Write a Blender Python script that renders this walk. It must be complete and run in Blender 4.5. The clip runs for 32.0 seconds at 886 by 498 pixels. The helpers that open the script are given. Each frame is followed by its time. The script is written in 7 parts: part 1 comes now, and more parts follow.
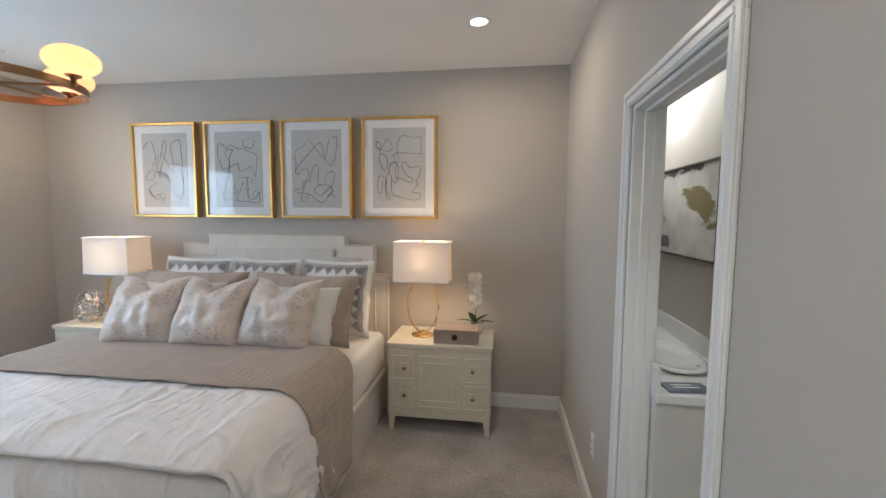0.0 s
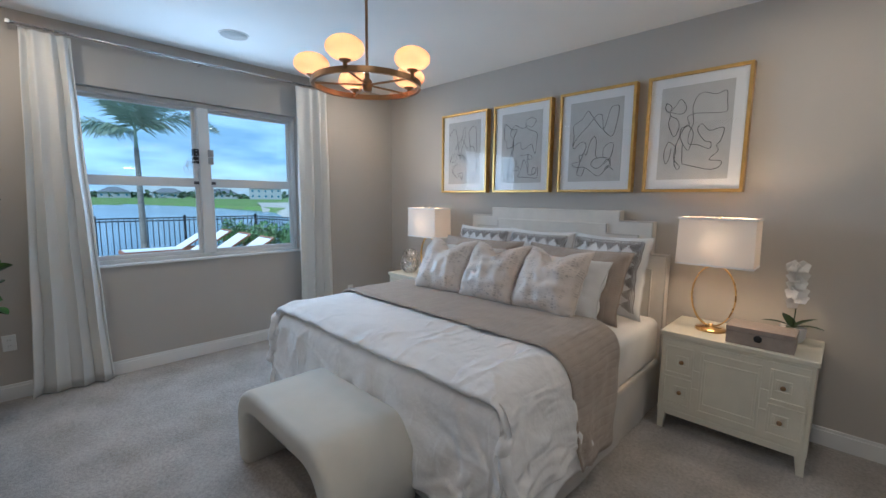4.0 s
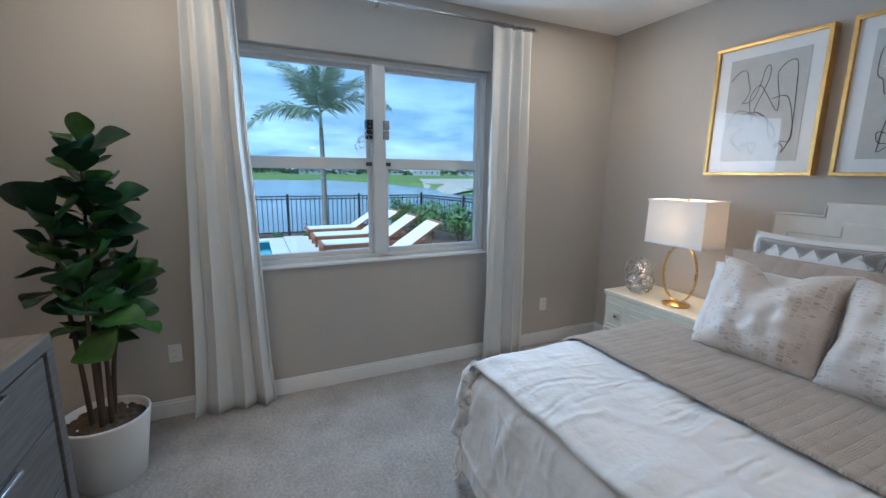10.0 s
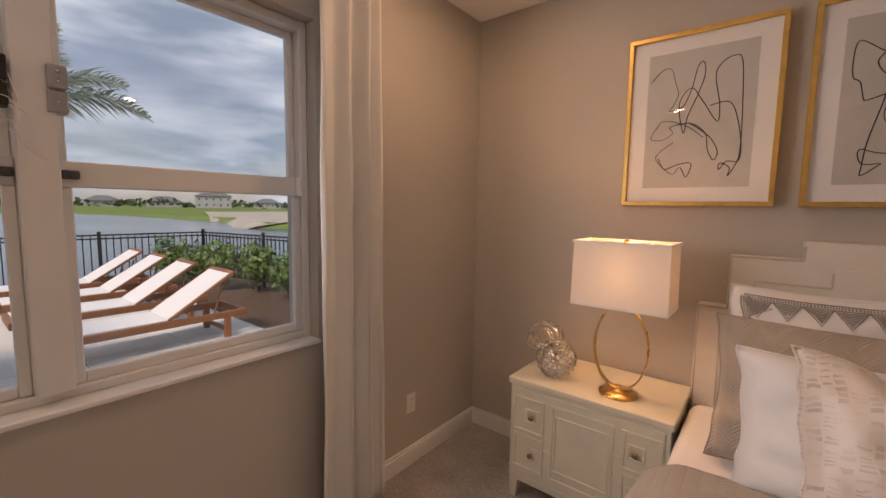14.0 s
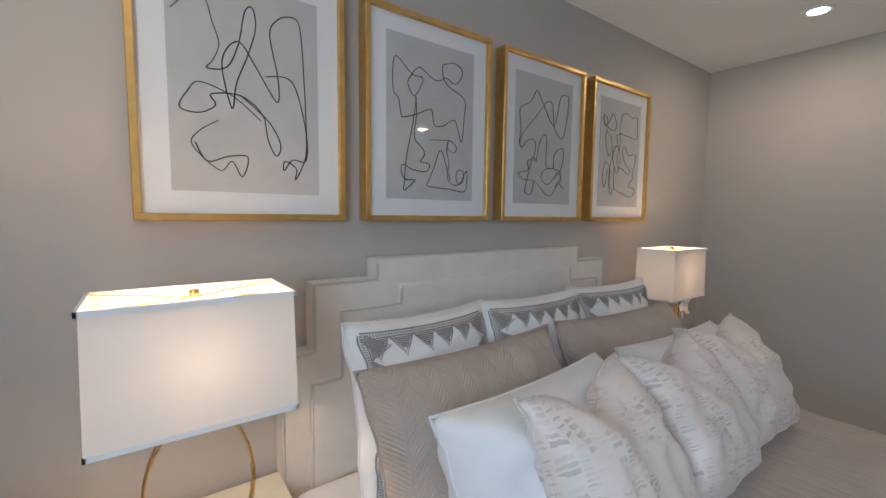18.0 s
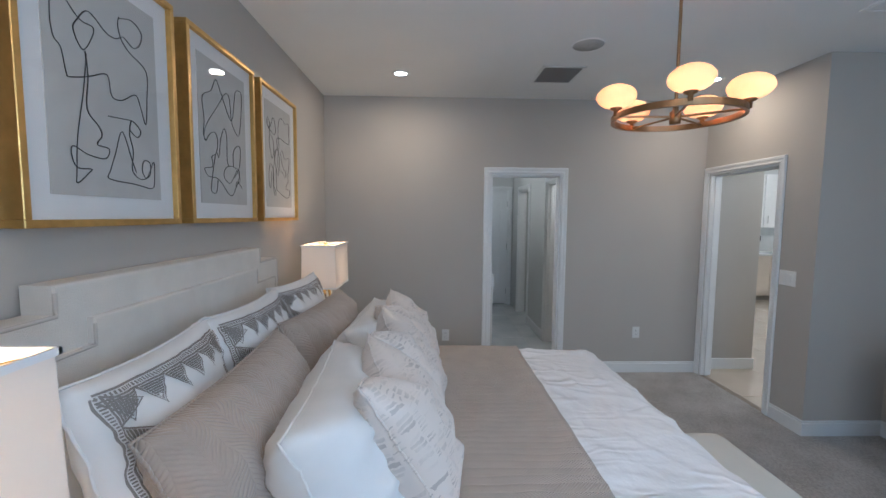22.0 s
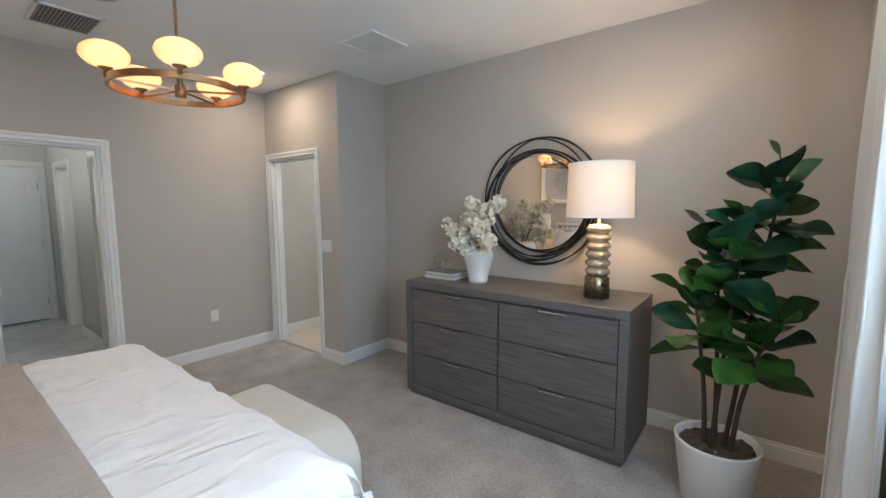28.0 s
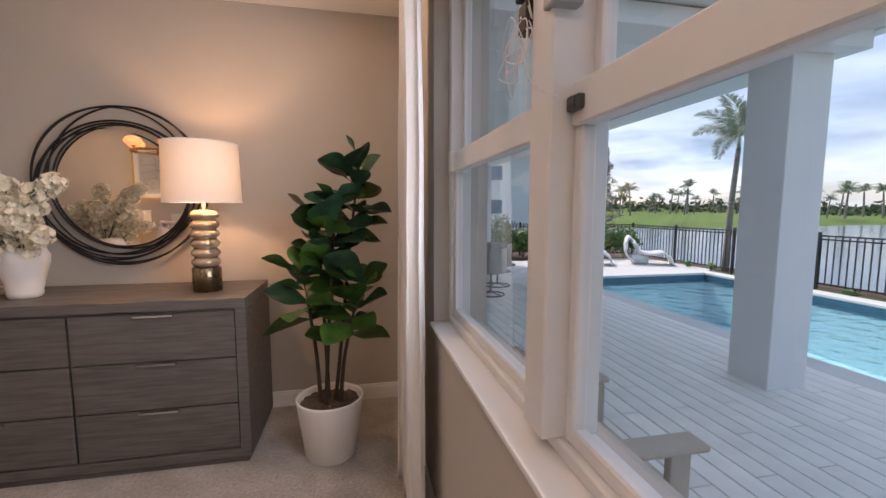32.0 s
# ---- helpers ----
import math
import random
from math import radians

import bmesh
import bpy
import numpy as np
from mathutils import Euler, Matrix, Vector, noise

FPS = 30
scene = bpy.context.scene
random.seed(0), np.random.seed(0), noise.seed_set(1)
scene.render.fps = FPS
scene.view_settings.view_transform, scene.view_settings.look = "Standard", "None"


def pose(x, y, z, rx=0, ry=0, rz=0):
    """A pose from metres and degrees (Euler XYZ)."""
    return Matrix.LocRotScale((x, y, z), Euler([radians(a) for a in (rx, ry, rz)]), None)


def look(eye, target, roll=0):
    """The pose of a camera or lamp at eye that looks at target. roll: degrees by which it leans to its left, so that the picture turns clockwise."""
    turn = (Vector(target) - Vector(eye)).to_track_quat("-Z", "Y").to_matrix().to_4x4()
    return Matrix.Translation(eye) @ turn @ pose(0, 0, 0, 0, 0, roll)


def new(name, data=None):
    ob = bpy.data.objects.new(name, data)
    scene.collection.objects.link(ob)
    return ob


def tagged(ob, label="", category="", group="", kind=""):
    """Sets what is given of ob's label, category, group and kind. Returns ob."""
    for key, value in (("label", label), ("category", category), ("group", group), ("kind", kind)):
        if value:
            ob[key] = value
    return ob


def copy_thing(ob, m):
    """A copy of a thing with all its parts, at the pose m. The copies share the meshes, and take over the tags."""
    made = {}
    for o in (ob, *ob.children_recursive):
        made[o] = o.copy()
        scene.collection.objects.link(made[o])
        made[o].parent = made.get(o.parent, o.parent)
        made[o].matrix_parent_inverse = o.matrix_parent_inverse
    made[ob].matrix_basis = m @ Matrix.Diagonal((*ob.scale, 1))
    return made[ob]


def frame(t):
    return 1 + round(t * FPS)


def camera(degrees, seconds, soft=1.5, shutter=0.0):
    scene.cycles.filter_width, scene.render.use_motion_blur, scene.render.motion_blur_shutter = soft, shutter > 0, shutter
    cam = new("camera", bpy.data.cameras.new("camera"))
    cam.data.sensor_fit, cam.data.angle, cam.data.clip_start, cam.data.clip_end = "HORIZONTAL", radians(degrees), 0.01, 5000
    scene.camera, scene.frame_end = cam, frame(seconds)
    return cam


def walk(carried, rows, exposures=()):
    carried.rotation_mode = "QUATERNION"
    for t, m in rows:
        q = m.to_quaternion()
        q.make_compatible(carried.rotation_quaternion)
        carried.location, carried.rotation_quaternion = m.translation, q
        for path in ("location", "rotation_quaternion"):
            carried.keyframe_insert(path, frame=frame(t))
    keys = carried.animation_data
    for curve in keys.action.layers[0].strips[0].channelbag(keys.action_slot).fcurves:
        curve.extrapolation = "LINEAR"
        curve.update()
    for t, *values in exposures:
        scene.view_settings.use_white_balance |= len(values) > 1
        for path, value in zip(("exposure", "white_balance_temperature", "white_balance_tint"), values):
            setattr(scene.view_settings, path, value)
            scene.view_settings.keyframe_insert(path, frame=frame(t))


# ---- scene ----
cam = camera(94.3, 32.0)
PATH = [
    (0, (0.85, 0.766, 1.588), (0.568, 2.739, 1.422), 0.4),
    (0.5, (0.85, 0.793, 1.602), (0.311, 2.71, 1.421), 0.5),
    (1, (0.834, 0.788, 1.598), (0.091, 2.635, 1.407), 0.6),
    (1.5, (0.826, 0.784, 1.581), (-0.091, 2.551, 1.386), 0.6),
    (2, (0.822, 0.775, 1.566), (-0.224, 2.468, 1.364), 0.6),
    (2.5, (0.827, 0.774, 1.544), (-0.334, 2.388, 1.333), 0.6),
    (3, (0.83, 0.771, 1.523), (-0.423, 2.313, 1.303), 0.6),
    (3.5, (0.827, 0.762, 1.505), (-0.499, 2.241, 1.273), 0.6),
    (5.5, (0.785, 0.759, 1.455), (-0.748, 2.009, 1.166), 0.7),
    (6, (0.744, 0.764, 1.46), (-0.831, 1.958, 1.152), 0.6),
    (6.5, (0.668, 0.759, 1.479), (-0.946, 1.894, 1.156), 0.6),
    (7, (0.539, 0.742, 1.513), (-1.107, 1.824, 1.168), 0.4),
    (7.5, (0.41, 0.778, 1.506), (-1.278, 1.792, 1.158), 0.4),
    (8, (0.265, 0.838, 1.507), (-1.455, 1.793, 1.149), 0.6),
    (8.5, (0.101, 0.94, 1.493), (-1.65, 1.842, 1.143), 0.5),
    (9, (-0.097, 1.018, 1.509), (-1.861, 1.89, 1.147), 0.6),
    (9.5, (-0.302, 1.078, 1.529), (-2.076, 1.922, 1.156), 0.7),
    (10, (-0.501, 1.125, 1.547), (-2.286, 1.95, 1.183), 0.6),
    (10.5, (-0.685, 1.186, 1.545), (-2.477, 2.002, 1.196), 0.3),
    (11, (-0.882, 1.264, 1.564), (-2.665, 2.101, 1.216), 0.4),
    (11.5, (-1.08, 1.356, 1.586), (-2.849, 2.226, 1.25), 0.4),
    (12, (-1.272, 1.436, 1.591), (-3.011, 2.369, 1.266), 0.3),
    (12.5, (-1.426, 1.499, 1.574), (-3.109, 2.541, 1.285), 0.7),
    (13, (-1.554, 1.578, 1.541), (-3.147, 2.762, 1.294), 0.9),
    (13.5, (-1.677, 1.667, 1.523), (-3.126, 3.028, 1.303), 0.8),
    (14, (-1.805, 1.762, 1.521), (-3.044, 3.32, 1.325), 0.9),
    (14.5, (-1.92, 1.858, 1.512), (-2.906, 3.588, 1.338), 0.8),
    (15, (-2.024, 1.958, 1.532), (-2.727, 3.824, 1.371), 0.6),
    (15.5, (-2.101, 2.054, 1.53), (-2.499, 4.008, 1.383), 0.5),
    (17.5, (-2.358, 2.515, 1.559), (-1.425, 4.276, 1.389), 0.8),
    (18, (-2.408, 2.611, 1.579), (-1.233, 4.221, 1.411), 0.7),
    (18.5, (-2.445, 2.692, 1.583), (-1.068, 4.132, 1.417), 0.7),
    (19, (-2.467, 2.777, 1.58), (-0.905, 4.014, 1.414), 0.8),
    (19.5, (-2.5, 2.854, 1.579), (-0.789, 3.877, 1.418), 0.7),
    (20, (-2.562, 2.926, 1.582), (-0.735, 3.725, 1.422), 0.7),
    (20.5, (-2.629, 2.976, 1.587), (-0.721, 3.555, 1.426), 0.7),
    (21, (-2.678, 3.023, 1.586), (-0.717, 3.383, 1.427), 0.6),
    (21.5, (-2.722, 3.049, 1.589), (-0.734, 3.197, 1.43), 0.6),
    (22, (-2.743, 3.066, 1.591), (-0.75, 3.011, 1.432), 0.5),
    (22.5, (-2.773, 3.05, 1.586), (-0.793, 2.82, 1.428), 0.4),
    (23, (-2.792, 3.041, 1.581), (-0.837, 2.647, 1.419), 0.3),
    (23.5, (-2.81, 3.032, 1.576), (-0.894, 2.485, 1.409), 0.2),
    (24, (-2.822, 3.025, 1.572), (-0.95, 2.341, 1.399), 0.1),
    (24.5, (-2.837, 3.006, 1.561), (-1.015, 2.202, 1.384), 0.2),
    (25, (-2.852, 2.986, 1.56), (-1.085, 2.068, 1.372), 0.1),
    (25.5, (-2.866, 2.968, 1.556), (-1.161, 1.94, 1.362), 0.0),
    (27.5, (-2.969, 2.837, 1.515), (-1.623, 1.372, 1.313), -0.1),
    (28, (-3.01, 2.782, 1.515), (-1.792, 1.209, 1.311), -0.2),
    (28.5, (-3.041, 2.743, 1.509), (-1.98, 1.06, 1.305), -0.2),
    (29, (-3.074, 2.728, 1.494), (-2.197, 0.942, 1.288), -0.3),
    (29.5, (-3.082, 2.739, 1.475), (-2.421, 0.862, 1.275), -0.1),
    (30, (-3.07, 2.761, 1.462), (-2.645, 0.816, 1.269), -0.1),
    (30.5, (-3.073, 2.769, 1.452), (-2.86, 0.789, 1.262), -0.2),
    (31, (-3.072, 2.768, 1.43), (-3.086, 0.776, 1.25), 0.1),
    (31.5, (-3.071, 2.754, 1.423), (-3.292, 0.775, 1.235), 0.0),
    (32, (-3.069, 2.738, 1.414), (-3.473, 0.789, 1.219), 0.1),
]
# seconds, stops, kelvin, tint: the camera's own exposure and white balance drift
EXPOSURES = [
    (0.0, 0.42, 5000, 1), (1.5, 0.18, 4800, 1), (3.5, 0.10, 4700, 1), (9.0, 0.12, 4700, 0), (11.5, 0.04, 4700, 0), (12.3, 0.0, 4950, 3), (13.2, -0.10, 6100, 14), (14.0, -0.36, 7900, 28),
    (15.5, -0.26, 9000, 37), (17.5, -0.03, 5350, 3), (20.0, 0.04, 4650, 2), (23.0, 0.14, 4800, 3), (25.0, 0.26, 4950, 3), (27.8, 0.40, 5250, 3), (29.0, 0.42, 5100, -2), (30.0, 0.36, 5250, 1), (31.0, 0.32, 5800, 9), (32.0, 0.18, 6700, 24),
]
walk(cam, [(t, look(eye, target, roll)) for t, eye, target, roll in PATH], EXPOSURES)

# ---- world and sun ----
world = bpy.data.worlds.new("world")
scene.world = world
world.use_nodes = True
wn, wl = world.node_tree.nodes, world.node_tree.links
wn.clear()
w_out = wn.new("ShaderNodeOutputWorld")
w_bg = wn.new("ShaderNodeBackground")
w_sky = wn.new("ShaderNodeTexSky")
w_sky.sky_type, w_sky.sun_disc = "NISHITA", False
w_sky.sun_elevation, w_sky.sun_rotation = radians(48), radians(200)
w_bg.inputs["Strength"].default_value = 0.15
# broken cloud over the clear sky
w_tc, w_mp, w_nz, w_n2 = wn.new("ShaderNodeTexCoord"), wn.new("ShaderNodeMapping"), wn.new("ShaderNodeTexNoise"), wn.new("ShaderNodeTexNoise")
w_mp.inputs["Scale"].default_value = (1.0, 1.0, 4.4)
w_nz.inputs["Scale"].default_value, w_nz.inputs["Detail"].default_value, w_nz.inputs["Roughness"].default_value = 2.8, 6, 0.5
w_n2.inputs["Scale"].default_value, w_n2.inputs["Detail"].default_value = 5.0, 6
w_ramp, w_tone, w_mix = wn.new("ShaderNodeMapRange"), wn.new("ShaderNodeMix"), wn.new("ShaderNodeMix")
w_tone.data_type = w_mix.data_type = "RGBA"
w_ramp.inputs[1].default_value, w_ramp.inputs[2].default_value = 0.38, 0.62
w_ramp.inputs[3].default_value, w_ramp.inputs[4].default_value = 0.35, 0.97
w_tone.inputs[6].default_value, w_tone.inputs[7].default_value = (1.9, 3.1, 4.5, 1), (5.4, 6.9, 8.5, 1)
wl.new(w_tc.outputs["Generated"], w_mp.inputs[0])
wl.new(w_mp.outputs[0], w_nz.inputs["Vector"])
wl.new(w_mp.outputs[0], w_n2.inputs["Vector"])
wl.new(w_nz.outputs[0], w_ramp.inputs[0])
wl.new(w_ramp.outputs[0], w_mix.inputs[0])
w_t2 = wn.new("ShaderNodeMapRange")
w_t2.inputs[1].default_value, w_t2.inputs[2].default_value = 0.36, 0.66
wl.new(w_n2.outputs[0], w_t2.inputs[0])
wl.new(w_t2.outputs[0], w_tone.inputs[0])
wl.new(w_sky.outputs[0], w_mix.inputs[6])
wl.new(w_tone.outputs[2], w_mix.inputs[7])
wl.new(w_mix.outputs[2], w_bg.inputs[0])
wl.new(w_bg.outputs[0], w_out.inputs[0])
sun = new("sun", bpy.data.lights.new("sun", "SUN"))
sun.data.energy, sun.data.angle, sun.data.color = 3.8, radians(12), (1.0, 0.97, 0.92)
sun.matrix_world = look((0, 0, 0), (-0.25, 0.62, -0.75))

LAMP = (1.0, 0.68, 0.42)


def lamp(name, loc, watts, radius=0.04, color=LAMP):
    ob = new(name, bpy.data.lights.new(name, "POINT"))
    ob.data.energy, ob.data.shadow_soft_size, ob.data.color = watts, radius, color
    ob.location = loc
    return ob


def disc(name, loc, watts, size, color=LAMP):
    ob = new(name, bpy.data.lights.new(name, "AREA"))
    ob.data.shape, ob.data.size = "DISK", size
    ob.data.energy, ob.data.color = watts, color
    ob.location = loc
    return ob


CHAND_W = 3.2
CAN_SPOTS = [(0.69, 3.325), (0.70, 0.74), (-2.76, 3.29), (-2.76, 0.70)]
for cx, cy in CAN_SPOTS:
    disc("can_bulb", (cx, cy, 2.722), 6.3, 0.11)
# the sky's light in the window's opening
sky_pane = new("window_daylight", bpy.data.lights.new("window_daylight", "AREA"))
sky_pane.data.shape, sky_pane.data.size, sky_pane.data.size_y = "RECTANGLE", 1.26, 1.05
sky_pane.data.energy, sky_pane.data.color = 25, (0.87, 0.94, 1.0)
sky_pane.matrix_world = look((-3.39, 1.94, 1.68), (0.0, 1.94, 1.68))
# rooms beyond the doors: added fill lamps, unseen and without fittings
for bx, by, bz, bw in [(1.66, 3.4, 2.35, 13), (2.9, 2.38, 2.1, 6.0), (4.0, 2.30, 2.3, 2.4), (1.9, 1.1, 2.3, 11), (3.7, 1.1, 2.3, 1.2), (0.7, -1.2, 2.4, 28), (3.6, -3.0, 2.4, 70)]:
    lamp("unseen_fill_lamp", (bx, by, bz), bw, 0.08, (1.0, 0.84, 0.68))

# ---- materials ----
def mat(name, color, rough=0.5, metal=0.0, vary=0.08, scale=6.0, bump=0.0, bscale=80.0, color2=None, stretch=(1, 1, 1), rand=0.0, spec=0.5, emit=0.0, ecol=None, sheen=0.0, trans=0.0, alpha=1.0, rvary=0.06):
    m = bpy.data.materials.new(name)
    m.use_nodes = True
    n, l = m.node_tree.nodes, m.node_tree.links
    b = n["Principled BSDF"]
    b.inputs["Roughness"].default_value, b.inputs["Metallic"].default_value = rough, metal
    b.inputs["Specular IOR Level"].default_value = spec
    if sheen:
        b.inputs["Sheen Weight"].default_value = sheen
    if trans:
        b.inputs["Transmission Weight"].default_value = trans
    tc = n.new("ShaderNodeTexCoord")
    mp = n.new("ShaderNodeMapping")
    mp.inputs["Scale"].default_value = stretch
    l.new(tc.outputs["Object"], mp.inputs[0])
    big = n.new("ShaderNodeTexNoise")
    big.inputs["Scale"].default_value, big.inputs["Detail"].default_value = scale, 5
    l.new(mp.outputs[0], big.inputs["Vector"])
    c1 = tuple(color) + (1,)
    c2 = tuple(color2) + (1,) if color2 else tuple(max(0.0, c * (1 - 2 * vary)) for c in color) + (1,)
    mx = n.new("ShaderNodeMix")
    mx.data_type = "RGBA"
    mx.inputs[6].default_value, mx.inputs[7].default_value = c1, c2
    ramp = n.new("ShaderNodeMapRange")
    ramp.inputs[1].default_value, ramp.inputs[2].default_value = 0.35, 0.7
    l.new(big.outputs[0], ramp.inputs[0])
    l.new(ramp.outputs[0], mx.inputs[0])
    out = mx.outputs[2]
    if rand:
        oi = n.new("ShaderNodeObjectInfo")
        hv = n.new("ShaderNodeHueSaturation")
        mr = n.new("ShaderNodeMapRange")
        mr.inputs[3].default_value, mr.inputs[4].default_value = 1 - rand, 1 + rand
        l.new(oi.outputs["Random"], mr.inputs[0])
        l.new(mr.outputs[0], hv.inputs["Value"])
        l.new(out, hv.inputs["Color"])
        out = hv.outputs[0]
    l.new(out, b.inputs["Base Color"])
    if rvary:
        rr = n.new("ShaderNodeMapRange")
        rr.inputs[3].default_value, rr.inputs[4].default_value = max(0.02, rough - rvary), min(1.0, rough + rvary)
        l.new(big.outputs[0], rr.inputs[0])
        l.new(rr.outputs[0], b.inputs["Roughness"])
    if bump:
        fine = n.new("ShaderNodeTexNoise")
        fine.inputs["Scale"].default_value, fine.inputs["Detail"].default_value = bscale, 3
        l.new(mp.outputs[0], fine.inputs["Vector"])
        bp = n.new("ShaderNodeBump")
        bp.inputs["Strength"].default_value, bp.inputs["Distance"].default_value = bump, 0.01
        l.new(fine.outputs[0], bp.inputs["Height"])
        l.new(bp.outputs[0], b.inputs["Normal"])
    if emit:
        b.inputs["Emission Color"].default_value = tuple(ecol or color) + (1,)
        b.inputs["Emission Strength"].default_value = emit
    return m


WALL = mat("wall_paint", (0.50, 0.468, 0.425), 0.75, vary=0.02, scale=1.2, bump=0.06, bscale=260, spec=0.3)
CEIL = mat("ceiling_paint", (0.84, 0.84, 0.83), 0.85, vary=0.02, scale=1.5, bump=0.12, bscale=160, spec=0.2)
TRIM = mat("white_trim", (0.80, 0.80, 0.79), 0.38, vary=0.02, scale=3, bump=0.02)
CARPET = mat("carpet", (0.52, 0.485, 0.45), 0.95, scale=4.2, color2=(0.37, 0.335, 0.30), bump=1.0, bscale=170, spec=0.1, sheen=0.3)


def speckle(m, scale, lo, hi):
    """Multiplies a material's colour by a fine random tone, like cut pile."""
    n, l = m.node_tree.nodes, m.node_tree.links
    bs = n["Principled BSDF"]
    src = bs.inputs["Base Color"].links[0].from_socket
    tc, tx, mr, hv = n.new("ShaderNodeTexCoord"), n.new("ShaderNodeTexNoise"), n.new("ShaderNodeMapRange"), n.new("ShaderNodeHueSaturation")
    tx.inputs["Scale"].default_value, tx.inputs["Detail"].default_value, tx.inputs["Roughness"].default_value = scale, 4, 0.75
    mr.inputs[1].default_value, mr.inputs[2].default_value, mr.inputs[3].default_value, mr.inputs[4].default_value = 0.3, 0.7, lo, hi
    l.new(tc.outputs["Object"], tx.inputs["Vector"])
    l.new(tx.outputs[0], mr.inputs[0])
    l.new(mr.outputs[0], hv.inputs["Value"])
    l.new(src, hv.inputs["Color"])
    l.new(hv.outputs[0], bs.inputs["Base Color"])


speckle(CARPET, 55.0, 0.62, 1.22)
WHITE_CLOTH = mat("white_cotton", (0.80, 0.79, 0.78), 0.85, vary=0.03, scale=7, bump=0.10, bscale=420, spec=0.2, sheen=0.15)
IVORY = mat("ivory_boucle", (0.70, 0.66, 0.58), 0.9, vary=0.03, scale=8, bump=0.35, bscale=300, spec=0.2, sheen=0.2)
HEADB = mat("headboard_linen", (0.74, 0.70, 0.64), 0.88, vary=0.04, scale=10, bump=0.3, bscale=380, spec=0.2)
# headboard linen made darker, the piping's shadow put into its colour
PIPE = mat("shadow_toned_piping", (0.60, 0.56, 0.51), 0.9, vary=0.04, bump=0.3, bscale=380, spec=0.2)
SKIRT = mat("bed_skirt_cloth", (0.66, 0.63, 0.59), 0.9, vary=0.03, bump=0.2, bscale=300, spec=0.2)
CREAM = mat("cream_lacquer", (0.72, 0.68, 0.56), 0.42, vary=0.04, scale=8, bump=0.04, bscale=120)
GOLD = mat("brushed_gold", (0.78, 0.52, 0.20), 0.28, metal=1.0, vary=0.08, scale=14, bump=0.03, bscale=300)
GOLD_LEAF = mat("gold_frame", (0.70, 0.46, 0.15), 0.38, metal=0.85, vary=0.1, scale=20, bump=0.08, bscale=200)
BRONZE = mat("aged_brass", (0.40, 0.25, 0.13), 0.34, metal=1.0, vary=0.1, scale=20)
BLACK = mat("black_metal", (0.02, 0.02, 0.022), 0.45, metal=0.3, vary=0.1, scale=20)
PLASTIC = mat("white_plastic", (0.78, 0.78, 0.76), 0.35, vary=0.01)
GREYPL = mat("grey_plastic", (0.33, 0.34, 0.35), 0.4, vary=0.03)
MATB = mat("white_mat_board", (0.82, 0.82, 0.82), 0.8, vary=0.01)
ARTBG = mat("grey_art_paper", (0.56, 0.55, 0.53), 0.85, vary=0.04, scale=14, bump=0.05)
INK = mat("black_ink", (0.025, 0.025, 0.025), 0.6, vary=0.1)
FRAMEW = mat("window_vinyl", (0.72, 0.73, 0.73), 0.4, vary=0.02)
OAK = mat("ash_grey_oak", (0.148, 0.136, 0.126), 0.48, scale=5, color2=(0.092, 0.084, 0.078), stretch=(1.0, 6, 14), bump=0.14, bscale=22)
LEAF = mat("fig_leaf", (0.055, 0.13, 0.018), 0.38, scale=9, color2=(0.012, 0.045, 0.012), bump=0.2, bscale=40, rand=0.5)
LEAF_DARK = mat("fig_leaf_dark", (0.03, 0.085, 0.035), 0.35, scale=9, color2=(0.006, 0.02, 0.02), bump=0.2, bscale=40, rand=0.4)
STEM = mat("plant_stem", (0.05, 0.035, 0.022), 0.8, bump=0.5, bscale=60)
SOIL = mat("potting_moss", (0.10, 0.075, 0.05), 0.95, color2=(0.05, 0.035, 0.025), scale=40, bump=1.0, bscale=70)
CERAMIC = mat("white_ceramic", (0.78, 0.77, 0.75), 0.45, vary=0.02, bump=0.05, bscale=30)
MIRROR = mat("mirror_glass", (0.92, 0.90, 0.87), 0.02, metal=1.0, vary=0.0, rvary=0)
CHROME = mat("brushed_steel", (0.62, 0.62, 0.63), 0.25, metal=1.0)
TILE = mat("marble_tile", (0.66, 0.66, 0.64), 0.18, scale=2.2, color2=(0.50, 0.51, 0.51), rand=0.03)
PORC = mat("beige_porcelain", (0.60, 0.53, 0.44), 0.25, scale=2.0, color2=(0.52, 0.45, 0.37), rand=0.04)


def glass_mat(name, color=(0.95, 0.98, 0.98), gloss=0.08, rough=0.0):
    m = bpy.data.materials.new(name)
    m.use_nodes = True
    n, l = m.node_tree.nodes, m.node_tree.links
    n.remove(n["Principled BSDF"])
    tr, gl, mx, fr = n.new("ShaderNodeBsdfTransparent"), n.new("ShaderNodeBsdfGlossy"), n.new("ShaderNodeMixShader"), n.new("ShaderNodeLayerWeight")
    fr.inputs["Blend"].default_value = 0.5
    pw, mr = n.new("ShaderNodeMath"), n.new("ShaderNodeMapRange")
    pw.operation = "POWER"
    pw.inputs[1].default_value = 4.0
    mr.inputs[3].default_value, mr.inputs[4].default_value = gloss, 0.9
    l.new(fr.outputs["Facing"], pw.inputs[0])
    l.new(pw.outputs[0], mr.inputs[0])
    tr.inputs[0].default_value = tuple(color) + (1,)
    gl.inputs["Roughness"].default_value = rough
    l.new(mr.outputs[0], mx.inputs[0])
    l.new(tr.outputs[0], mx.inputs[1])
    l.new(gl.outputs[0], mx.inputs[2])
    l.new(mx.outputs[0], n["Material Output"].inputs[0])
    return m


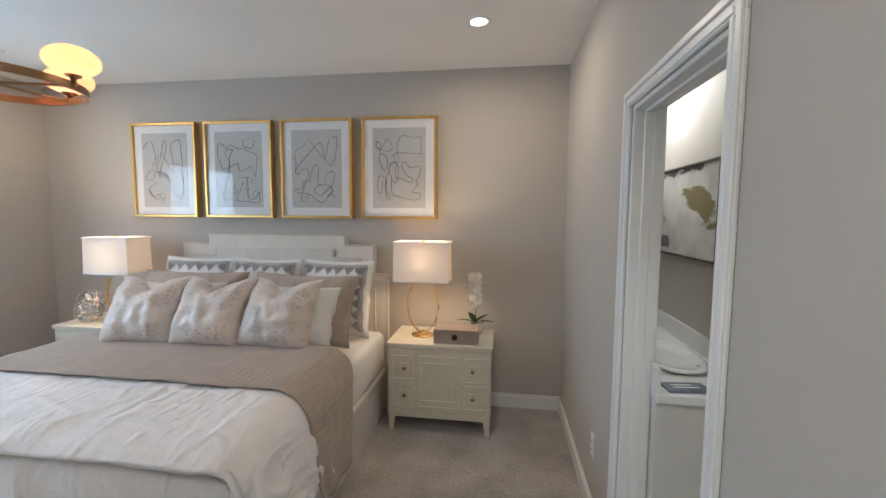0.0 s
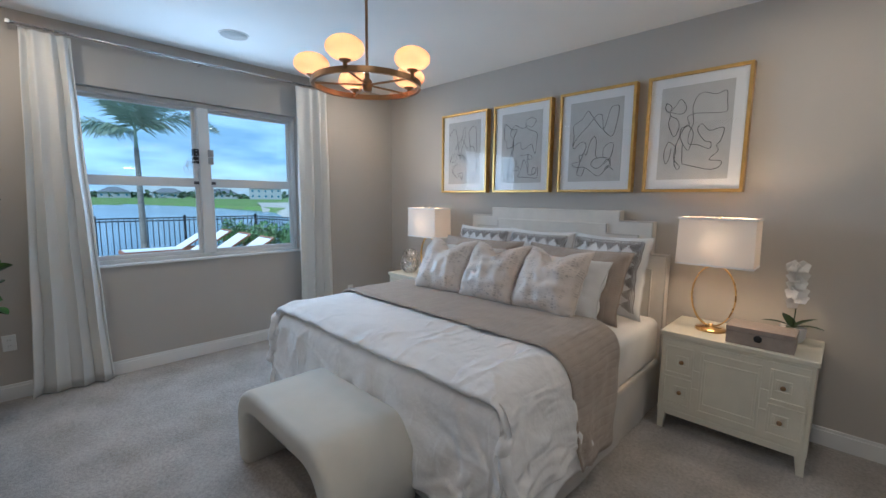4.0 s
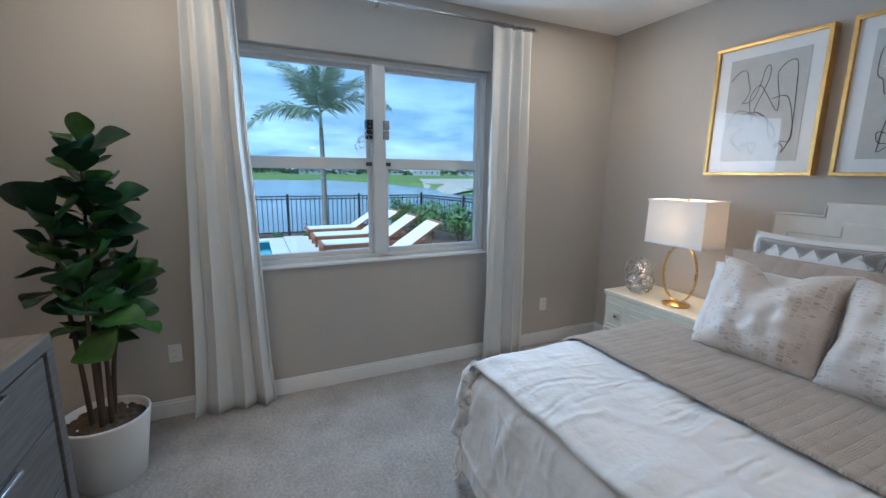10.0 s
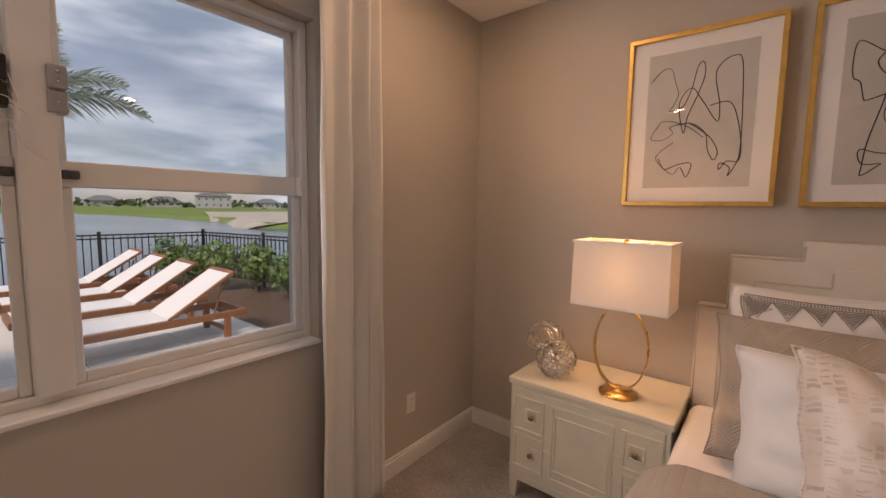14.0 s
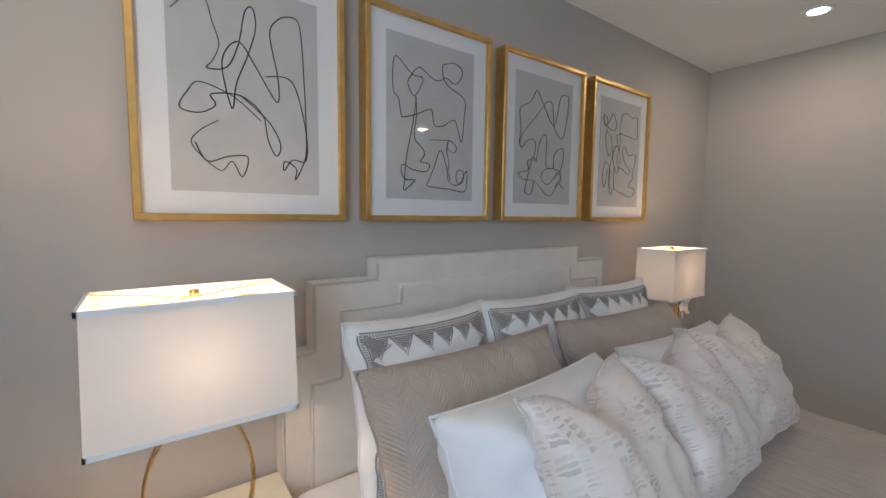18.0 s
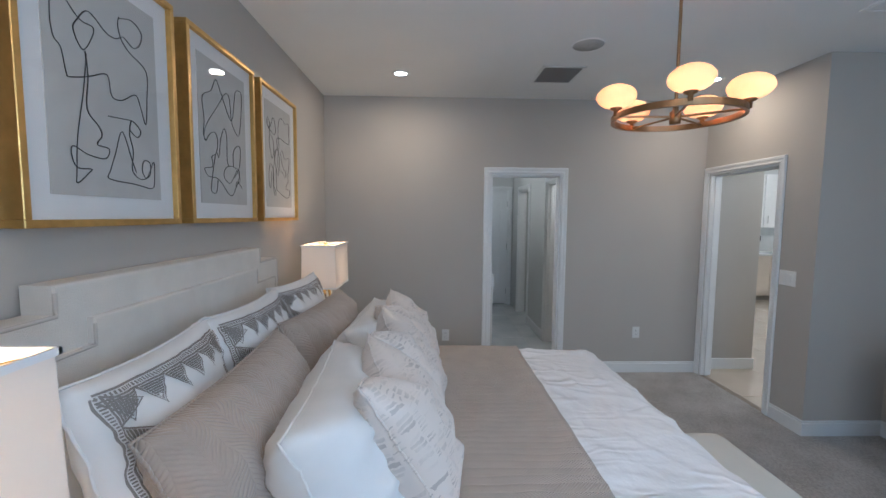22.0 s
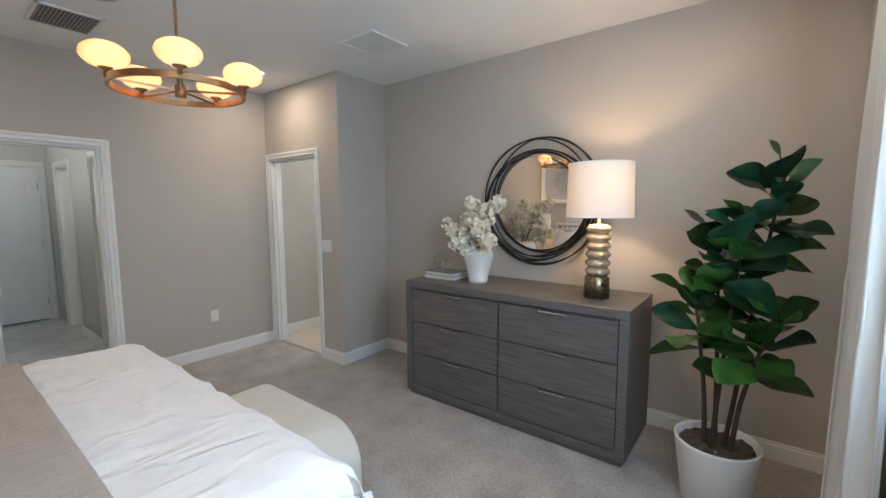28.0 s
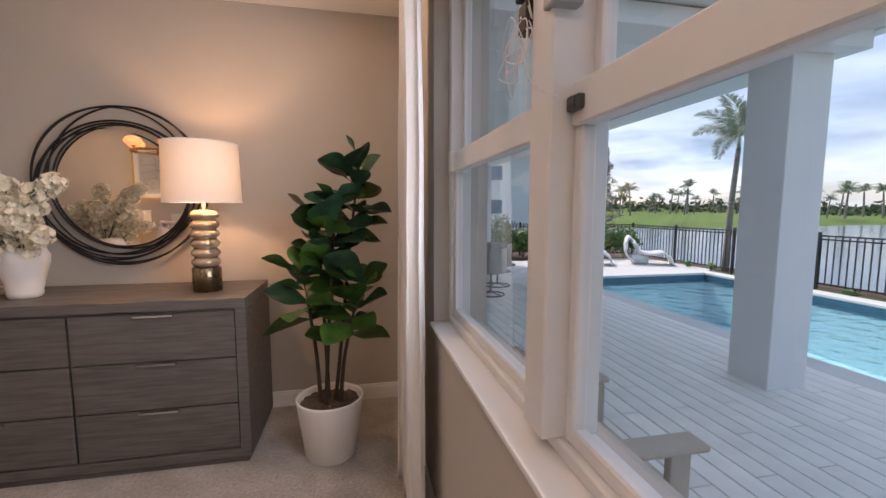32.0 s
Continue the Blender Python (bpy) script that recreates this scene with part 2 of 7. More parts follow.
GLASS = glass_mat("window_glass")
PICGLASS = glass_mat("picture_glass", (0.97, 0.97, 0.97), 0.04)


def shade_mat(name, color, weight, emit=0.0):
    """Thin cloth or opal glass that lets a share of the bulb's light through."""
    m = bpy.data.materials.new(name)
    m.use_nodes = True
    n, l = m.node_tree.nodes, m.node_tree.links
    n.remove(n["Principled BSDF"])
    df, tl, mx = n.new("ShaderNodeBsdfDiffuse"), n.new("ShaderNodeBsdfTranslucent"), n.new("ShaderNodeMixShader")
    tex = n.new("ShaderNodeTexNoise")
    tex.inputs["Scale"].default_value = 400
    bp = n.new("ShaderNodeBump")
    bp.inputs["Strength"].default_value, bp.inputs["Distance"].default_value = 0.1, 0.003
    l.new(tex.outputs[0], bp.inputs["Height"])
    for s in (df, tl):
        s.inputs["Color"].default_value = tuple(color) + (1,)
        l.new(bp.outputs[0], s.inputs["Normal"])
    mx.inputs[0].default_value = weight
    l.new(df.outputs[0], mx.inputs[1])
    l.new(tl.outputs[0], mx.inputs[2])
    end = mx.outputs[0]
    if emit:
        em, ad = n.new("ShaderNodeEmission"), n.new("ShaderNodeAddShader")
        em.inputs[0].default_value, em.inputs[1].default_value = (1.0, 0.66, 0.38, 1), emit
        l.new(end, ad.inputs[0])
        l.new(em.outputs[0], ad.inputs[1])
        end = ad.outputs[0]
    l.new(end, n["Material Output"].inputs[0])
    return m


CURT = shade_mat("curtain_sheer_linen", (0.84, 0.83, 0.80), 0.2)
SHADE_LIT = shade_mat("lit_linen_shade", (0.82, 0.74, 0.66), 0.055)
OPAL = shade_mat("opal_glass", (0.80, 0.49, 0.28), 0.105, 0.05)

# ---- builders ----
def part(name, bm, material, parent=None, label="", smooth=False, m=None):
    me = bpy.data.meshes.new(name)
    if smooth:
        for f in bm.faces:
            f.smooth = True
    bm.to_mesh(me)
    bm.free()
    me.materials.append(material)
    ob = new(name, me)
    if m is not None:
        ob.matrix_basis = m
    if parent is not None:
        ob.parent = parent
    if label:
        ob["label"] = label
    return ob


def thing(name, loc=(0, 0, 0), rz=0.0, label="", category="", group="", kind=""):
    ob = new(name)
    ob.empty_display_size = 0.1
    ob.matrix_basis = pose(*loc, 0, 0, rz)
    return tagged(ob, label, category, group, kind)


def box(x0, x1, y0, y1, z0, z1, bevel=0.0, seg=2, bm=None):
    own = bmesh.new()
    bmesh.ops.create_cube(own, size=1.0)
    for v in own.verts:
        v.co = Vector((x0 if v.co.x < 0 else x1, y0 if v.co.y < 0 else y1, z0 if v.co.z < 0 else z1))
    if bevel:
        bmesh.ops.bevel(own, geom=own.edges[:], offset=bevel, segments=seg, affect="EDGES", profile=0.5)
    return join(bm, own) if bm is not None else own


def join(bm, other):
    me = bpy.data.meshes.new("tmp")
    other.to_mesh(me)
    other.free()
    bm.from_mesh(me)
    bpy.data.meshes.remove(me)
    return bm


def lathe(profile, seg=32, x=0.0, y=0.0, z=0.0, wob=0.0):
    """Surface of revolution of (radius, height) pairs about the upright axis."""
    bm = bmesh.new()
    rings = []
    for k, (r, h) in enumerate(profile):
        if r < 1e-5:
            rings.append([bm.verts.new((x, y, z + h))])
        else:
            rings.append([bm.verts.new((x + r * (1 + wob * math.sin(7 * a + k)) * math.cos(a), y + r * (1 + wob * math.sin(7 * a + k)) * math.sin(a), z + h)) for a in [2 * math.pi * i / seg for i in range(seg)]])
    for a, b in zip(rings, rings[1:]):
        for i in range(seg):
            j = (i + 1) % seg
            if len(a) == 1 and len(b) > 1:
                bm.faces.new((a[0], b[j], b[i]))
            elif len(b) == 1 and len(a) > 1:
                bm.faces.new((a[i], a[j], b[0]))
            elif len(a) > 1:
                bm.faces.new((a[i], a[j], b[j], b[i]))
    bmesh.ops.recalc_face_normals(bm, faces=bm.faces[:])
    return bm


def tube(points, r, seg=8, closed=False, bm=None, taper=1.0):
    """Round bar along a list of points."""
    bm = bm or bmesh.new()
    pts = [Vector(p) for p in points]
    n = len(pts)
    rings, side = [], None
    for i, p in enumerate(pts):
        a = pts[(i - 1) % n] if (closed or i > 0) else p
        b = pts[(i + 1) % n] if (closed or i < n - 1) else p
        d = (b - a).normalized()
        if side is None:
            side = d.orthogonal().normalized()
        side = (side - d * side.dot(d))
        side = side.normalized() if side.length > 1e-6 else d.orthogonal().normalized()
        up = d.cross(side)
        rr = r * (1 + (taper - 1) * i / max(1, n - 1))
        rings.append([bm.verts.new(p + rr * (math.cos(t) * side + math.sin(t) * up)) for t in [2 * math.pi * k / seg for k in range(seg)]])
    for i in range(n if closed else n - 1):
        a, b = rings[i], rings[(i + 1) % n]
        off = 0
        if closed and i == n - 1:
            off = min(range(seg), key=lambda o: (a[0].co - b[o].co).length)
        for k in range(seg):
            bm.faces.new((a[k], a[(k + 1) % seg], b[(k + 1 + off) % seg], b[(k + off) % seg]))
    if not closed:
        bm.faces.new(rings[0][::-1])
        bm.faces.new(rings[-1])
    return bm


def spline(points, per=6, closed=False):
    """Catmull-Rom curve through the points."""
    p = [Vector(q) for q in points]
    n, out = len(p), []
    for i in range(n if closed else n - 1):
        a, b, c, d = (p[(i - 1) % n] if closed or i else p[0]), p[i], p[(i + 1) % n], (p[(i + 2) % n] if closed or i + 2 < n else p[-1])
        for k in range(per):
            t = k / per
            out.append(0.5 * ((2 * b) + (c - a) * t + (2 * a - 5 * b + 4 * c - d) * t * t + (3 * b - a - 3 * c + d) * t ** 3))
    if not closed:
        out.append(p[-1])
    return out


def sheet(nx, ny, f):
    """Grid of points f(u, v), u and v in 0..1."""
    bm = bmesh.new()
    g = [[bm.verts.new(f(i / nx, j / ny)) for i in range(nx + 1)] for j in range(ny + 1)]
    for j in range(ny):
        for i in range(nx):
            bm.faces.new((g[j][i], g[j][i + 1], g[j + 1][i + 1], g[j + 1][i]))
    return bm


def thicken(bm, d):
    bmesh.ops.recalc_face_normals(bm, faces=bm.faces[:])
    bmesh.ops.solidify(bm, geom=bm.faces[:], thickness=d)
    return bm


def setting(name, bm, material, label="", category=""):
    return tagged(part(name, bm, material), label, category, kind="structure")


def wall_with_holes(axis, at, thick, a0, a1, z0, z1, holes):
    """Upright slab: axis 'x' is a wall of constant x from y a0 to a1, 'y' one of constant y. holes: (b0, b1, h0, h1)."""
    bm = bmesh.new()

    def blk(b0, b1, h0, h1):
        if b1 - b0 > 1e-4 and h1 - h0 > 1e-4:
            if axis == "x":
                box(min(at, at + thick), max(at, at + thick), b0, b1, h0, h1, bm=bm)
            else:
                box(b0, b1, min(at, at + thick), max(at, at + thick), h0, h1, bm=bm)
    pos = a0
    for b0, b1, h0, h1 in sorted(holes):
        blk(pos, b0, z0, z1)
        blk(b0, b1, z0, h0)
        blk(b0, b1, h1, z1)
        pos = b1
    blk(pos, a1, z0, z1)
    return bm


def pane_bm(axis, at, a0, a1, z0, z1, flip=False):
    """One sheet of glass whose front faces +x, or -y for axis 'y'."""
    bm = bmesh.new()
    pts = [(at, a0, z0), (at, a1, z0), (at, a1, z1), (at, a0, z1)] if axis == "x" else [(a0, at, z0), (a1, at, z0), (a1, at, z1), (a0, at, z1)]
    f = bm.faces.new([bm.verts.new(p) for p in (pts[::-1] if flip else pts)])
    return bm

# ---- the room: x west to east, y south to north ----
W, E_, N, S, ENT, JOG, H = -3.39, 1.345, 4.115, -0.265, 0.33, 0.10, 2.74
WIN = (0.995, 2.850, 0.903, 2.315)
D1 = (1.78, 2.492, 2.014)
D2 = (0.456, 1.275, 2.026)

setting("floor", box(W, JOG, S, ENT, -0.12, 0.0, bm=box(W, E_, ENT, N, -0.12, 0.0)), CARPET, "beige cut-pile carpet with faint vacuum marks", "carpet")
setting("ceiling", box(W - 0.24, E_ + 0.115, S - 0.12, N + 0.15, H, H + 0.1), CEIL, "matte white painted flat ceiling", "ceiling")
setting("wall_west", wall_with_holes("x", W, -0.24, S - 0.12, N + 0.15, -0.12, H, [WIN]), WALL, "warm grey painted wall with the window", "wall")
setting("wall_north", box(W, E_, N, N + 0.15, -0.12, H), WALL, "warm grey painted wall behind the bed", "wall")
setting("wall_east", wall_with_holes("x", E_, 0.115, ENT - 0.115, N + 0.15, -0.12, H, [(D1[0], D1[1], -0.12, D1[2])]), WALL, "warm grey painted wall with a cased opening", "wall")
setting("wall_entry", wall_with_holes("y", ENT, -0.115, JOG, E_, -0.12, H, [(D2[0], D2[1], -0.12, D2[2])]), WALL, "warm grey painted wall round the entry opening", "wall")
setting("wall_jog", box(JOG, JOG + 0.115, S - 0.12, ENT - 0.115, -0.12, H), WALL, "short return of warm grey painted wall", "wall")
setting("wall_south", box(W, JOG, S - 0.12, S, -0.12, H), WALL, "warm grey painted wall behind the dresser", "wall")


def baseboard(axis, at, inward, a0, a1):
    """White skirting with a rounded top edge."""
    d = 0.014 * inward
    bm = bmesh.new()
    for h0, h1, k in ((0.0, 0.095, 1.0), (0.095, 0.115, 0.55)):
        lo, hi = sorted((at, at + d * k))
        if axis == "x":
            box(lo, hi, a0, a1, h0, h1, 0.002, 1, bm)
        else:
            box(a0, a1, lo, hi, h0, h1, 0.002, 1, bm)
    setting("baseboard", bm, TRIM, "white painted wooden baseboard", "baseboard")


baseboard("x", W, 1, S, N)
baseboard("y", N, -1, W, E_)
baseboard("x", E_, -1, D1[1] + 0.06, N)
baseboard("x", E_, -1, ENT, D1[0] - 0.06)
baseboard("y", S, 1, W, JOG)
baseboard("x", JOG, -1, S, ENT + 0.014)
baseboard("y", ENT, 1, JOG, D2[0] - 0.06)


def casing(name, axis, at, thick, b0, b1, top):
    """Lining and moulded casings of an opening, both faces."""
    th = thing(name, (0, 0, 0), 0, "white painted cased door opening", "door frame", kind="structure")

    def bar(nm, u0, u1, z0, z1, v0, v1):
        v0, v1 = sorted((v0, v1))
        bm = box(v0, v1, u0, u1, z0, z1, 0.003, 1) if axis == "x" else box(u0, u1, v0, v1, z0, z1, 0.003, 1)
        part(nm, bm, TRIM, th)
    lo, hi = sorted((at, at + thick))
    for side, o in ((lo, -1), (hi, 1)):
        for w0, w1, d in ((0.0, 0.062, 0.012), (0.036, 0.060, 0.019), (0.006, 0.022, 0.016)):
            bar("casing", b0 - w1, b0 - w0, 0, top + w0, side, side + o * d)
            bar("casing", b1 + w0, b1 + w1, 0, top + w0, side, side + o * d)
            bar("head_casing", b0 - w1, b1 + w1, top + w0, top + w1, side, side + o * d)
    bar("jamb", b0, b0 + 0.018, 0, top, lo + 0.001, hi - 0.001)
    bar("jamb", b1 - 0.018, b1, 0, top, lo + 0.001, hi - 0.001)
    bar("head_jamb", b0 + 0.018, b1 - 0.018, top - 0.018, top, lo + 0.001, hi - 0.001)
    mid = (lo + hi) / 2
    bar("stop", b0 + 0.018, b0 + 0.03, 0, top - 0.018, mid - 0.018, mid + 0.018)
    bar("stop", b1 - 0.03, b1 - 0.018, 0, top - 0.018, mid - 0.018, mid + 0.018)
    bar("head_stop", b0 + 0.03, b1 - 0.03, top - 0.03, top - 0.018, mid - 0.018, mid + 0.018)
    return th


casing("door_frame_1", "x", E_, 0.115, *D1)
casing("door_frame_2", "y", ENT, -0.115, *D2)

# ---- window: twin single-hung units in a drywall reveal ----
window = thing("window_1", (0, 0, 0), 0, "white vinyl twin single-hung window with screens and alarm sensors", "window", kind="structure")
y0, y1, z0, z1 = WIN
part("sill", box(W - 0.075, W + 0.018, y0 + 0.001, y1 - 0.001, z0, z0 + 0.018, 0.004), TRIM, window, "white painted sill")
XF = -3.465
ymid = 1.970


def bar_w(nm, a0, a1, h0, h1, x0, x1, host=None):
    return part(nm, box(x0, x1, a0, a1, h0, h1, 0.004, 1), FRAMEW, host or window)


bar_w("frame", y0, y0 + 0.035, z0 + 0.018, z1, XF - 0.08, XF + 0.01)
bar_w("frame", y1 - 0.035, y1, z0 + 0.018, z1, XF - 0.08, XF + 0.01)
bar_w("frame", y0 + 0.035, y1 - 0.035, z1 - 0.04, z1, XF - 0.08, XF + 0.01)
bar_w("frame", y0 + 0.035, y1 - 0.035, z0 + 0.018, z0 + 0.05, XF - 0.08, XF + 0.01)
bar_w("mullion", ymid - 0.045, ymid + 0.045, z0 + 0.05, z1 - 0.04, XF - 0.08, XF + 0.045)
for a0, a1 in ((y0 + 0.035, ymid - 0.045), (ymid + 0.045, y1 - 0.035)):
    low = bar_w("lower_sash", a0, a1, 1.567, 1.645, XF - 0.035, XF + 0.002)
    for q0, q1, h0, h1 in ((a0, a0 + 0.03, z0 + 0.05, 1.567), (a1 - 0.03, a1, z0 + 0.05, 1.567), (a0 + 0.03, a1 - 0.03, z0 + 0.05, z0 + 0.085)):
        bar_w("sash_bar", q0, q1, h0, h1, XF - 0.035, XF - 0.005, low)
    up = bar_w("upper_sash", a0, a1, 1.58, 1.632, XF - 0.07, XF - 0.037)
    for q0, q1, h0, h1 in ((a0, a0 + 0.028, 1.632, z1 - 0.04), (a1 - 0.028, a1, 1.632, z1 - 0.04), (a0 + 0.028, a1 - 0.028, z1 - 0.068, z1 - 0.04)):
        bar_w("sash_bar", q0, q1, h0, h1, XF - 0.07, XF - 0.04, up)
    for nm, h0, h1, xg, host in (("pane", z0 + 0.085, 1.567, XF - 0.02, low), ("pane", 1.632, z1 - 0.068, XF - 0.055, up)):
        g = part(nm, pane_bm("x", xg, a0 + 0.028, a1 - 0.028, h0, h1), GLASS, host, "clear glass pane")
        g.visible_shadow = False

# ---- fabrics with a woven or quilted relief ----
def quilt_mat(name, color, cell=0.045, depth=1.0, space="UV", up=1):
    """Chevron-quilted cotton."""
    m = mat(name, color, 0.88, vary=0.06, scale=9, spec=0.2, sheen=0.25)
    n, l = m.node_tree.nodes, m.node_tree.links
    tc, sp = n.new("ShaderNodeTexCoord"), n.new("ShaderNodeSeparateXYZ")
    l.new(tc.outputs[space], sp.inputs[0])

    def op(kind, a, b=None):
        k = n.new("ShaderNodeMath")
        k.operation = kind
        for i, q in enumerate((a, b)):
            if q is None:
                continue
            if isinstance(q, (int, float)):
                k.inputs[i].default_value = q
            else:
                l.new(q, k.inputs[i])
        return k.outputs[0]
    zig = op("PINGPONG", sp.outputs[0], cell)
    ph = op("MULTIPLY", op("ADD", sp.outputs[up], zig), 2 * math.pi / (cell * 0.55))
    h = op("POWER", op("ABSOLUTE", op("SINE", ph)), 0.4)
    ridge = op("POWER", op("ABSOLUTE", op("SINE", op("MULTIPLY", sp.outputs[0], math.pi / cell))), 0.35)
    bp = n.new("ShaderNodeBump")
    bp.inputs["Strength"].default_value, bp.inputs["Distance"].default_value = depth, 0.010
    l.new(op("MULTIPLY", h, ridge), bp.inputs["Height"])
    l.new(bp.outputs[0], n["Principled BSDF"].inputs["Normal"])
    return m


def stroke_mat(name):
    """Satin ivory jacquard with upright columns of small taupe brick marks."""
    m = mat(name, (0.70, 0.62, 0.56), 0.40, vary=0.03, scale=8, spec=0.6, sheen=0.3)
    n, l = m.node_tree.nodes, m.node_tree.links
    tc, sx, cx = n.new("ShaderNodeTexCoord"), n.new("ShaderNodeSeparateXYZ"), n.new("ShaderNodeCombineXYZ")
    wob, wmix = n.new("ShaderNodeTexNoise"), n.new("ShaderNodeVectorMath")
    wob.inputs["Scale"].default_value, wob.inputs["Detail"].default_value = 26.0, 2
    wmix.operation = "MULTIPLY_ADD"
    wmix.inputs[1].default_value = (0.022, 0.0, 0.022)
    l.new(tc.outputs["Object"], wob.inputs["Vector"])
    l.new(wob.outputs["Color"], wmix.inputs[0])
    l.new(tc.outputs["Object"], wmix.inputs[2])
    l.new(wmix.outputs[0], sx.inputs[0])
    l.new(sx.outputs[2], cx.inputs[0])
    l.new(sx.outputs[0], cx.inputs[1])
    br = n.new("ShaderNodeTexBrick")
    br.offset, br.squash, br.squash_frequency = 0.4, 0.6, 2
    br.inputs["Scale"].default_value, br.inputs["Mortar Size"].default_value, br.inputs["Mortar Smooth"].default_value = 1.0, 0.0028, 0.2
    br.inputs["Brick Width"].default_value, br.inputs["Row Height"].default_value = 0.016, 0.024
    br.inputs["Color1"].default_value, br.inputs["Color2"].default_value, br.inputs["Mortar"].default_value = (0, 0, 0, 1), (1, 1, 1, 1), (0, 0, 0, 1)
    l.new(cx.outputs[0], br.inputs["Vector"])
    pat, mr = n.new("ShaderNodeTexNoise"), n.new("ShaderNodeMapRange")
    pat.inputs["Scale"].default_value, pat.inputs["Detail"].default_value = 9.0, 4
    l.new(tc.outputs["Object"], pat.inputs["Vector"])
    mr.inputs[1].default_value, mr.inputs[2].default_value = 0.40, 0.56
    l.new(pat.outputs[0], mr.inputs[0])
    ml, lit = n.new("ShaderNodeMath"), n.new("ShaderNodeMapRange")
    ml.operation = "MULTIPLY"
    lit.inputs[1].default_value, lit.inputs[2].default_value = 0.25, 0.75
    l.new(br.outputs["Color"], lit.inputs[0])
    l.new(lit.outputs[0], ml.inputs[0])
    l.new(mr.outputs[0], ml.inputs[1])
    mx = n.new("ShaderNodeMix")
    mx.data_type = "RGBA"
    mx.inputs[6].default_value, mx.inputs[7].default_value = (0.70, 0.62, 0.555, 1), (0.47, 0.41, 0.365, 1)
    l.new(ml.outputs[0], mx.inputs[0])
    bs = n["Principled BSDF"]
    l.new(mx.outputs[2], bs.inputs["Base Color"])
    bp = n.new("ShaderNodeBump")
    bp.inputs["Strength"].default_value, bp.inputs["Distance"].default_value, bp.invert = 0.35, 0.003, True
    l.new(ml.outputs[0], bp.inputs["Height"])
    l.new(bp.outputs[0], bs.inputs["Normal"])
    return m


QUILT = quilt_mat("taupe_chevron_quilt", (0.50, 0.42, 0.345), 0.040, 0.55)
QSHAM = quilt_mat("taupe_quilted_sham", (0.46, 0.385, 0.32), 0.05, 0.5, "Object", 2)
STROKE = stroke_mat("brush_mark_jacquard")
BORDER = mat("taupe_embroidery", (0.33, 0.305, 0.285), 0.85, vary=0.12, scale=420, bump=0.5, bscale=500)


def uv_xy(ob, fu):
    """Cloth coordinates in metres, from each vertex's rest place."""
    me = ob.data
    lay = me.uv_layers.new(name="cloth")
    for lp in me.loops:
        lay.data[lp.index].uv = fu[lp.vertex_index]


def duvet_mat():
    """White cotton with long soft creases."""
    m = mat("creased_white_cotton", (0.89, 0.865, 0.85), 0.85, vary=0.03, scale=7, spec=0.2, sheen=0.15)
    n, l = m.node_tree.nodes, m.node_tree.links
    tc, a, b = n.new("ShaderNodeTexCoord"), n.new("ShaderNodeTexNoise"), n.new("ShaderNodeTexNoise")
    a.noise_type = "RIDGED_MULTIFRACTAL"
    a.inputs["Scale"].default_value, a.inputs["Detail"].default_value, a.inputs["Distortion"].default_value = 3.0, 4, 1.2
    b.inputs["Scale"].default_value, b.inputs["Detail"].default_value = 14.0, 3
    mp = n.new("ShaderNodeMapping")
    mp.inputs["Scale"].default_value, mp.inputs["Rotation"].default_value = (3.6, 1.1, 1.0), (0, 0, 0.75)
    l.new(tc.outputs["UV"], mp.inputs[0])
    l.new(mp.outputs[0], a.inputs["Vector"])
    l.new(tc.outputs["Object"], b.inputs["Vector"])
    ad_ = n.new("ShaderNodeMath")
    ad_.operation = "MULTIPLY_ADD"
    ad_.inputs[1].default_value = 0.5
    l.new(b.outputs[0], ad_.inputs[0])
    l.new(a.outputs[0], ad_.inputs[2])
    bp = n.new("ShaderNodeBump")
    bp.inputs["Strength"].default_value, bp.inputs["Distance"].default_value = 1.0, 0.020
    l.new(ad_.outputs[0], bp.inputs["Height"])
    l.new(bp.outputs[0], n["Principled BSDF"].inputs["Normal"])
    return m


DUVET = duvet_mat()
# ---- bed ----
XC, BW = -1.065, 0.980
bed = thing("bed", (XC, 3.05, 0), 0, "king bed with stepped ivory upholstered headboard and pale skirt", "bed")
BY = 3.05


def step_outline(half, tops):
    """Stepped headboard outline: tops lists (half width, height) from the top down."""
    pts = []
    for k, (hw, z) in enumerate(tops):
        pts.append((hw, z))
        pts.append((hw, tops[k + 1][1] if k + 1 < len(tops) else half))
    right = pts
    left = [(-a, b) for a, b in reversed(pts)]
    return right + left


def slab(outline, yf, yb, bevel):
    bm = bmesh.new()
    f = bm.faces.new([bm.verts.new((a, yf, b)) for a, b in outline])
    r = bmesh.ops.extrude_face_region(bm, geom=[f])
    for v in r["geom"]:
        if isinstance(v, bmesh.types.BMVert):
            v.co.y = yb
    bmesh.ops.recalc_face_normals(bm, faces=bm.faces[:])
    front = [e for e in bm.edges if all(abs(v.co.y - yf) < 1e-5 for v in e.verts)]
    bmesh.ops.bevel(bm, geom=front, offset=bevel, segments=3, affect="EDGES", profile=0.6)
    return bm


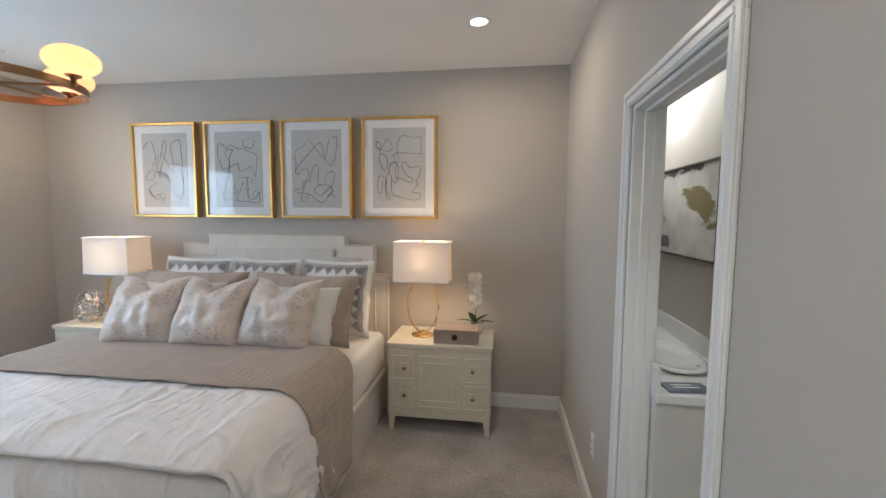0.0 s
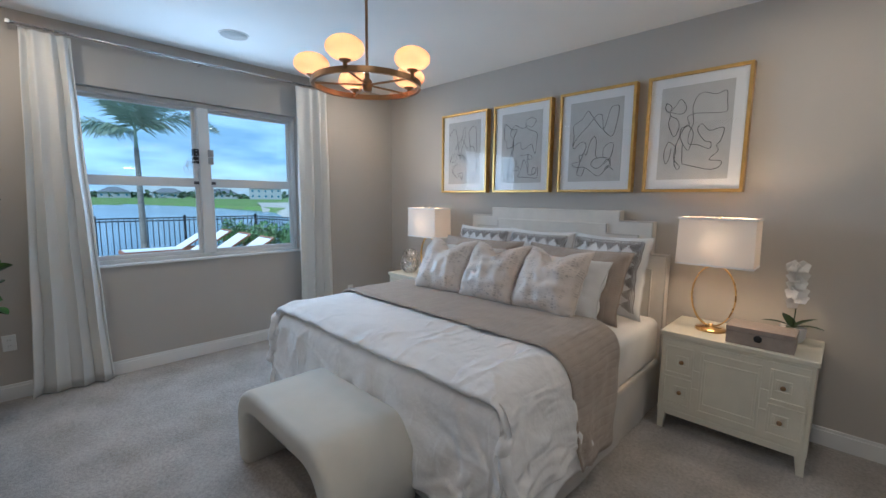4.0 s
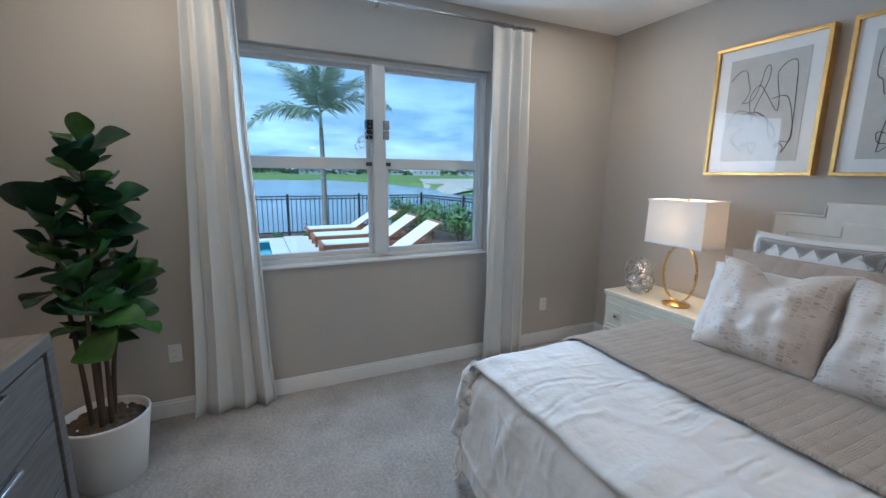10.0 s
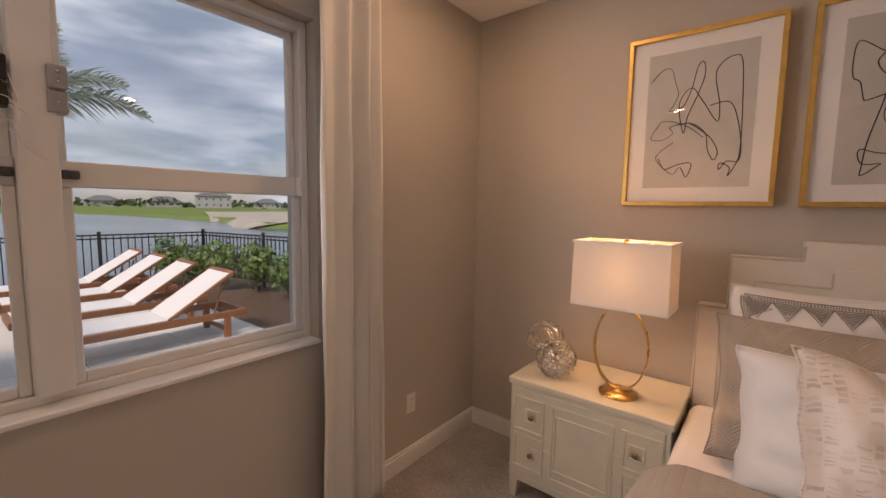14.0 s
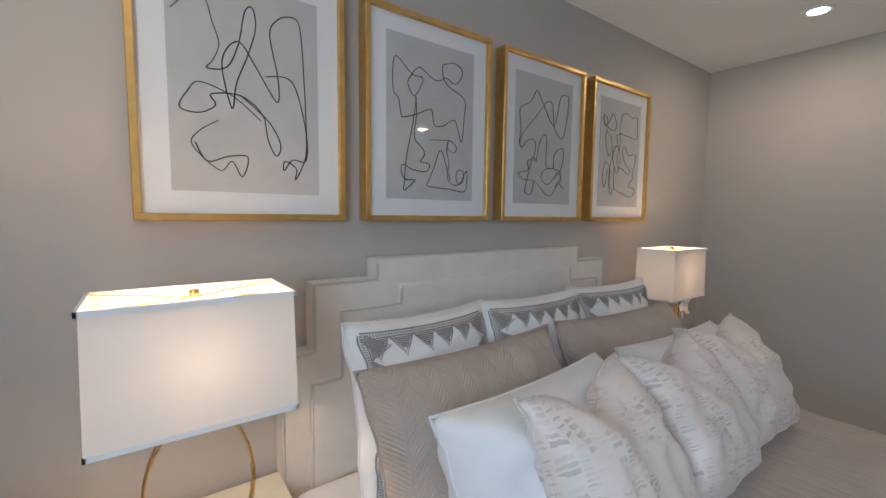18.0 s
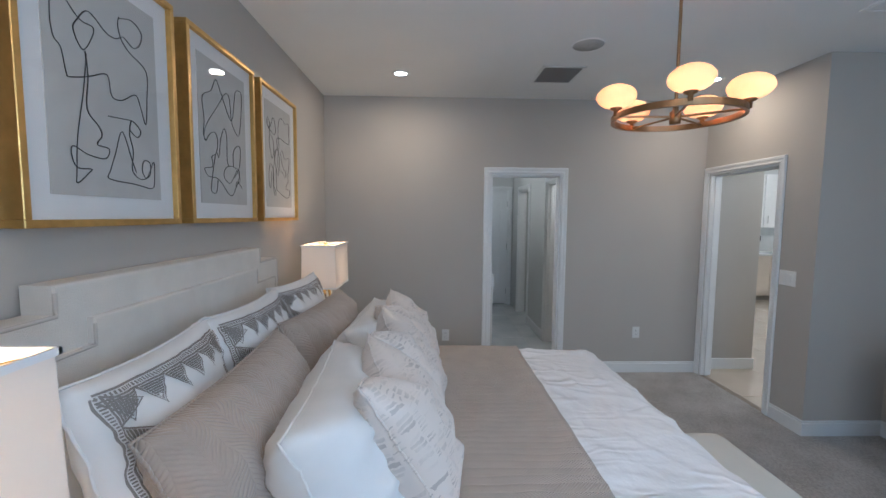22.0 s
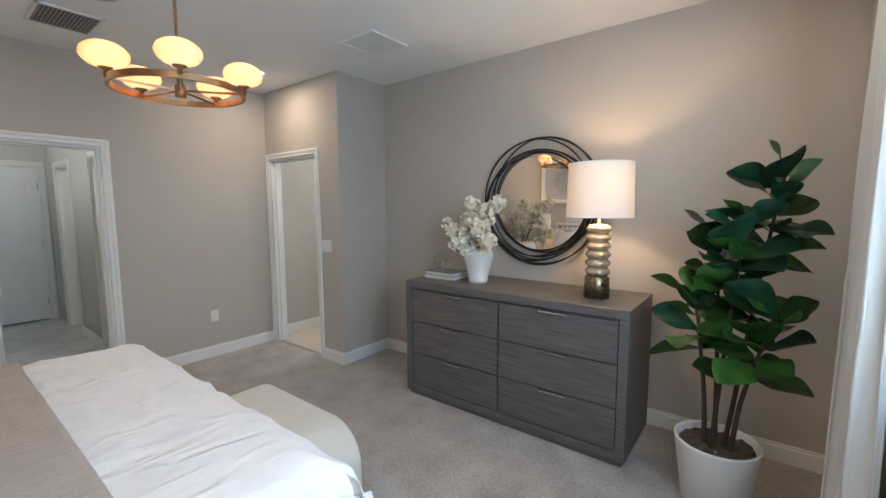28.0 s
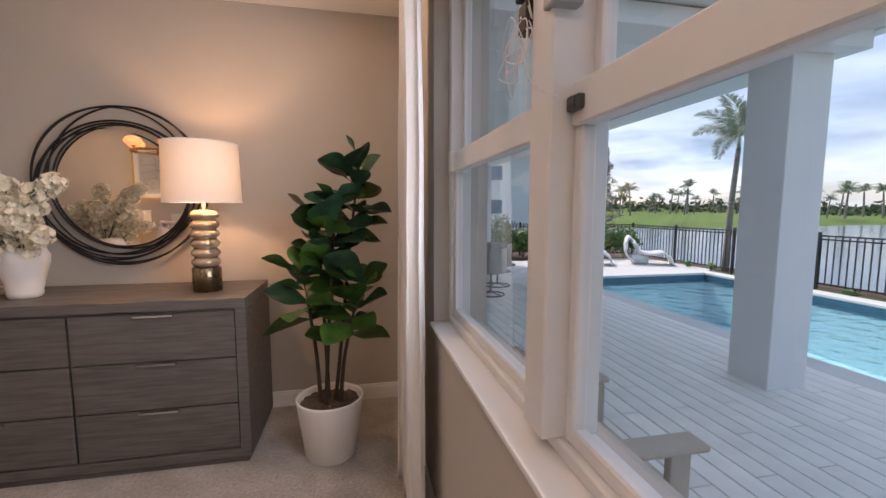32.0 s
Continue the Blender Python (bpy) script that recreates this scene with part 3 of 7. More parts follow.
hb_pts = [(0.626, 1.407), (0.872, 1.331), (0.985, 1.090)]
part("headboard", slab(step_outline(0.02, hb_pts), 4.020 - BY, 4.105 - BY, 0.012), HEADB, bed, "stepped ivory linen headboard with piping")
part("headboard_panel", slab(step_outline(0.30, [(0.533, 1.304), (0.780, 1.228), (0.890, 0.980)]), 3.998 - BY, 4.021 - BY, 0.010), HEADB, bed, "raised inner linen panel")
ol = step_outline(0.30, [(0.623, 1.403), (0.869, 1.327), (0.982, 1.086)])
pp = []
for (a, b), (c, d) in zip(ol, ol[1:]):
    for q in range(5):
        pp.append((a + (c - a) * q / 5, 4.021 - BY, b + (d - b) * q / 5))
part("piping", tube(pp, 0.006, 6), PIPE, bed, "shadowed linen piping", True)
pp = []
ol = step_outline(0.30, [(0.531, 1.302), (0.778, 1.226), (0.888, 0.978)])
for (a, b), (c, d) in zip(ol, ol[1:]):
    for q in range(5):
        pp.append((a + (c - a) * q / 5, 3.999 - BY, b + (d - b) * q / 5))
part("piping", tube(pp, 0.005, 6), PIPE, bed, smooth=True)
part("skirt", sheet(140, 8, lambda u, v: (lambda s: (s[0], s[1], 0.005 + 0.32 * v))(
    (lambda q: (q[0] + 0.004 * math.sin(u * 90), q[1] + 0.004 * math.sin(u * 90)))(
        (-1.015, 0.94 - 1.95 * (u / 0.33)) if u < 0.33 else ((-1.015 + 2.03 * (u - 0.33) / 0.34, -1.01) if u < 0.67 else (1.015, -1.01 + 1.95 * (u - 0.67) / 0.33))))), SKIRT, bed, "pale tailored bed skirt", True)
part("box_spring", box(-0.995, 0.995, -0.985, 0.94, 0.06, 0.322, 0.02), SKIRT, bed, "pale covered box spring")
part("mattress", box(-BW, BW, -0.99, 0.94, 0.30, 0.635, 0.06, 4), WHITE_CLOTH, bed, "mattress under a white fitted sheet", True)


def fold_over(a, half, r, flare):
    """Arc length a from the middle of a bed: place across and drop below the top."""
    s, d = (1 if a >= 0 else -1), abs(a)
    if d <= half - r:
        return a, 0.0
    e = d - (half - r)
    if e < r * math.pi / 2:
        t = e / r
        return s * (half - r + r * math.sin(t)), r * (1 - math.cos(t))
    e -= r * math.pi / 2
    return s * (half + flare * e), r + e


def cover(name, material, top, half, y_head, y_foot, side, foot, thick, wr, seed, label, nx=110, ny=60, r=0.07, flare=0.12, foot_flare=0.10, roll=0.0, taper=0.0):
    """A cloth that lies on the bed and hangs over its sides and, when foot is given, over its foot."""
    la = half - r + r * math.pi / 2 + side
    lb = (y_head - y_foot) - (r - r * math.pi / 2 if foot else 0) + foot
    rest = []

    def f(u, v):
        a = (2 * u - 1) * la
        b = lb * v
        x, dx = fold_over(a, half, r, flare)
        if foot:
            yy, dy = fold_over(b, y_head - y_foot, r, foot_flare)
        else:
            yy, dy = b, 0.0
        d = (dx ** 3 + dy ** 3) ** (1 / 3) if dx and dy else max(dx, dy)
        z = top - d
        rest.append((a, b))
        p = Vector((a * 2.1, b * 2.1, seed))
        n1 = noise.noise(p * 1.3)
        n2 = noise.noise(Vector((a * 7 + 3 * n1, b * 5 + 3 * n1, seed + 4)))
        crease = abs(noise.noise(Vector((a * 4.5 + b * 2.5, b * 2.2 - a * 1.2, seed + 9))))
        hang = min(1.0, d / 0.25)
        q1 = noise.noise(Vector((a * 2.6 + b * 1.9 + 0.5 * n1, b * 0.9 - a * 0.5, seed + 17)))
        q2 = noise.noise(Vector((a * 1.1 - b * 3.4, b * 1.5 + a * 1.3 + 0.6 * n1, seed + 23)))
        ridge = max(0.0, 1 - 9 * abs(q1)) + 0.8 * max(0.0, 1 - 9 * abs(q2))
        z += wr * ((0.5 * n1 + 0.35 * n2) + 0.7 * (0.25 - crease) + 0.55 * ridge) * (1 - 0.7 * hang)
        wave = math.sin(a * 17 + b * 15 + 3 * n1) * 0.6 + n2
        if dx > 0:
            x += (1 if a > 0 else -1) * wr * 1.1 * hang * (math.sin(b * 19 + 4 * n1) * 0.6 + n2 + 0.5 * ridge)
        if dy > 0:
            yy += wr * 1.1 * hang * (math.sin(a * 19 + 4 * n1) * 0.6 + n2 + 0.5 * ridge)
        if dx and dy:
            x += wr * 0.8 * wave * hang
        if taper:
            yy += taper * max(0.0, d - 0.06) * (1 - v)
        if roll:
            e = max(0.0, 1 - (lb - b) / 0.06)
            yy += roll * math.sin(math.pi * min(1, e)) - 0.012 * e
        return (x, (y_head - BY) - yy, max(0.012, z))
    bm = sheet(nx, ny, f)
    bm.verts.index_update()
    bmesh.ops.recalc_face_normals(bm, faces=bm.faces[:])
    up = sum(q.normal.z for q in bm.faces)
    if up < 0:
        bmesh.ops.reverse_faces(bm, faces=bm.faces[:])
    ob = part(name, bm, material, None, "", True)
    uv_xy(ob, rest)
    md = ob.modifiers.new("thickness", "SOLIDIFY")
    md.thickness, md.offset = thick, -1.0
    ob.matrix_basis = pose(XC, BY, 0)
    return tagged(ob, label, "bedding")


cover("duvet", DUVET, 0.700, BW + 0.02, 2.62, 1.995, 0.36, 0.44, 0.02, 0.015, 1.0, "white cotton duvet with soft creases hanging over the bed's foot", 230, 110, 0.15, 0.22, 0.06)
cover("folded_duvet", DUVET, 0.738, BW + 0.045, 2.68, 1.955, 0.30, -0.11, 0.030, 0.014, 5.0, "folded-back white duvet layer with a rumpled edge", 230, 80, 0.17, 0.21, 0.1, 0.020)
cover("quilted_throw", QUILT, 0.768, BW + 0.065, 3.13, 2.52, 0.36, 0.0, 0.012, 0.010, 9.0, "taupe chevron-quilted coverlet folded across the bed", 130, 30, 0.20, 0.18, taper=0.55)


# ---- pillows ----
def pillow_point(u, v, side, w, h, d, seed, chop, sag=0.0, fat=2.6):
    """u and v in -1..1 over a pillow; side is +1 behind, -1 in front."""
    x = w / 2 * u * (1 - 0.07 * (1 - v * v) ** 1.0 * abs(u))
    z = h / 2 * v * (1 - 0.07 * (1 - u * u) * abs(v))
    puff = (max(0.0, 1 - abs(u) ** fat) ** 0.58) * (max(0.0, 1 - abs(v) ** fat) ** 0.58)
    y = side * d / 2 * puff * (1 - (0.45 * max(0.0, v) ** 1.5 if chop else 0.0))
    q = Vector((u * 2.2, v * 2.2, seed + side))
    y += side * 0.10 * d * noise.noise(q * 1.6) * puff ** 0.5 + 0.03 * d * noise.noise(q * 5)
    y += side * 0.045 * d * abs(noise.noise(Vector((u * 3.1 + v * 2.0, v * 1.2 - u, seed + 7 * side)))) * puff ** 0.3
    x += 0.012 * noise.noise(q * 1.5 + Vector((5, 0, 0)))
    if chop:
        c = math.exp(-(abs(u) / 0.36) ** 1.6) * max(0.0, v) ** 1.2
        z -= chop * h * c
        y += side * 0.25 * d * abs(u) * max(0, v) * (1 - u * u) * (1 - v * v)
    if sag:
        z -= sag * (u * u) * max(0, v)
    return Vector((x, y, z))


def pillow_bm(w, h, d, seed, chop=0.0, n=18, sag=0.0, fat=2.6):
    bm = bmesh.new()
    fr = [[bm.verts.new(pillow_point(2 * i / n - 1, 2 * j / n - 1, -1, w, h, d, seed, chop, sag, fat)) for i in range(n + 1)] for j in range(n + 1)]
    bk = [[fr[j][i] if i in (0, n) or j in (0, n) else bm.verts.new(pillow_point(2 * i / n - 1, 2 * j / n - 1, 1, w, h, d, seed, chop, sag, fat)) for i in range(n + 1)] for j in range(n + 1)]
    for g, o in ((fr, 1), (bk, -1)):
        for j in range(n):
            for i in range(n):
                q = (g[j][i], g[j][i + 1], g[j + 1][i + 1], g[j + 1][i])
                bm.faces.new(q if o > 0 else q[::-1])
    return bm


def seam(w, h, d, seed, chop, n=18, sag=0.0):
    ring = [(2 * i / n - 1, -1) for i in range(n)] + [(1, 2 * i / n - 1) for i in range(n)] + [(1 - 2 * i / n, 1) for i in range(n)] + [(-1, 1 - 2 * i / n) for i in range(n)]
    return [pillow_point(u, v, -1, w, h, d, seed, chop, sag) for u, v in ring]


def pillow(name, x, y, z, w, h, d, lean, rz, material, seed, label, chop=0.0, edge=None, group="pillows on the bed", sag=0.0, rad=0.004, roll=0.0, fat=2.6):
    th = thing(name, (0, 0, 0), 0, label, "pillow", group)
    th.matrix_basis = pose(x, y, z, 0, 0, rz) @ pose(0, 0, 0, -lean, roll, 0) @ pose(0, 0, h / 2)
    part("cover", pillow_bm(w, h, d, seed, chop, 26, sag, fat), material, th, "", True)
    part("piping", tube(seam(w, h, d, seed, chop, 26, sag), rad, 5, True), edge or material, th, "", True)
    return th


def zigzag(th, w, h, d, seed, sides):
    """Embroidered saw-tooth border on the front of a sham."""
    for s in sides:
        bm = bmesh.new()

        def at(t, k):
            k = 1 - k
            uv = {"top": (t, k), "right": (k, t), "left": (-k, t)}[s]
            p = pillow_point(uv[0], uv[1], -1, w, h, d, seed, 0)
            return p + Vector((0, -0.004, 0))

        def strip(pts_a, pts_b):
            va, vb = [bm.verts.new(p) for p in pts_a], [bm.verts.new(p) for p in pts_b]
            for i in range(len(va) - 1):
                bm.faces.new((va[i], va[i + 1], vb[i + 1], vb[i]))
        lo, hi = -0.86, 0.86
        ts = [lo + (hi - lo) * k / 60 for k in range(61)]
        strip([at(t, 0.110) for t in ts], [at(t, 0.128) for t in ts])
        strip([at(t, 0.176) for t in ts], [at(t, 0.192) for t in ts])
        for k in range(0, 60, 1):
            mid = (ts[k] + ts[k + 1]) / 2
            strip([at(mid - 0.0075, 0.136), at(mid + 0.0075, 0.136)], [at(mid - 0.0075, 0.168), at(mid + 0.0075, 0.168)])
        teeth = 6
        for q in range(teeth):
            c = lo + (hi - lo) * (q + 0.5) / teeth
            hw = (hi - lo) / teeth / 2
            for o in (-1, 1):
                legs = [(c + o * hw * (1 - f_ / 6), 0.192 + 0.235 * f_ / 6) for f_ in range(7)]
                strip([at(a, b) for a, b in legs], [at(a - o * 0.022 * (1 - k / 9), b) for k, (a, b) in enumerate(legs)])
            for r_ in range(9):
                k0, k1 = r_ / 9, (r_ + 0.80) / 9
                row0, row1 = [hw * 0.80 * (1 - k_) for k_ in (k0, k1)]
                strip([at(c + row0 * o, 0.200 + 0.19 * k0) for o in (-1, -0.5, 0, 0.5, 1)], [at(c + row1 * o, 0.200 + 0.19 * k1) for o in (-1, -0.5, 0, 0.5, 1)])
        part("embroidery", bm, BORDER, th, "dark taupe saw-tooth embroidery")


for x_, seed_, rz_ in ((-1.600, 11.0, 3), (-1.03, 12.0, -2), (-0.435, 13.0, -5)):
    e = pillow("euro_sham", x_, 3.715, 0.655, 0.62, 0.59, 0.21, 13, rz_, WHITE_CLOTH, seed_, "white euro sham with dark saw-tooth embroidery, propped on the headboard")
    zigzag(e, 0.62, 0.59, 0.21, seed_, ("top", "left", "right"))
for x_, seed_, rz_ in ((-1.51, 21.0, 2), (-0.62, 22.0, -4)):
    pillow("quilted_sham", x_, 3.475, 0.655, 0.86, 0.52, 0.25, 23, rz_, QSHAM, seed_, "taupe quilted king sham leaning on the euro shams", fat=3.4)
for x_, seed_, rz_ in ((-1.47, 31.0, 4), (-0.62, 32.0, -2)):
    pillow("white_pillow", x_, 3.235, 0.67, 0.76, 0.46, 0.31, 25, rz_, WHITE_CLOTH, seed_, "plain white sleeping pillow behind the patterned cushions", fat=4.4)
for x_, y_, seed_, rz_ in ((-1.46, 3.03, 41.0, 6), (-1.00, 3.05, 42.0, 2), (-0.56, 3.075, 43.0, -3)):
    pillow("throw_cushion", x_, y_, 0.745, 0.49, 0.48, 0.25, 31, rz_, STROKE, seed_, "square cushion in ivory and taupe brick-mark jacquard, dented on top", 0.22, fat=3.2)

# ---- bench ----
bench = thing("bench", (-1.035, 1.755, 0), 0, "ivory boucle waterfall bench at the foot of the bed", "bench")


def arch(w, top, leg, slab_t, r_out, r_in, n=10):
    pts = []
    for cx, sgn, a0 in ((-w / 2 + r_out, -1, math.pi), (w / 2 - r_out, 1, math.pi / 2)):
        for i in range(n + 1):
            a = a0 - i / n * math.pi / 2
            pts.append((cx + r_out * math.cos(a), top - r_out + r_out * math.sin(a)))
    outer = [(-w / 2, 0.0)] + pts + [(w / 2, 0.0)]
    pts = []
    for cx, a0 in ((w / 2 - leg - r_in, 0.0), (-w / 2 + leg + r_in, math.pi / 2)):
        for i in range(n + 1):
            a = a0 + i / n * math.pi / 2
            pts.append((cx + r_in * math.cos(a), top - slab_t - r_in + r_in * math.sin(a)))
    inner = [(w / 2 - leg, 0.0)] + pts + [(-w / 2 + leg, 0.0)]
    return outer, inner


outer, inner = arch(1.00, 0.455, 0.10, 0.125, 0.20, 0.14)
bm = bmesh.new()
prof = [bm.verts.new((a, -0.24, b)) for a, b in outer], [bm.verts.new((a, -0.24, b)) for a, b in reversed(inner)]
for i in range(len(prof[0]) - 1):
    bm.faces.new((prof[0][i], prof[0][i + 1], prof[1][i + 1], prof[1][i]))
r_ = bmesh.ops.extrude_face_region(bm, geom=bm.faces[:])
for v in r_["geom"]:
    if isinstance(v, bmesh.types.BMVert):
        v.co.y = 0.24
bmesh.ops.recalc_face_normals(bm, faces=bm.faces[:])
rim = [e_ for e_ in bm.edges if len({round(v.co.y, 3) for v in e_.verts}) == 1 and len(e_.link_faces) == 2 and any(abs(f_.normal.y) > 0.9 for f_ in e_.link_faces) and not all(abs(f_.normal.y) > 0.9 for f_ in e_.link_faces)]
bmesh.ops.bevel(bm, geom=rim, offset=0.035, segments=4, affect="EDGES", profile=0.5)
part("upholstery", bm, IVORY, bench, "", True)

# ---- nightstands ----
def nightstand(x0, x1, label):
    th = thing("nightstand", ((x0 + x1) / 2, 3.60, 0), 0, label, "nightstand", "nightstands by the bed")
    w = (x1 - x0) / 2
    D = 0.48
    part("body", box(-w + 0.012, w - 0.012, 0.012, D, 0.115, 0.626, 0.004), CREAM, th)
    part("top", box(-w, w, 0.0, D, 0.626, 0.659, 0.006), CREAM, th)
    bm = bmesh.new()
    box(-w + 0.05, w - 0.05, 0.010, 0.028, 0.105, 0.145, 0.003, 1, bm)
    part("apron", bm, CREAM, th)
    for sx in (-1, 1):
        for yy in (0.035, D - 0.03):
            bm = box(-0.026, 0.026, -0.024, 0.024, 0.0, 0.145, 0.0)
            for v in bm.verts:
                if v.co.z < 0.01:
                    v.co.x = v.co.x * 0.6 + sx * 0.010
                    v.co.y *= 0.7
            part("leg", bm, CREAM, th, m=pose(sx * (w - 0.042), yy, 0))

    def overlay(cx, cz, hw, hh, t):
        bm = bmesh.new()
        for a0, a1, b0, b1 in ((-hw, hw, hh - t, hh), (-hw, hw, -hh, -hh + t), (-hw, -hw + t, -hh + t, hh - t), (hw - t, hw, -hh + t, hh - t)):
            box(cx + a0, cx + a1, 0.0, 0.013, cz + b0, cz + b1, 0.0015, 1, bm)
        return bm
    door = part("drawer_front", box(-w + 0.03, w - 0.03, 0.006, 0.014, 0.16, 0.608, 0.002, 1), CREAM, th)
    part("fretwork", overlay(0, 0.378, 0.15, 0.195, 0.016), CREAM, door)
    part("fretwork", overlay(0, 0.378, 0.132, 0.145, 0.012), CREAM, door)
    for sx in (-1, 1):
        for cz in (0.478, 0.278):
            part("fretwork", overlay(sx * (w - 0.118), cz, 0.082, 0.092, 0.014), CREAM, door)
            part("fretwork", overlay(sx * (w - 0.118 - 0.02 * sx * sx), cz, 0.036, 0.036, 0.012), CREAM, door)
        for cz in (0.435, 0.320):
            lo, hi = sorted((sx * 0.150, sx * (w - 0.20)))
            part("fretwork", box(lo, hi, 0.001, 0.012, cz - 0.007, cz + 0.007, 0.001, 1), CREAM, door)
        for cz in (0.478, 0.278):
            bm = lathe([(0.0, 0), (0.006, 0), (0.006, 0.012), (0.013, 0.016), (0.013, 0.024), (0.0, 0.027)], 14)
            part("knob", bm, BRONZE, door, "aged brass knob", True, pose(sx * (w - 0.138), 0.006, cz, 90, 0, 0))
    return th


nightstand(0.03, 0.803, "cream lacquered nightstand with fretwork front beside a table lamp and orchid")
nightstand(-2.815, -2.05, "cream lacquered nightstand with fretwork front beside a lamp and glass ornament")


# ---- table lamps with gold rings ----
def ring_lamp(x, y, z):
    th = thing("table_lamp", (x, y, z), 0, "lit table lamp with gold oval ring and white rectangular shade", "lamp", "bedside lamps")
    part("base", lathe([(0, 0), (0.085, 0), (0.088, 0.006), (0.085, 0.014), (0.03, 0.018), (0.014, 0.024), (0.014, 0.04), (0, 0.04)], 36), GOLD, th, "round gold base", True)
    pts = []
    for i in range(56):
        a = 2 * math.pi * i / 56
        pts.append((0.120 * math.sin(a), 0, 0.225 - 0.198 * math.cos(a)))
    bm = bmesh.new()
    rings = []
    for i, p in enumerate(pts):
        a = 2 * math.pi * i / 56
        nx, nz = math.sin(a) * 0.9, -math.cos(a)
        rings.append([bm.verts.new((p[0] + nx * q[0], q[1], p[2] + nz * q[0])) for q in ((-0.004, -0.010), (0.004, -0.010), (0.004, 0.010), (-0.004, 0.010))])
    for i in range(56):
        a, b = rings[i], rings[(i + 1) % 56]
        for k in range(4):
            bm.faces.new((a[k], a[(k + 1) % 4], b[(k + 1) % 4], b[k]))
    bmesh.ops.recalc_face_normals(bm, faces=bm.faces[:])
    part("ring", bm, GOLD, th, "oval gold ring", True)
    part("neck", tube([(0, 0, 0.42), (0, 0, 0.70)], 0.006, 8), GOLD, th)
    part("finial", lathe([(0, 0), (0.012, 0.002), (0.012, 0.016), (0, 0.02)], 12, 0, 0, 0.715), GOLD, th, "gold finial", True)
    z0, z1, hw, hd = 0.425, 0.727, 0.207, 0.118
    bm = bmesh.new()
    k = 8
    a = [bm.verts.new((sx * hw, sy * hd, z0)) for sx, sy in ((-1, -1), (1, -1), (1, 1), (-1, 1))]
    b = [bm.verts.new((sx * (hw - 0.005), sy * (hd - 0.005), z1)) for sx, sy in ((-1, -1), (1, -1), (1, 1), (-1, 1))]
    for i in range(4):
        bm.faces.new((a[i], a[(i + 1) % 4], b[(i + 1) % 4], b[i]))
    part("shade", bm, SHADE_LIT, th, "white linen rectangular shade")
    for zz, o in ((z0, 0.0), (z1 - 0.012, -0.004)):
        bm = bmesh.new()
        for x0_, x1_, y0_, y1_ in ((-hw, hw, -hd, -hd + 0.003), (-hw, hw, hd - 0.003, hd), (-hw, -hw + 0.003, -hd, hd), (hw - 0.003, hw, -hd, hd)):
            box(x0_ - 0.0015, x1_ + 0.0015, y0_ - 0.0015, y1_ + 0.0015, zz, zz + 0.012, 0, 1, bm)
        part("shade_trim", bm, WHITE_CLOTH, th)
    bm = bmesh.new()
    for sx, sy in ((-1, -1), (1, -1), (1, 1), (-1, 1)):
        tube([(0, 0, z1 - 0.012), (sx * (hw - 0.006), sy * (hd - 0.006), z1 - 0.006)], 0.0016, 5, False, bm)
    part("spider", bm, GOLD, th)
    lamp("bedside_bulb", (x, y, z + 0.58), BEDSIDE_W, 0.035, (1.0, 0.62, 0.32))
    return th


BEDSIDE_W = 8.0
ring_lamp(0.258, 3.835, 0.659)
ring_lamp(-2.315, 3.755, 0.659)

# ---- things on the nightstands ----
BOXM = mat("taupe_shagreen", (0.36, 0.30, 0.26), 0.5, vary=0.06, scale=30, bump=0.3, bscale=200)
jb = thing("keepsake_box", (0.533, 3.73, 0.659), 0, "taupe shagreen keepsake box with a dark round pull", "box")
part("body", box(-0.158, 0.158, -0.095, 0.095, 0.0, 0.075, 0.003), BOXM, jb)
part("lid", box(-0.160, 0.160, -0.097, 0.097, 0.077, 0.105, 0.003), BOXM, jb)
part("pull", lathe([(0, 0), (0.020, 0), (0.020, 0.006), (0.012, 0.010), (0, 0.011)], 20), BLACK, jb, "dark round pull", True, pose(-0.005, -0.097, 0.052, 90, 0, 0))
orchid = thing("orchid", (0.655, 3.95, 0.659), 0, "white potted orchid in a white bowl behind the box", "plant")
part("pot", lathe([(0, 0), (0.05, 0), (0.062, 0.03), (0.066, 0.085), (0.060, 0.09), (0.055, 0.075), (0, 0.07)], 28), CERAMIC, orchid, "", True)
PETAL = mat("orchid_petal", (0.78, 0.76, 0.72), 0.6, vary=0.05, scale=20, spec=0.3)
LEAF_G = mat("orchid_leaf", (0.02, 0.045, 0.015), 0.4, vary=0.2, scale=10)
rnd = random.Random(5)


def leaf_bm(length, width, curl, n=7, cup=0.2, wave=0.0, widest=0.8):
    """A leaf along +y from its stalk, with a midrib fold and a drooping tip."""
    bm = bmesh.new()
    rows = []
    for j in range(n + 1):
        t = j / n
        hw = width / 2 * (math.sin(math.pi * min(1, t ** widest * 0.96 + 0.03)) ** 0.75)
        y, z = length * t, -curl * length * t * t
        rows.append([bm.verts.new((k * hw, y, z + abs(k) * hw * cup + wave * math.sin(6 * t + 3 * k) * hw)) for k in (-1, -0.5, 0, 0.5, 1)])
    for a, b in zip(rows, rows[1:]):
        for i in range(4):
            bm.faces.new((a[i], a[i + 1], b[i + 1], b[i]))
    return bm


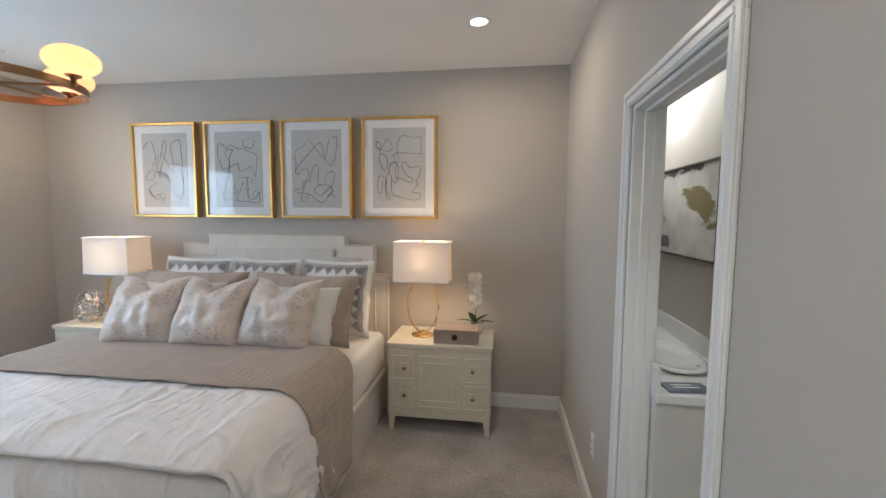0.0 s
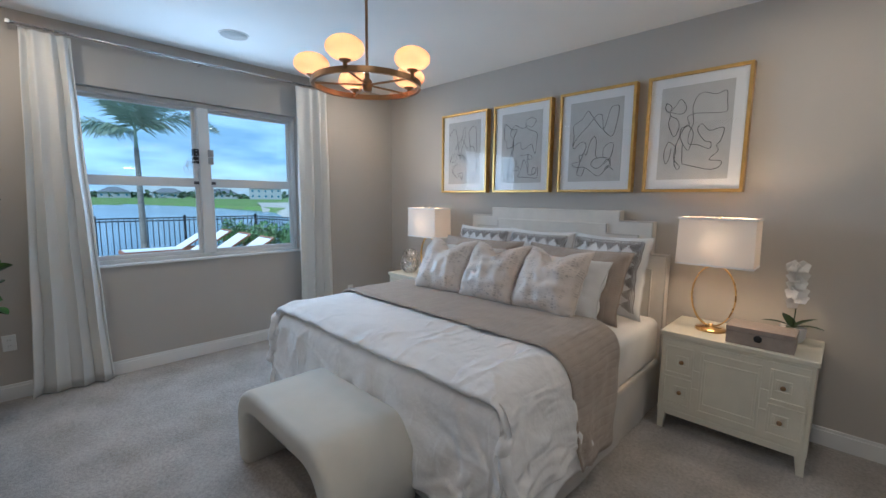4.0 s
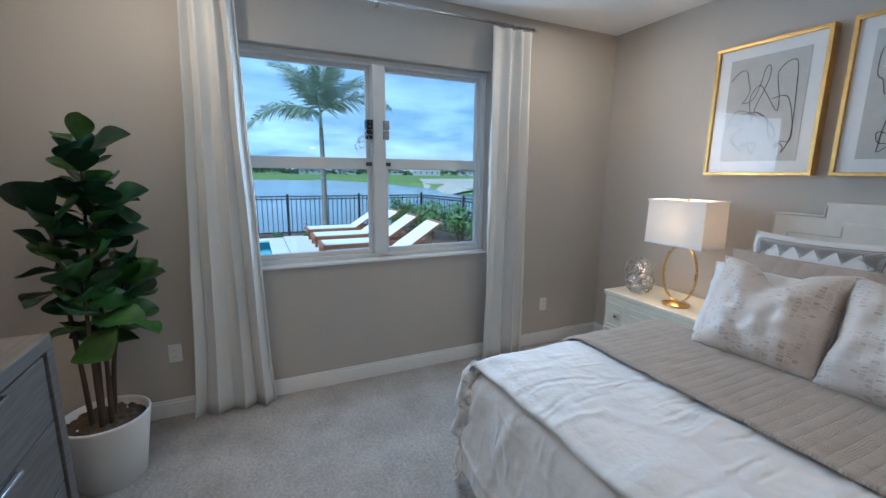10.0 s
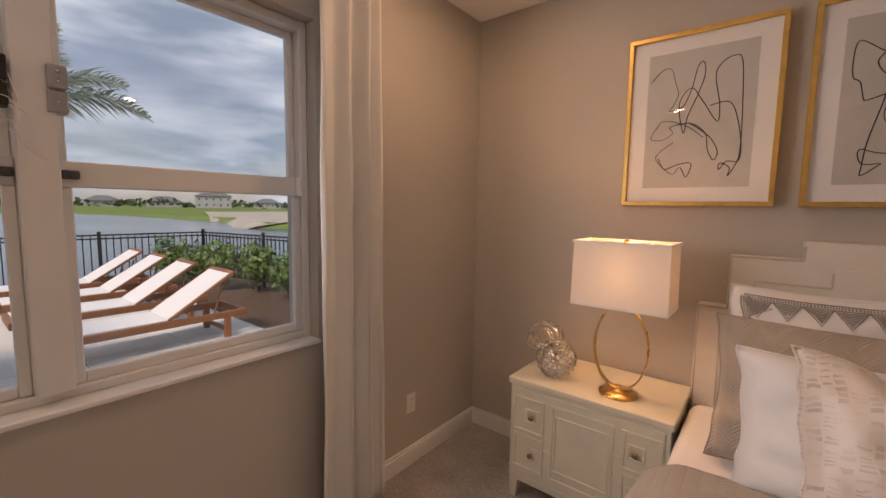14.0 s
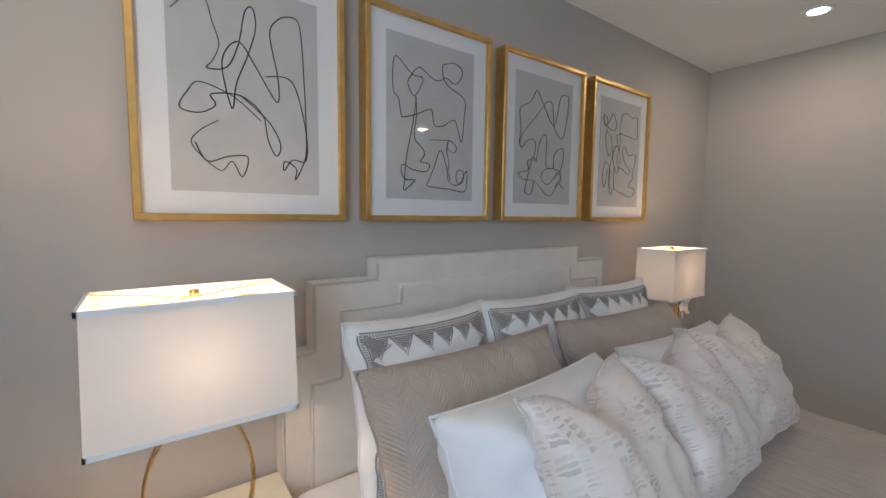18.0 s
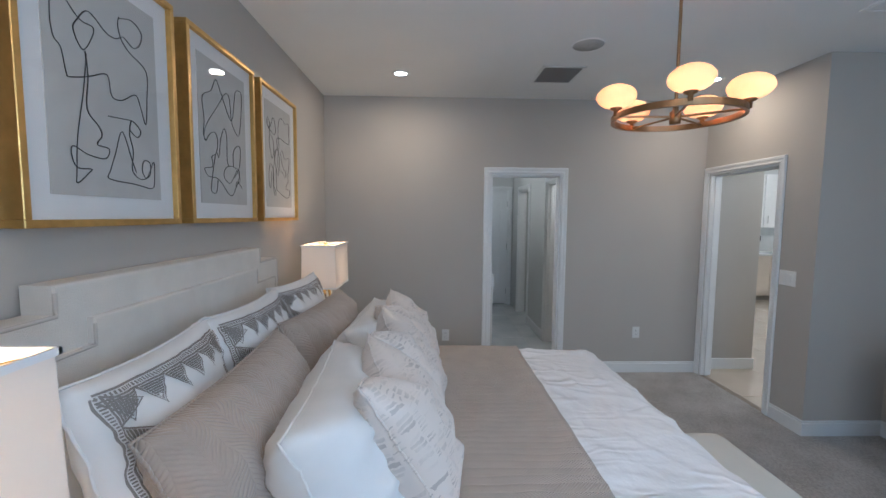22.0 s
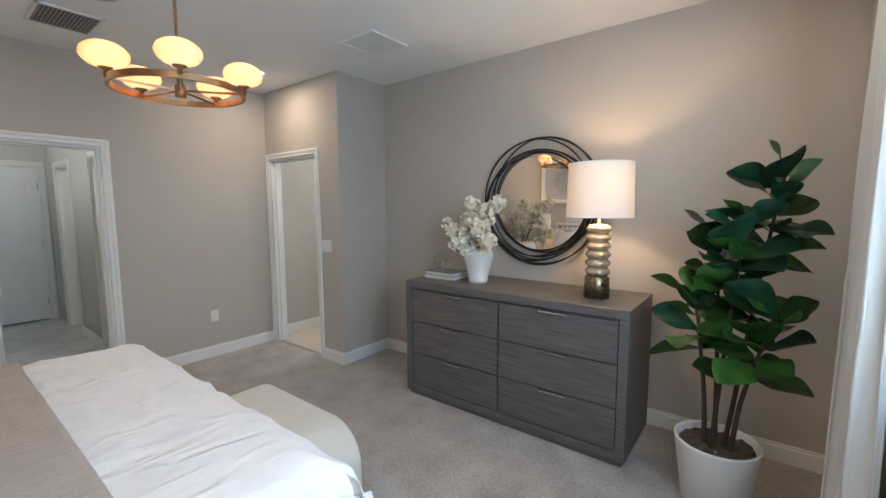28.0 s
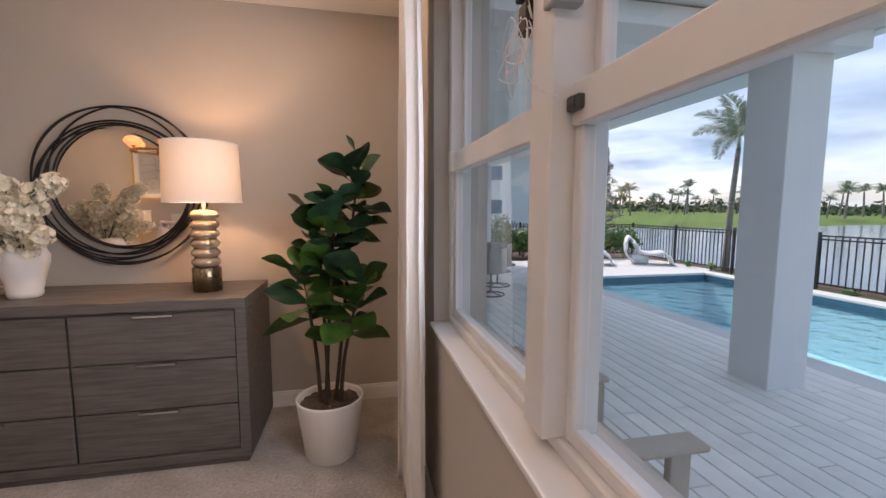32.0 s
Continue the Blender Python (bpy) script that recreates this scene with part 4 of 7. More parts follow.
for az, ln, tilt in ((200, 0.15, 5), (330, 0.16, 5), (265, 0.12, 0), (120, 0.13, 20), (20, 0.12, 25)):
    part("leaf", leaf_bm(ln, 0.055, 0.35), LEAF_G, orchid, "", True, pose(0, 0, 0.08, 0, 0, az - 90) @ pose(0, 0, 0, 25 + tilt, 0, 0))
stem_pts = spline([(0, 0, 0.07), (0.004, 0.0, 0.21), (0.0, -0.004, 0.33), (-0.004, -0.008, 0.42), (-0.006, -0.012, 0.47)], 6)
part("stem", tube(stem_pts, 0.003, 6), LEAF_G, orchid, "", True)
for i in range(12):
    t = 0.30 + 0.68 * i / 11
    p = stem_pts[min(len(stem_pts) - 1, int(t * (len(stem_pts) - 1)))]
    p = Vector(p) + Vector((0.020 * (1 if i % 2 else -1), -0.022 - 0.01 * rnd.random(), 0.012 * rnd.uniform(-1, 1)))
    fl = bmesh.new()
    for k in range(5):
        b = leaf_bm(0.040, 0.046, 0.12, 4, 0.1)
        bmesh.ops.transform(b, matrix=pose(0, 0, 0, 0, 0, 72 * k) @ pose(0, 0, 0, 18, 0, 0), verts=b.verts[:])
        join(fl, b)
    part("blossom", fl, PETAL, orchid, "", True, Matrix.Translation(p) @ pose(0, 0, 0, 75 + rnd.uniform(-25, 25), 0, rnd.uniform(-35, 35)))
SILVER = mat("mercury_silver", (0.72, 0.71, 0.69), 0.25, metal=0.9, vary=0.15, scale=25)
MARBLE = mat("grey_marble", (0.66, 0.66, 0.66), 0.3, color2=(0.48, 0.49, 0.50), scale=22)


def knot(n_bands, r, tube_r, seed):
    """The interlaced loops of an open ball, one mesh each."""
    rr = random.Random(seed)
    loops = []
    for k in range(n_bands):
        bm = bmesh.new()
        loops.append(bm)
        ax = Vector((rr.uniform(-1, 1), rr.uniform(-1, 1), rr.uniform(-1, 1))).normalized()
        u = ax.orthogonal().normalized()
        v = ax.cross(u)
        off = rr.uniform(-0.35, 0.35) * r
        q = math.sqrt(max(0.01, r * r - off * off))
        tube([ax * off + q * (math.cos(t) * u + math.sin(t) * v) for t in [2 * math.pi * i / 20 for i in range(20)]], tube_r, 5, True, bm)
    return loops


for nm, x_, y_, hh, r_, sd in (("lattice_ornament", -2.63, 3.76, 0.055, 0.034, 1), ("lattice_ornament", -2.745, 3.88, 0.105, 0.036, 2)):
    o = thing(nm, (x_, y_, 0.659), 20, "silver lattice ball ornament on a grey marble block", "ornament", "ornaments on the nightstand")
    part("block", box(-0.036, 0.036, -0.036, 0.036, 0, hh, 0.004), MARBLE, o)
    for lp in knot(11, r_, 0.0042, sd):
        part("loop", lp, SILVER, o, "silver lattice loop", True, pose(0, 0, hh + r_ + 0.004))

# ---- framed line drawings ----
# looping pen lines on each sheet, across and up, as shares of the sheet
LINE_1A = [(-0.466, 0.305), (-0.362, 0.381), (-0.269, 0.379), (-0.23, 0.29), (-0.191, 0.193), (-0.233, 0.112), (-0.271, 0.073), (-0.146, 0.093), (-0.068, 0.211), (-0.02, 0.372), (0.033, 0.395), (0.048, 0.303), (-0.01, 0.164), (-0.087, 0.025), (-0.12, -0.098), (-0.176, 0.116), (-0.068, 0.224), (0.046, 0.118), (0.187, -0.035), (0.197, 0.085), (0.145, 0.293), (0.204, 0.375), (0.295, 0.404), (0.363, 0.368), (0.391, 0.109), (0.403, -0.248), (0.359, -0.366), (0.31, -0.424), (0.323, -0.365), (0.238, -0.33), (0.23, -0.378), (0.295, -0.32), (0.397, -0.319), (0.405, -0.189), (0.345, 0.013), (0.27, 0.095), (0.113, 0.084)]
LINE_1B = [(0.07, -0.138), (-0.111, -0.04), (-0.315, 0.004), (-0.389, -0.047), (-0.439, -0.122), (-0.325, -0.137), (-0.223, -0.092), (-0.248, -0.044), (-0.056, -0.031), (0.085, -0.11), (0.117, -0.227), (0.174, -0.307), (0.208, -0.247), (0.124, -0.137), (-0.067, -0.026)]
LINE_1C = [(-0.208, -0.161), (-0.333, -0.223), (-0.371, -0.29), (-0.208, -0.398), (-0.13, -0.35), (-0.065, -0.423), (-0.025, -0.324), (-0.154, -0.328), (-0.285, -0.358), (-0.354, -0.273)]
LINE_2A = [(0.118, 0.38), (0.248, 0.408), (0.346, 0.374), (0.326, 0.312), (0.252, 0.274), (0.153, 0.3), (0.074, 0.272), (-0.015, 0.277), (-0.154, 0.326), (-0.245, 0.263), (-0.279, 0.212), (-0.213, 0.144), (-0.136, 0.216), (-0.123, 0.267), (-0.235, 0.272), (-0.405, 0.358), (-0.438, 0.24), (-0.426, 0.145), (-0.378, 0.112), (-0.349, 0.016), (-0.321, 0.003), (-0.175, 0.037), (-0.021, 0.079), (0.013, -0.012), (0.11, -0.015), (0.251, 0.038), (0.303, -0.021), (0.352, -0.099), (0.378, 0.041), (0.382, 0.186), (0.203, 0.242), (0.129, 0.286), (0.104, 0.346), (0.118, 0.387)]
LINE_2B = [(-0.196, 0.142), (-0.185, 0.032), (-0.206, -0.111), (-0.114, -0.177), (-0.095, -0.217), (-0.138, -0.26), (-0.037, -0.27), (-0.073, -0.319), (-0.219, -0.314), (-0.324, -0.288), (-0.347, -0.318), (-0.311, -0.377), (-0.199, -0.378), (-0.217, -0.394), (-0.313, -0.446), (-0.314, -0.396), (-0.291, -0.237), (-0.226, -0.032), (-0.188, 0.133)]
LINE_2C = [(-0.03, -0.114), (0.113, -0.106), (0.214, -0.104), (0.289, -0.143), (0.249, -0.18), (0.174, -0.149), (0.193, -0.101), (0.167, -0.171), (0.198, -0.256), (0.18, -0.354), (0.264, -0.396), (0.369, -0.371), (0.38, -0.304), (0.311, -0.296), (0.287, -0.351), (0.339, -0.383), (0.423, -0.292), (0.425, -0.381), (0.392, -0.438), (0.203, -0.425), (-0.045, -0.412), (-0.034, -0.37), (0.02, -0.285), (0.095, -0.171), (0.179, -0.3), (0.221, -0.364)]
LINE_3A = [(-0.399, -0.077), (-0.428, -0.029), (-0.408, 0.072), (-0.427, 0.217), (-0.261, 0.284), (-0.156, 0.381), (-0.047, 0.295), (0.159, 0.139), (0.264, 0.368), (0.357, 0.401), (0.418, 0.386), (0.405, 0.248), (0.326, 0.048), (0.173, 0.118), (0.137, 0.249), (0.113, 0.312), (0.022, 0.315), (-0.143, 0.195), (-0.353, 0.051), (-0.422, -0.041), (-0.388, -0.076)]
LINE_3B = [(-0.388, -0.076), (-0.295, -0.012), (-0.196, -0.001), (-0.158, -0.063), (-0.203, -0.143), (-0.285, -0.172), (-0.27, -0.223), (-0.307, -0.25), (-0.43, -0.266), (-0.357, -0.315), (-0.162, -0.324), (0.083, -0.434), (0.216, -0.372), (0.321, -0.244), (0.157, -0.208), (0.006, -0.227), (-0.048, -0.295), (0.076, -0.341), (0.195, -0.276), (0.255, -0.232), (0.326, -0.3), (0.215, -0.358), (0.262, -0.316), (0.379, -0.37)]
LINE_3C = [(-0.174, -0.324), (-0.213, -0.417), (-0.285, -0.425), (-0.315, -0.379), (-0.203, -0.143), (-0.145, -0.166), (-0.097, -0.033), (-0.016, 0.056), (0.036, 0.002), (0.031, -0.159), (0.065, -0.211)]
LINE_3D = [(0.176, -0.207), (0.179, -0.098), (0.288, -0.037), (0.356, -0.061), (0.317, -0.202), (0.196, -0.289)]
LINE_4A = [(-0.409, 0.347), (-0.435, 0.281), (-0.336, 0.233), (-0.185, 0.206), (-0.126, 0.261), (-0.165, 0.331), (-0.226, 0.361), (-0.277, 0.304), (-0.371, 0.236), (-0.425, 0.271), (-0.421, 0.332), (-0.341, 0.295), (-0.355, 0.204), (-0.244, 0.15), (-0.215, 0.056), (-0.281, -0.031), (-0.369, 0.097), (-0.354, 0.188)]
LINE_4B = [(-0.019, 0.199), (0.202, 0.184), (0.414, 0.181), (0.413, 0.287), (0.397, 0.389), (0.266, 0.367), (0.126, 0.401), (0.028, 0.381), (-0.026, 0.298), (-0.031, 0.2), (-0.011, 0.103), (-0.064, -0.014), (-0.055, -0.12), (0.069, -0.135), (0.232, -0.185), (0.246, -0.121), (0.166, -0.102), (0.08, -0.023), (0.055, 0.038), (0.112, 0.079), (0.217, 0.004), (0.397, 0.022), (0.38, -0.099), (0.327, -0.154), (0.351, -0.213), (0.241, -0.297), (0.398, -0.317), (0.383, -0.375), (0.249, -0.401), (-0.079, -0.34), (-0.132, -0.314), (-0.146, -0.13)]
LINE_4C = [(0.002, 0.191), (-0.099, 0.169), (-0.071, 0.077), (-0.173, 0.053), (-0.187, -0.037), (-0.115, -0.147), (-0.05, -0.18), (-0.002, -0.018), (-0.091, 0.078), (-0.169, 0.008), (-0.243, -0.141), (-0.253, -0.279), (-0.162, -0.359), (-0.202, -0.388), (-0.251, -0.31), (-0.241, -0.156), (-0.354, -0.089), (-0.411, -0.21), (-0.38, -0.321), (-0.331, -0.276), (-0.306, -0.153)]
DRAWINGS = [[LINE_1A, LINE_1B, LINE_1C], [LINE_2A, LINE_2B, LINE_2C], [LINE_3A, LINE_3B, LINE_3C, LINE_3D], [LINE_4A, LINE_4B, LINE_4C]]
for i in range(4):
    x0 = -2.430 + 0.709 * i
    wd, ht = 0.628, 0.822
    th = thing("framed_picture", (x0 + wd / 2, N, 1.552), 0, "gold-framed grey abstract line drawing in a white mat above the bed", "picture", "pictures above the bed")
    t = 0.021
    dp = 0.066
    PW, PH, PZ = 0.44, 0.645, 0.4115
    for a0, a1, b0, b1 in ((-wd / 2, wd / 2, ht - t, ht), (-wd / 2, wd / 2, 0, t), (-wd / 2, -wd / 2 + t, t, ht - t), (wd / 2 - t, wd / 2, t, ht - t)):
        part("frame_bar", box(a0, a1, -dp, -0.002, b0, b1, 0.002, 1), GOLD_LEAF, th)
    part("mat_board", box(-wd / 2 + t, wd / 2 - t, -0.046, -0.006, t, ht - t), MATB, th)
    art = part("drawing", box(-PW / 2, PW / 2, -0.0485, -0.046, PZ - PH / 2, PZ + PH / 2), ARTBG, th, "grey paper with looping black line")
    for line in DRAWINGS[i]:
        part("ink_line", tube(spline([(a * PW, -0.0495, PZ + b * PH) for a, b in line], 5), 0.0019, 4), INK, art)
    part("glazing", pane_bm("y", -0.055, -wd / 2 + t, wd / 2 - t, t, ht - t), PICGLASS, th)

# ---- chandelier ----
ch = thing("chandelier", (-0.918, 1.996, 2.036), 0, "lit aged-brass ring chandelier with five ribbed opal globes", "chandelier")
bm = bmesh.new()
rings = []
for i in range(64):
    a = 2 * math.pi * i / 64
    rings.append([bm.verts.new((q * math.cos(a), q * math.sin(a), z_)) for q, z_ in ((0.250, -0.013), (0.264, -0.013), (0.264, 0.013), (0.250, 0.013))])
for i in range(64):
    a, b = rings[i], rings[(i + 1) % 64]
    for k in range(4):
        bm.faces.new((a[k], b[k], b[(k + 1) % 4], a[(k + 1) % 4]))
bmesh.ops.recalc_face_normals(bm, faces=bm.faces[:])
part("ring", bm, BRONZE, ch, "", False)
part("hub", lathe([(0, -0.03), (0.022, -0.03), (0.024, -0.01), (0.024, 0.02), (0.012, 0.03), (0.012, 0.06), (0, 0.06)], 20), BRONZE, ch, "", True)
part("stem", tube([(0, 0, 0.03), (0, 0, 0.690)], 0.007, 8), BRONZE, ch)
part("canopy", lathe([(0, 0.703), (0.065, 0.703), (0.065, 0.686), (0.02, 0.676), (0, 0.676)], 28), BRONZE, ch, "", True)
for k in range(5):
    a = radians(160 + 72 * k)
    c, s = math.cos(a), math.sin(a)
    part("spoke", tube([(0.02 * c, 0.02 * s, 0), (0.252 * c, 0.252 * s, 0)], 0.005, 6), BRONZE, ch)
    px, py = 0.262 * c, 0.262 * s
    part("cup", lathe([(0, 0.0), (0.010, 0.0), (0.010, 0.024), (0.024, 0.030), (0.027, 0.038), (0, 0.038)], 16, px, py, 0.0), BRONZE, ch, "", True)
    bm = bmesh.new()
    seg, nr = 40, 12
    rows = []
    for j in range(nr + 1):
        t = -math.pi / 2 + math.pi * (0.06 + 0.94 * j / nr)
        row = []
        for i in range(seg):
            q = 2 * math.pi * i / seg
            r = 0.081 * math.cos(t) * (1 + 0.03 * math.cos(20 * q) * math.cos(t))
            row.append(bm.verts.new((px + r * math.cos(q), py + r * math.sin(q), 0.085 + 0.052 * math.sin(t))))
        rows.append(row)
    for a_, b_ in zip(rows, rows[1:]):
        for i in range(seg):
            bm.faces.new((a_[i], a_[(i + 1) % seg], b_[(i + 1) % seg], b_[i]))
    part("globe", bm, OPAL, ch, "ribbed opal glass globe", True)
    lamp("chandelier_bulb", (-0.918 + px, 1.996 + py, 2.036 + 0.085), CHAND_W, 0.03, LAMP)

# ---- dresser ----
dresser = thing("dresser", (-1.625, 0.392, 0), 0, "ash-grey oak six-drawer dresser with slim steel pulls", "dresser")
HWD, DEP, DH = 0.842, 0.59, 0.935
part("top", box(-HWD, HWD, -DEP, 0.0, DH - 0.055, DH, 0.004), OAK, dresser)
part("side", box(-HWD, -HWD + 0.055, -DEP, 0.0, 0.085, DH - 0.055, 0.003), OAK, dresser)
part("side", box(HWD - 0.055, HWD, -DEP, 0.0, 0.085, DH - 0.055, 0.003), OAK, dresser)
part("bottom_rail", box(-HWD, HWD, -DEP, 0.0, 0.035, 0.085, 0.003), OAK, dresser)
part("plinth", box(-HWD + 0.02, HWD - 0.02, -DEP + 0.02, -0.02, 0.0, 0.035), OAK, dresser, "recessed oak plinth")
part("carcass", box(-HWD + 0.055, HWD - 0.055, -DEP + 0.01, -0.03, 0.085, DH - 0.055), OAK, dresser)
zz = [0.092, 0.352, 0.612, 0.872]
for cx in (-1, 1):
    for j in range(3):
        x0, x1 = sorted((cx * 0.006, cx * (HWD - 0.060)))
        dw = part("drawer", box(x0, x1, -0.03, -0.010, zz[j], zz[j + 1] - 0.008, 0.003), OAK, dresser)
        xm = (x0 + x1) / 2
        part("pull", box(xm - 0.095, xm + 0.095, -0.012, 0.010, zz[j + 1] - 0.022, zz[j + 1] - 0.010, 0.001, 1), CHROME, dw, "slim steel edge pull")

# ---- mirror ----
mir = thing("wall_mirror", (-1.63, S, 1.55), 0, "round wall mirror in overlapping black metal rings", "mirror")
rnd = random.Random(3)
bm = lathe([(0, 0.012), (0.372, 0.012), (0.372, 0.0), (0, 0.0)], 64)
bmesh.ops.transform(bm, matrix=pose(0, 0.022, 0, -90, 0, 0), verts=bm.verts[:])
part("glass", bm, MIRROR, mir, "round mirror glass")
for k, (rx, rz_, ox, oz, tilt) in enumerate(((0.378, 0.378, 0, 0, 0), (0.40, 0.41, 0.02, -0.02, 0), (0.425, 0.40, 0.05, -0.05, 20), (0.43, 0.44, -0.03, 0.05, 0), (0.45, 0.425, 0.035, -0.03, -30), (0.46, 0.445, 0.01, -0.045, 0), (0.49, 0.485, 0.0, 0.005, 0), (0.44, 0.455, 0.045, 0.03, 15))):
    pts = []
    ct, st = math.cos(radians(tilt)), math.sin(radians(tilt))
    for i in range(72):
        a = 2 * math.pi * i / 72
        u, v = rx * math.cos(a), rz_ * math.sin(a)
        pts.append((ox + u * ct - v * st, 0.04 + 0.012 * math.sin(a * 2 + k), oz + u * st + v * ct))
    part("ring", tube(pts, 0.006, 6, True), BLACK, mir, "black metal ring", True)

# ---- dresser lamp ----
AMBER = mat("champagne_mercury_glass", (0.62, 0.52, 0.38), 0.10, metal=0.55, vary=0.15, scale=18, spec=0.8)
ANTQ = mat("antique_brass", (0.30, 0.24, 0.15), 0.28, metal=1.0, vary=0.1, scale=14)
dl = thing("table_lamp", (-2.20, 0.125, DH), 0, "lit dresser lamp with stacked champagne glass rings and white drum shade", "lamp")
part("base", lathe([(0, 0), (0.077, 0), (0.077, 0.135), (0.070, 0.14), (0, 0.14)], 36), ANTQ, dl, "antique brass cylinder base", True)
for j in range(6):
    gr = [(0.05, 0.142 + 0.054 * j)] + [(0.058 + 0.020 * math.sin(math.pi * i / 8), 0.142 + 0.054 * (j + i / 8)) for i in range(9)] + [(0.05, 0.142 + 0.054 * (j + 1))]
    part("glass_ring", lathe(gr, 36), AMBER, dl, "bulging champagne glass ring", True)
part("collar", lathe([(0.058, 0.466), (0.03, 0.47), (0.012, 0.475), (0.012, 0.52), (0, 0.52)], 24), ANTQ, dl, "", True)
part("shade", lathe([(0.202, 0.512), (0.194, 0.845)], 48), SHADE_LIT, dl, "white linen drum shade", True)
bm = lathe([(0.2035, 0.510), (0.2035, 0.520), (0.2005, 0.520), (0.2005, 0.510), (0.2035, 0.510)], 48)
part("shade_trim", bm, WHITE_CLOTH, dl, "", True)
bm = (lathe([(0.1955, 0.837), (0.1955, 0.847), (0.1925, 0.847), (0.1925, 0.837), (0.1955, 0.837)], 48))
part("shade_trim", bm, WHITE_CLOTH, dl, "", True)
bm = bmesh.new()
for k in range(3):
    a = 2 * math.pi * k / 3
    tube([(0, 0, 0.83), (0.193 * math.cos(a), 0.193 * math.sin(a), 0.838)], 0.0018, 5, False, bm)
tube([(0, 0, 0.51), (0, 0, 0.87)], 0.004, 6, False, bm)
part("harp", bm, CHROME, dl)
lamp("dresser_bulb", (-2.20, 0.125, DH + 0.68), 11.5, 0.035, (1.0, 0.60, 0.30))

# ---- vase of blossom ----
vase = thing("vase", (-1.31, 0.145, DH), 0, "white textured ceramic vase of cream blossom branches", "vase")
part("body", lathe([(0, 0), (0.062, 0), (0.070, 0.01), (0.076, 0.03), (0.073, 0.036), (0.082, 0.07), (0.079, 0.078), (0.094, 0.13), (0.110, 0.19), (0.113, 0.225), (0.100, 0.258), (0.080, 0.270), (0.072, 0.268), (0.066, 0.24), (0, 0.23)], 40, wob=0.012), CERAMIC, vase, "", True)
BLOSSOM = shade_mat("cream_blossom", (0.95, 0.91, 0.78), 0.3)
SAGE = mat("sage_leaf", (0.22, 0.26, 0.18), 0.7, vary=0.15, scale=20)
TWIG = mat("twig_bark", (0.12, 0.085, 0.055), 0.85, bump=0.4, bscale=90)
rnd = random.Random(8)
flo = bmesh.new()
for k in range(4):
    b = leaf_bm(0.023, 0.031, 0.1, 3, 0.3)
    bmesh.ops.transform(b, matrix=pose(0, 0, 0, 0, 0, 90 * k) @ pose(0, 0, 0, 35, 0, 0), verts=b.verts[:])
    join(flo, b)
flo_me = bpy.data.meshes.new("floret")
flo.to_mesh(flo_me)
flo.free()
for k, (tip, up) in enumerate((((0.36, 0.06, 0.46), 0.34), ((0.24, 0.12, 0.42), 0.34), ((0.04, 0.05, 0.64), 0.50), ((-0.06, 0.16, 0.50), 0.42), ((0.16, 0.0, 0.50), 0.42), ((0.10, 0.14, 0.40), 0.34), ((-0.30, 0.06, 0.64), 0.50), ((-0.20, 0.10, 0.58), 0.48), ((0.08, 0.22, 0.32), 0.29), ((-0.16, 0.20, 0.44), 0.38), ((-0.28, 0.16, 0.36), 0.32), ((-0.02, -0.12, 0.50), 0.4))):
    tip = (tip[0] * 0.74, tip[1], tip[2] * 0.97)
    pts = spline([(0, 0, 0.22), (tip[0] * 0.30, tip[1] * 0.3, up * 0.75), (tip[0] * 0.7, tip[1] * 0.7, up + (tip[2] - up) * 0.6), tip], 6)
    br = part("branch", tube(pts, 0.003, 5, taper=0.4), TWIG, vase, "", True)
    bmf = bmesh.new()
    nfl = 70
    for i in range(nfl):
        t = 0.42 + 0.58 * rnd.random() ** 0.8
        p = Vector(pts[min(len(pts) - 1, int(t * (len(pts) - 1)))])
        d = Vector((rnd.gauss(0, 1), rnd.gauss(0, 1), rnd.gauss(0, 1))).normalized()
        q = p + d * 0.048 * rnd.random() ** 0.4
        n0 = len(bmf.verts)
        bmf.from_mesh(flo_me)
        bmf.verts.ensure_lookup_table()
        mm = Matrix.Translation(q) @ d.to_track_quat("Z", "Y").to_matrix().to_4x4() @ Matrix.Scale(rnd.uniform(0.8, 1.3), 4)
        for v in bmf.verts[n0:]:
            v.co = mm @ v.co
    bo = tagged(part("blossom", bmf, BLOSSOM, vase, "cream blossom florets"), kind="stuff")
    if k in (4, 5, 7, 8, 3):
        bml = bmesh.new()
        for i in range(16):
            p = Vector(pts[rnd.randrange(len(pts) // 2, len(pts))])
            b = leaf_bm(0.045, 0.02, 0.3, 3, 0.2)
            bmesh.ops.transform(b, matrix=Matrix.Translation(p) @ pose(0, 0, 0, rnd.uniform(-40, 60), 0, rnd.uniform(0, 360)), verts=b.verts[:])
            join(bml, b)
        part("foliage", bml, SAGE, vase)

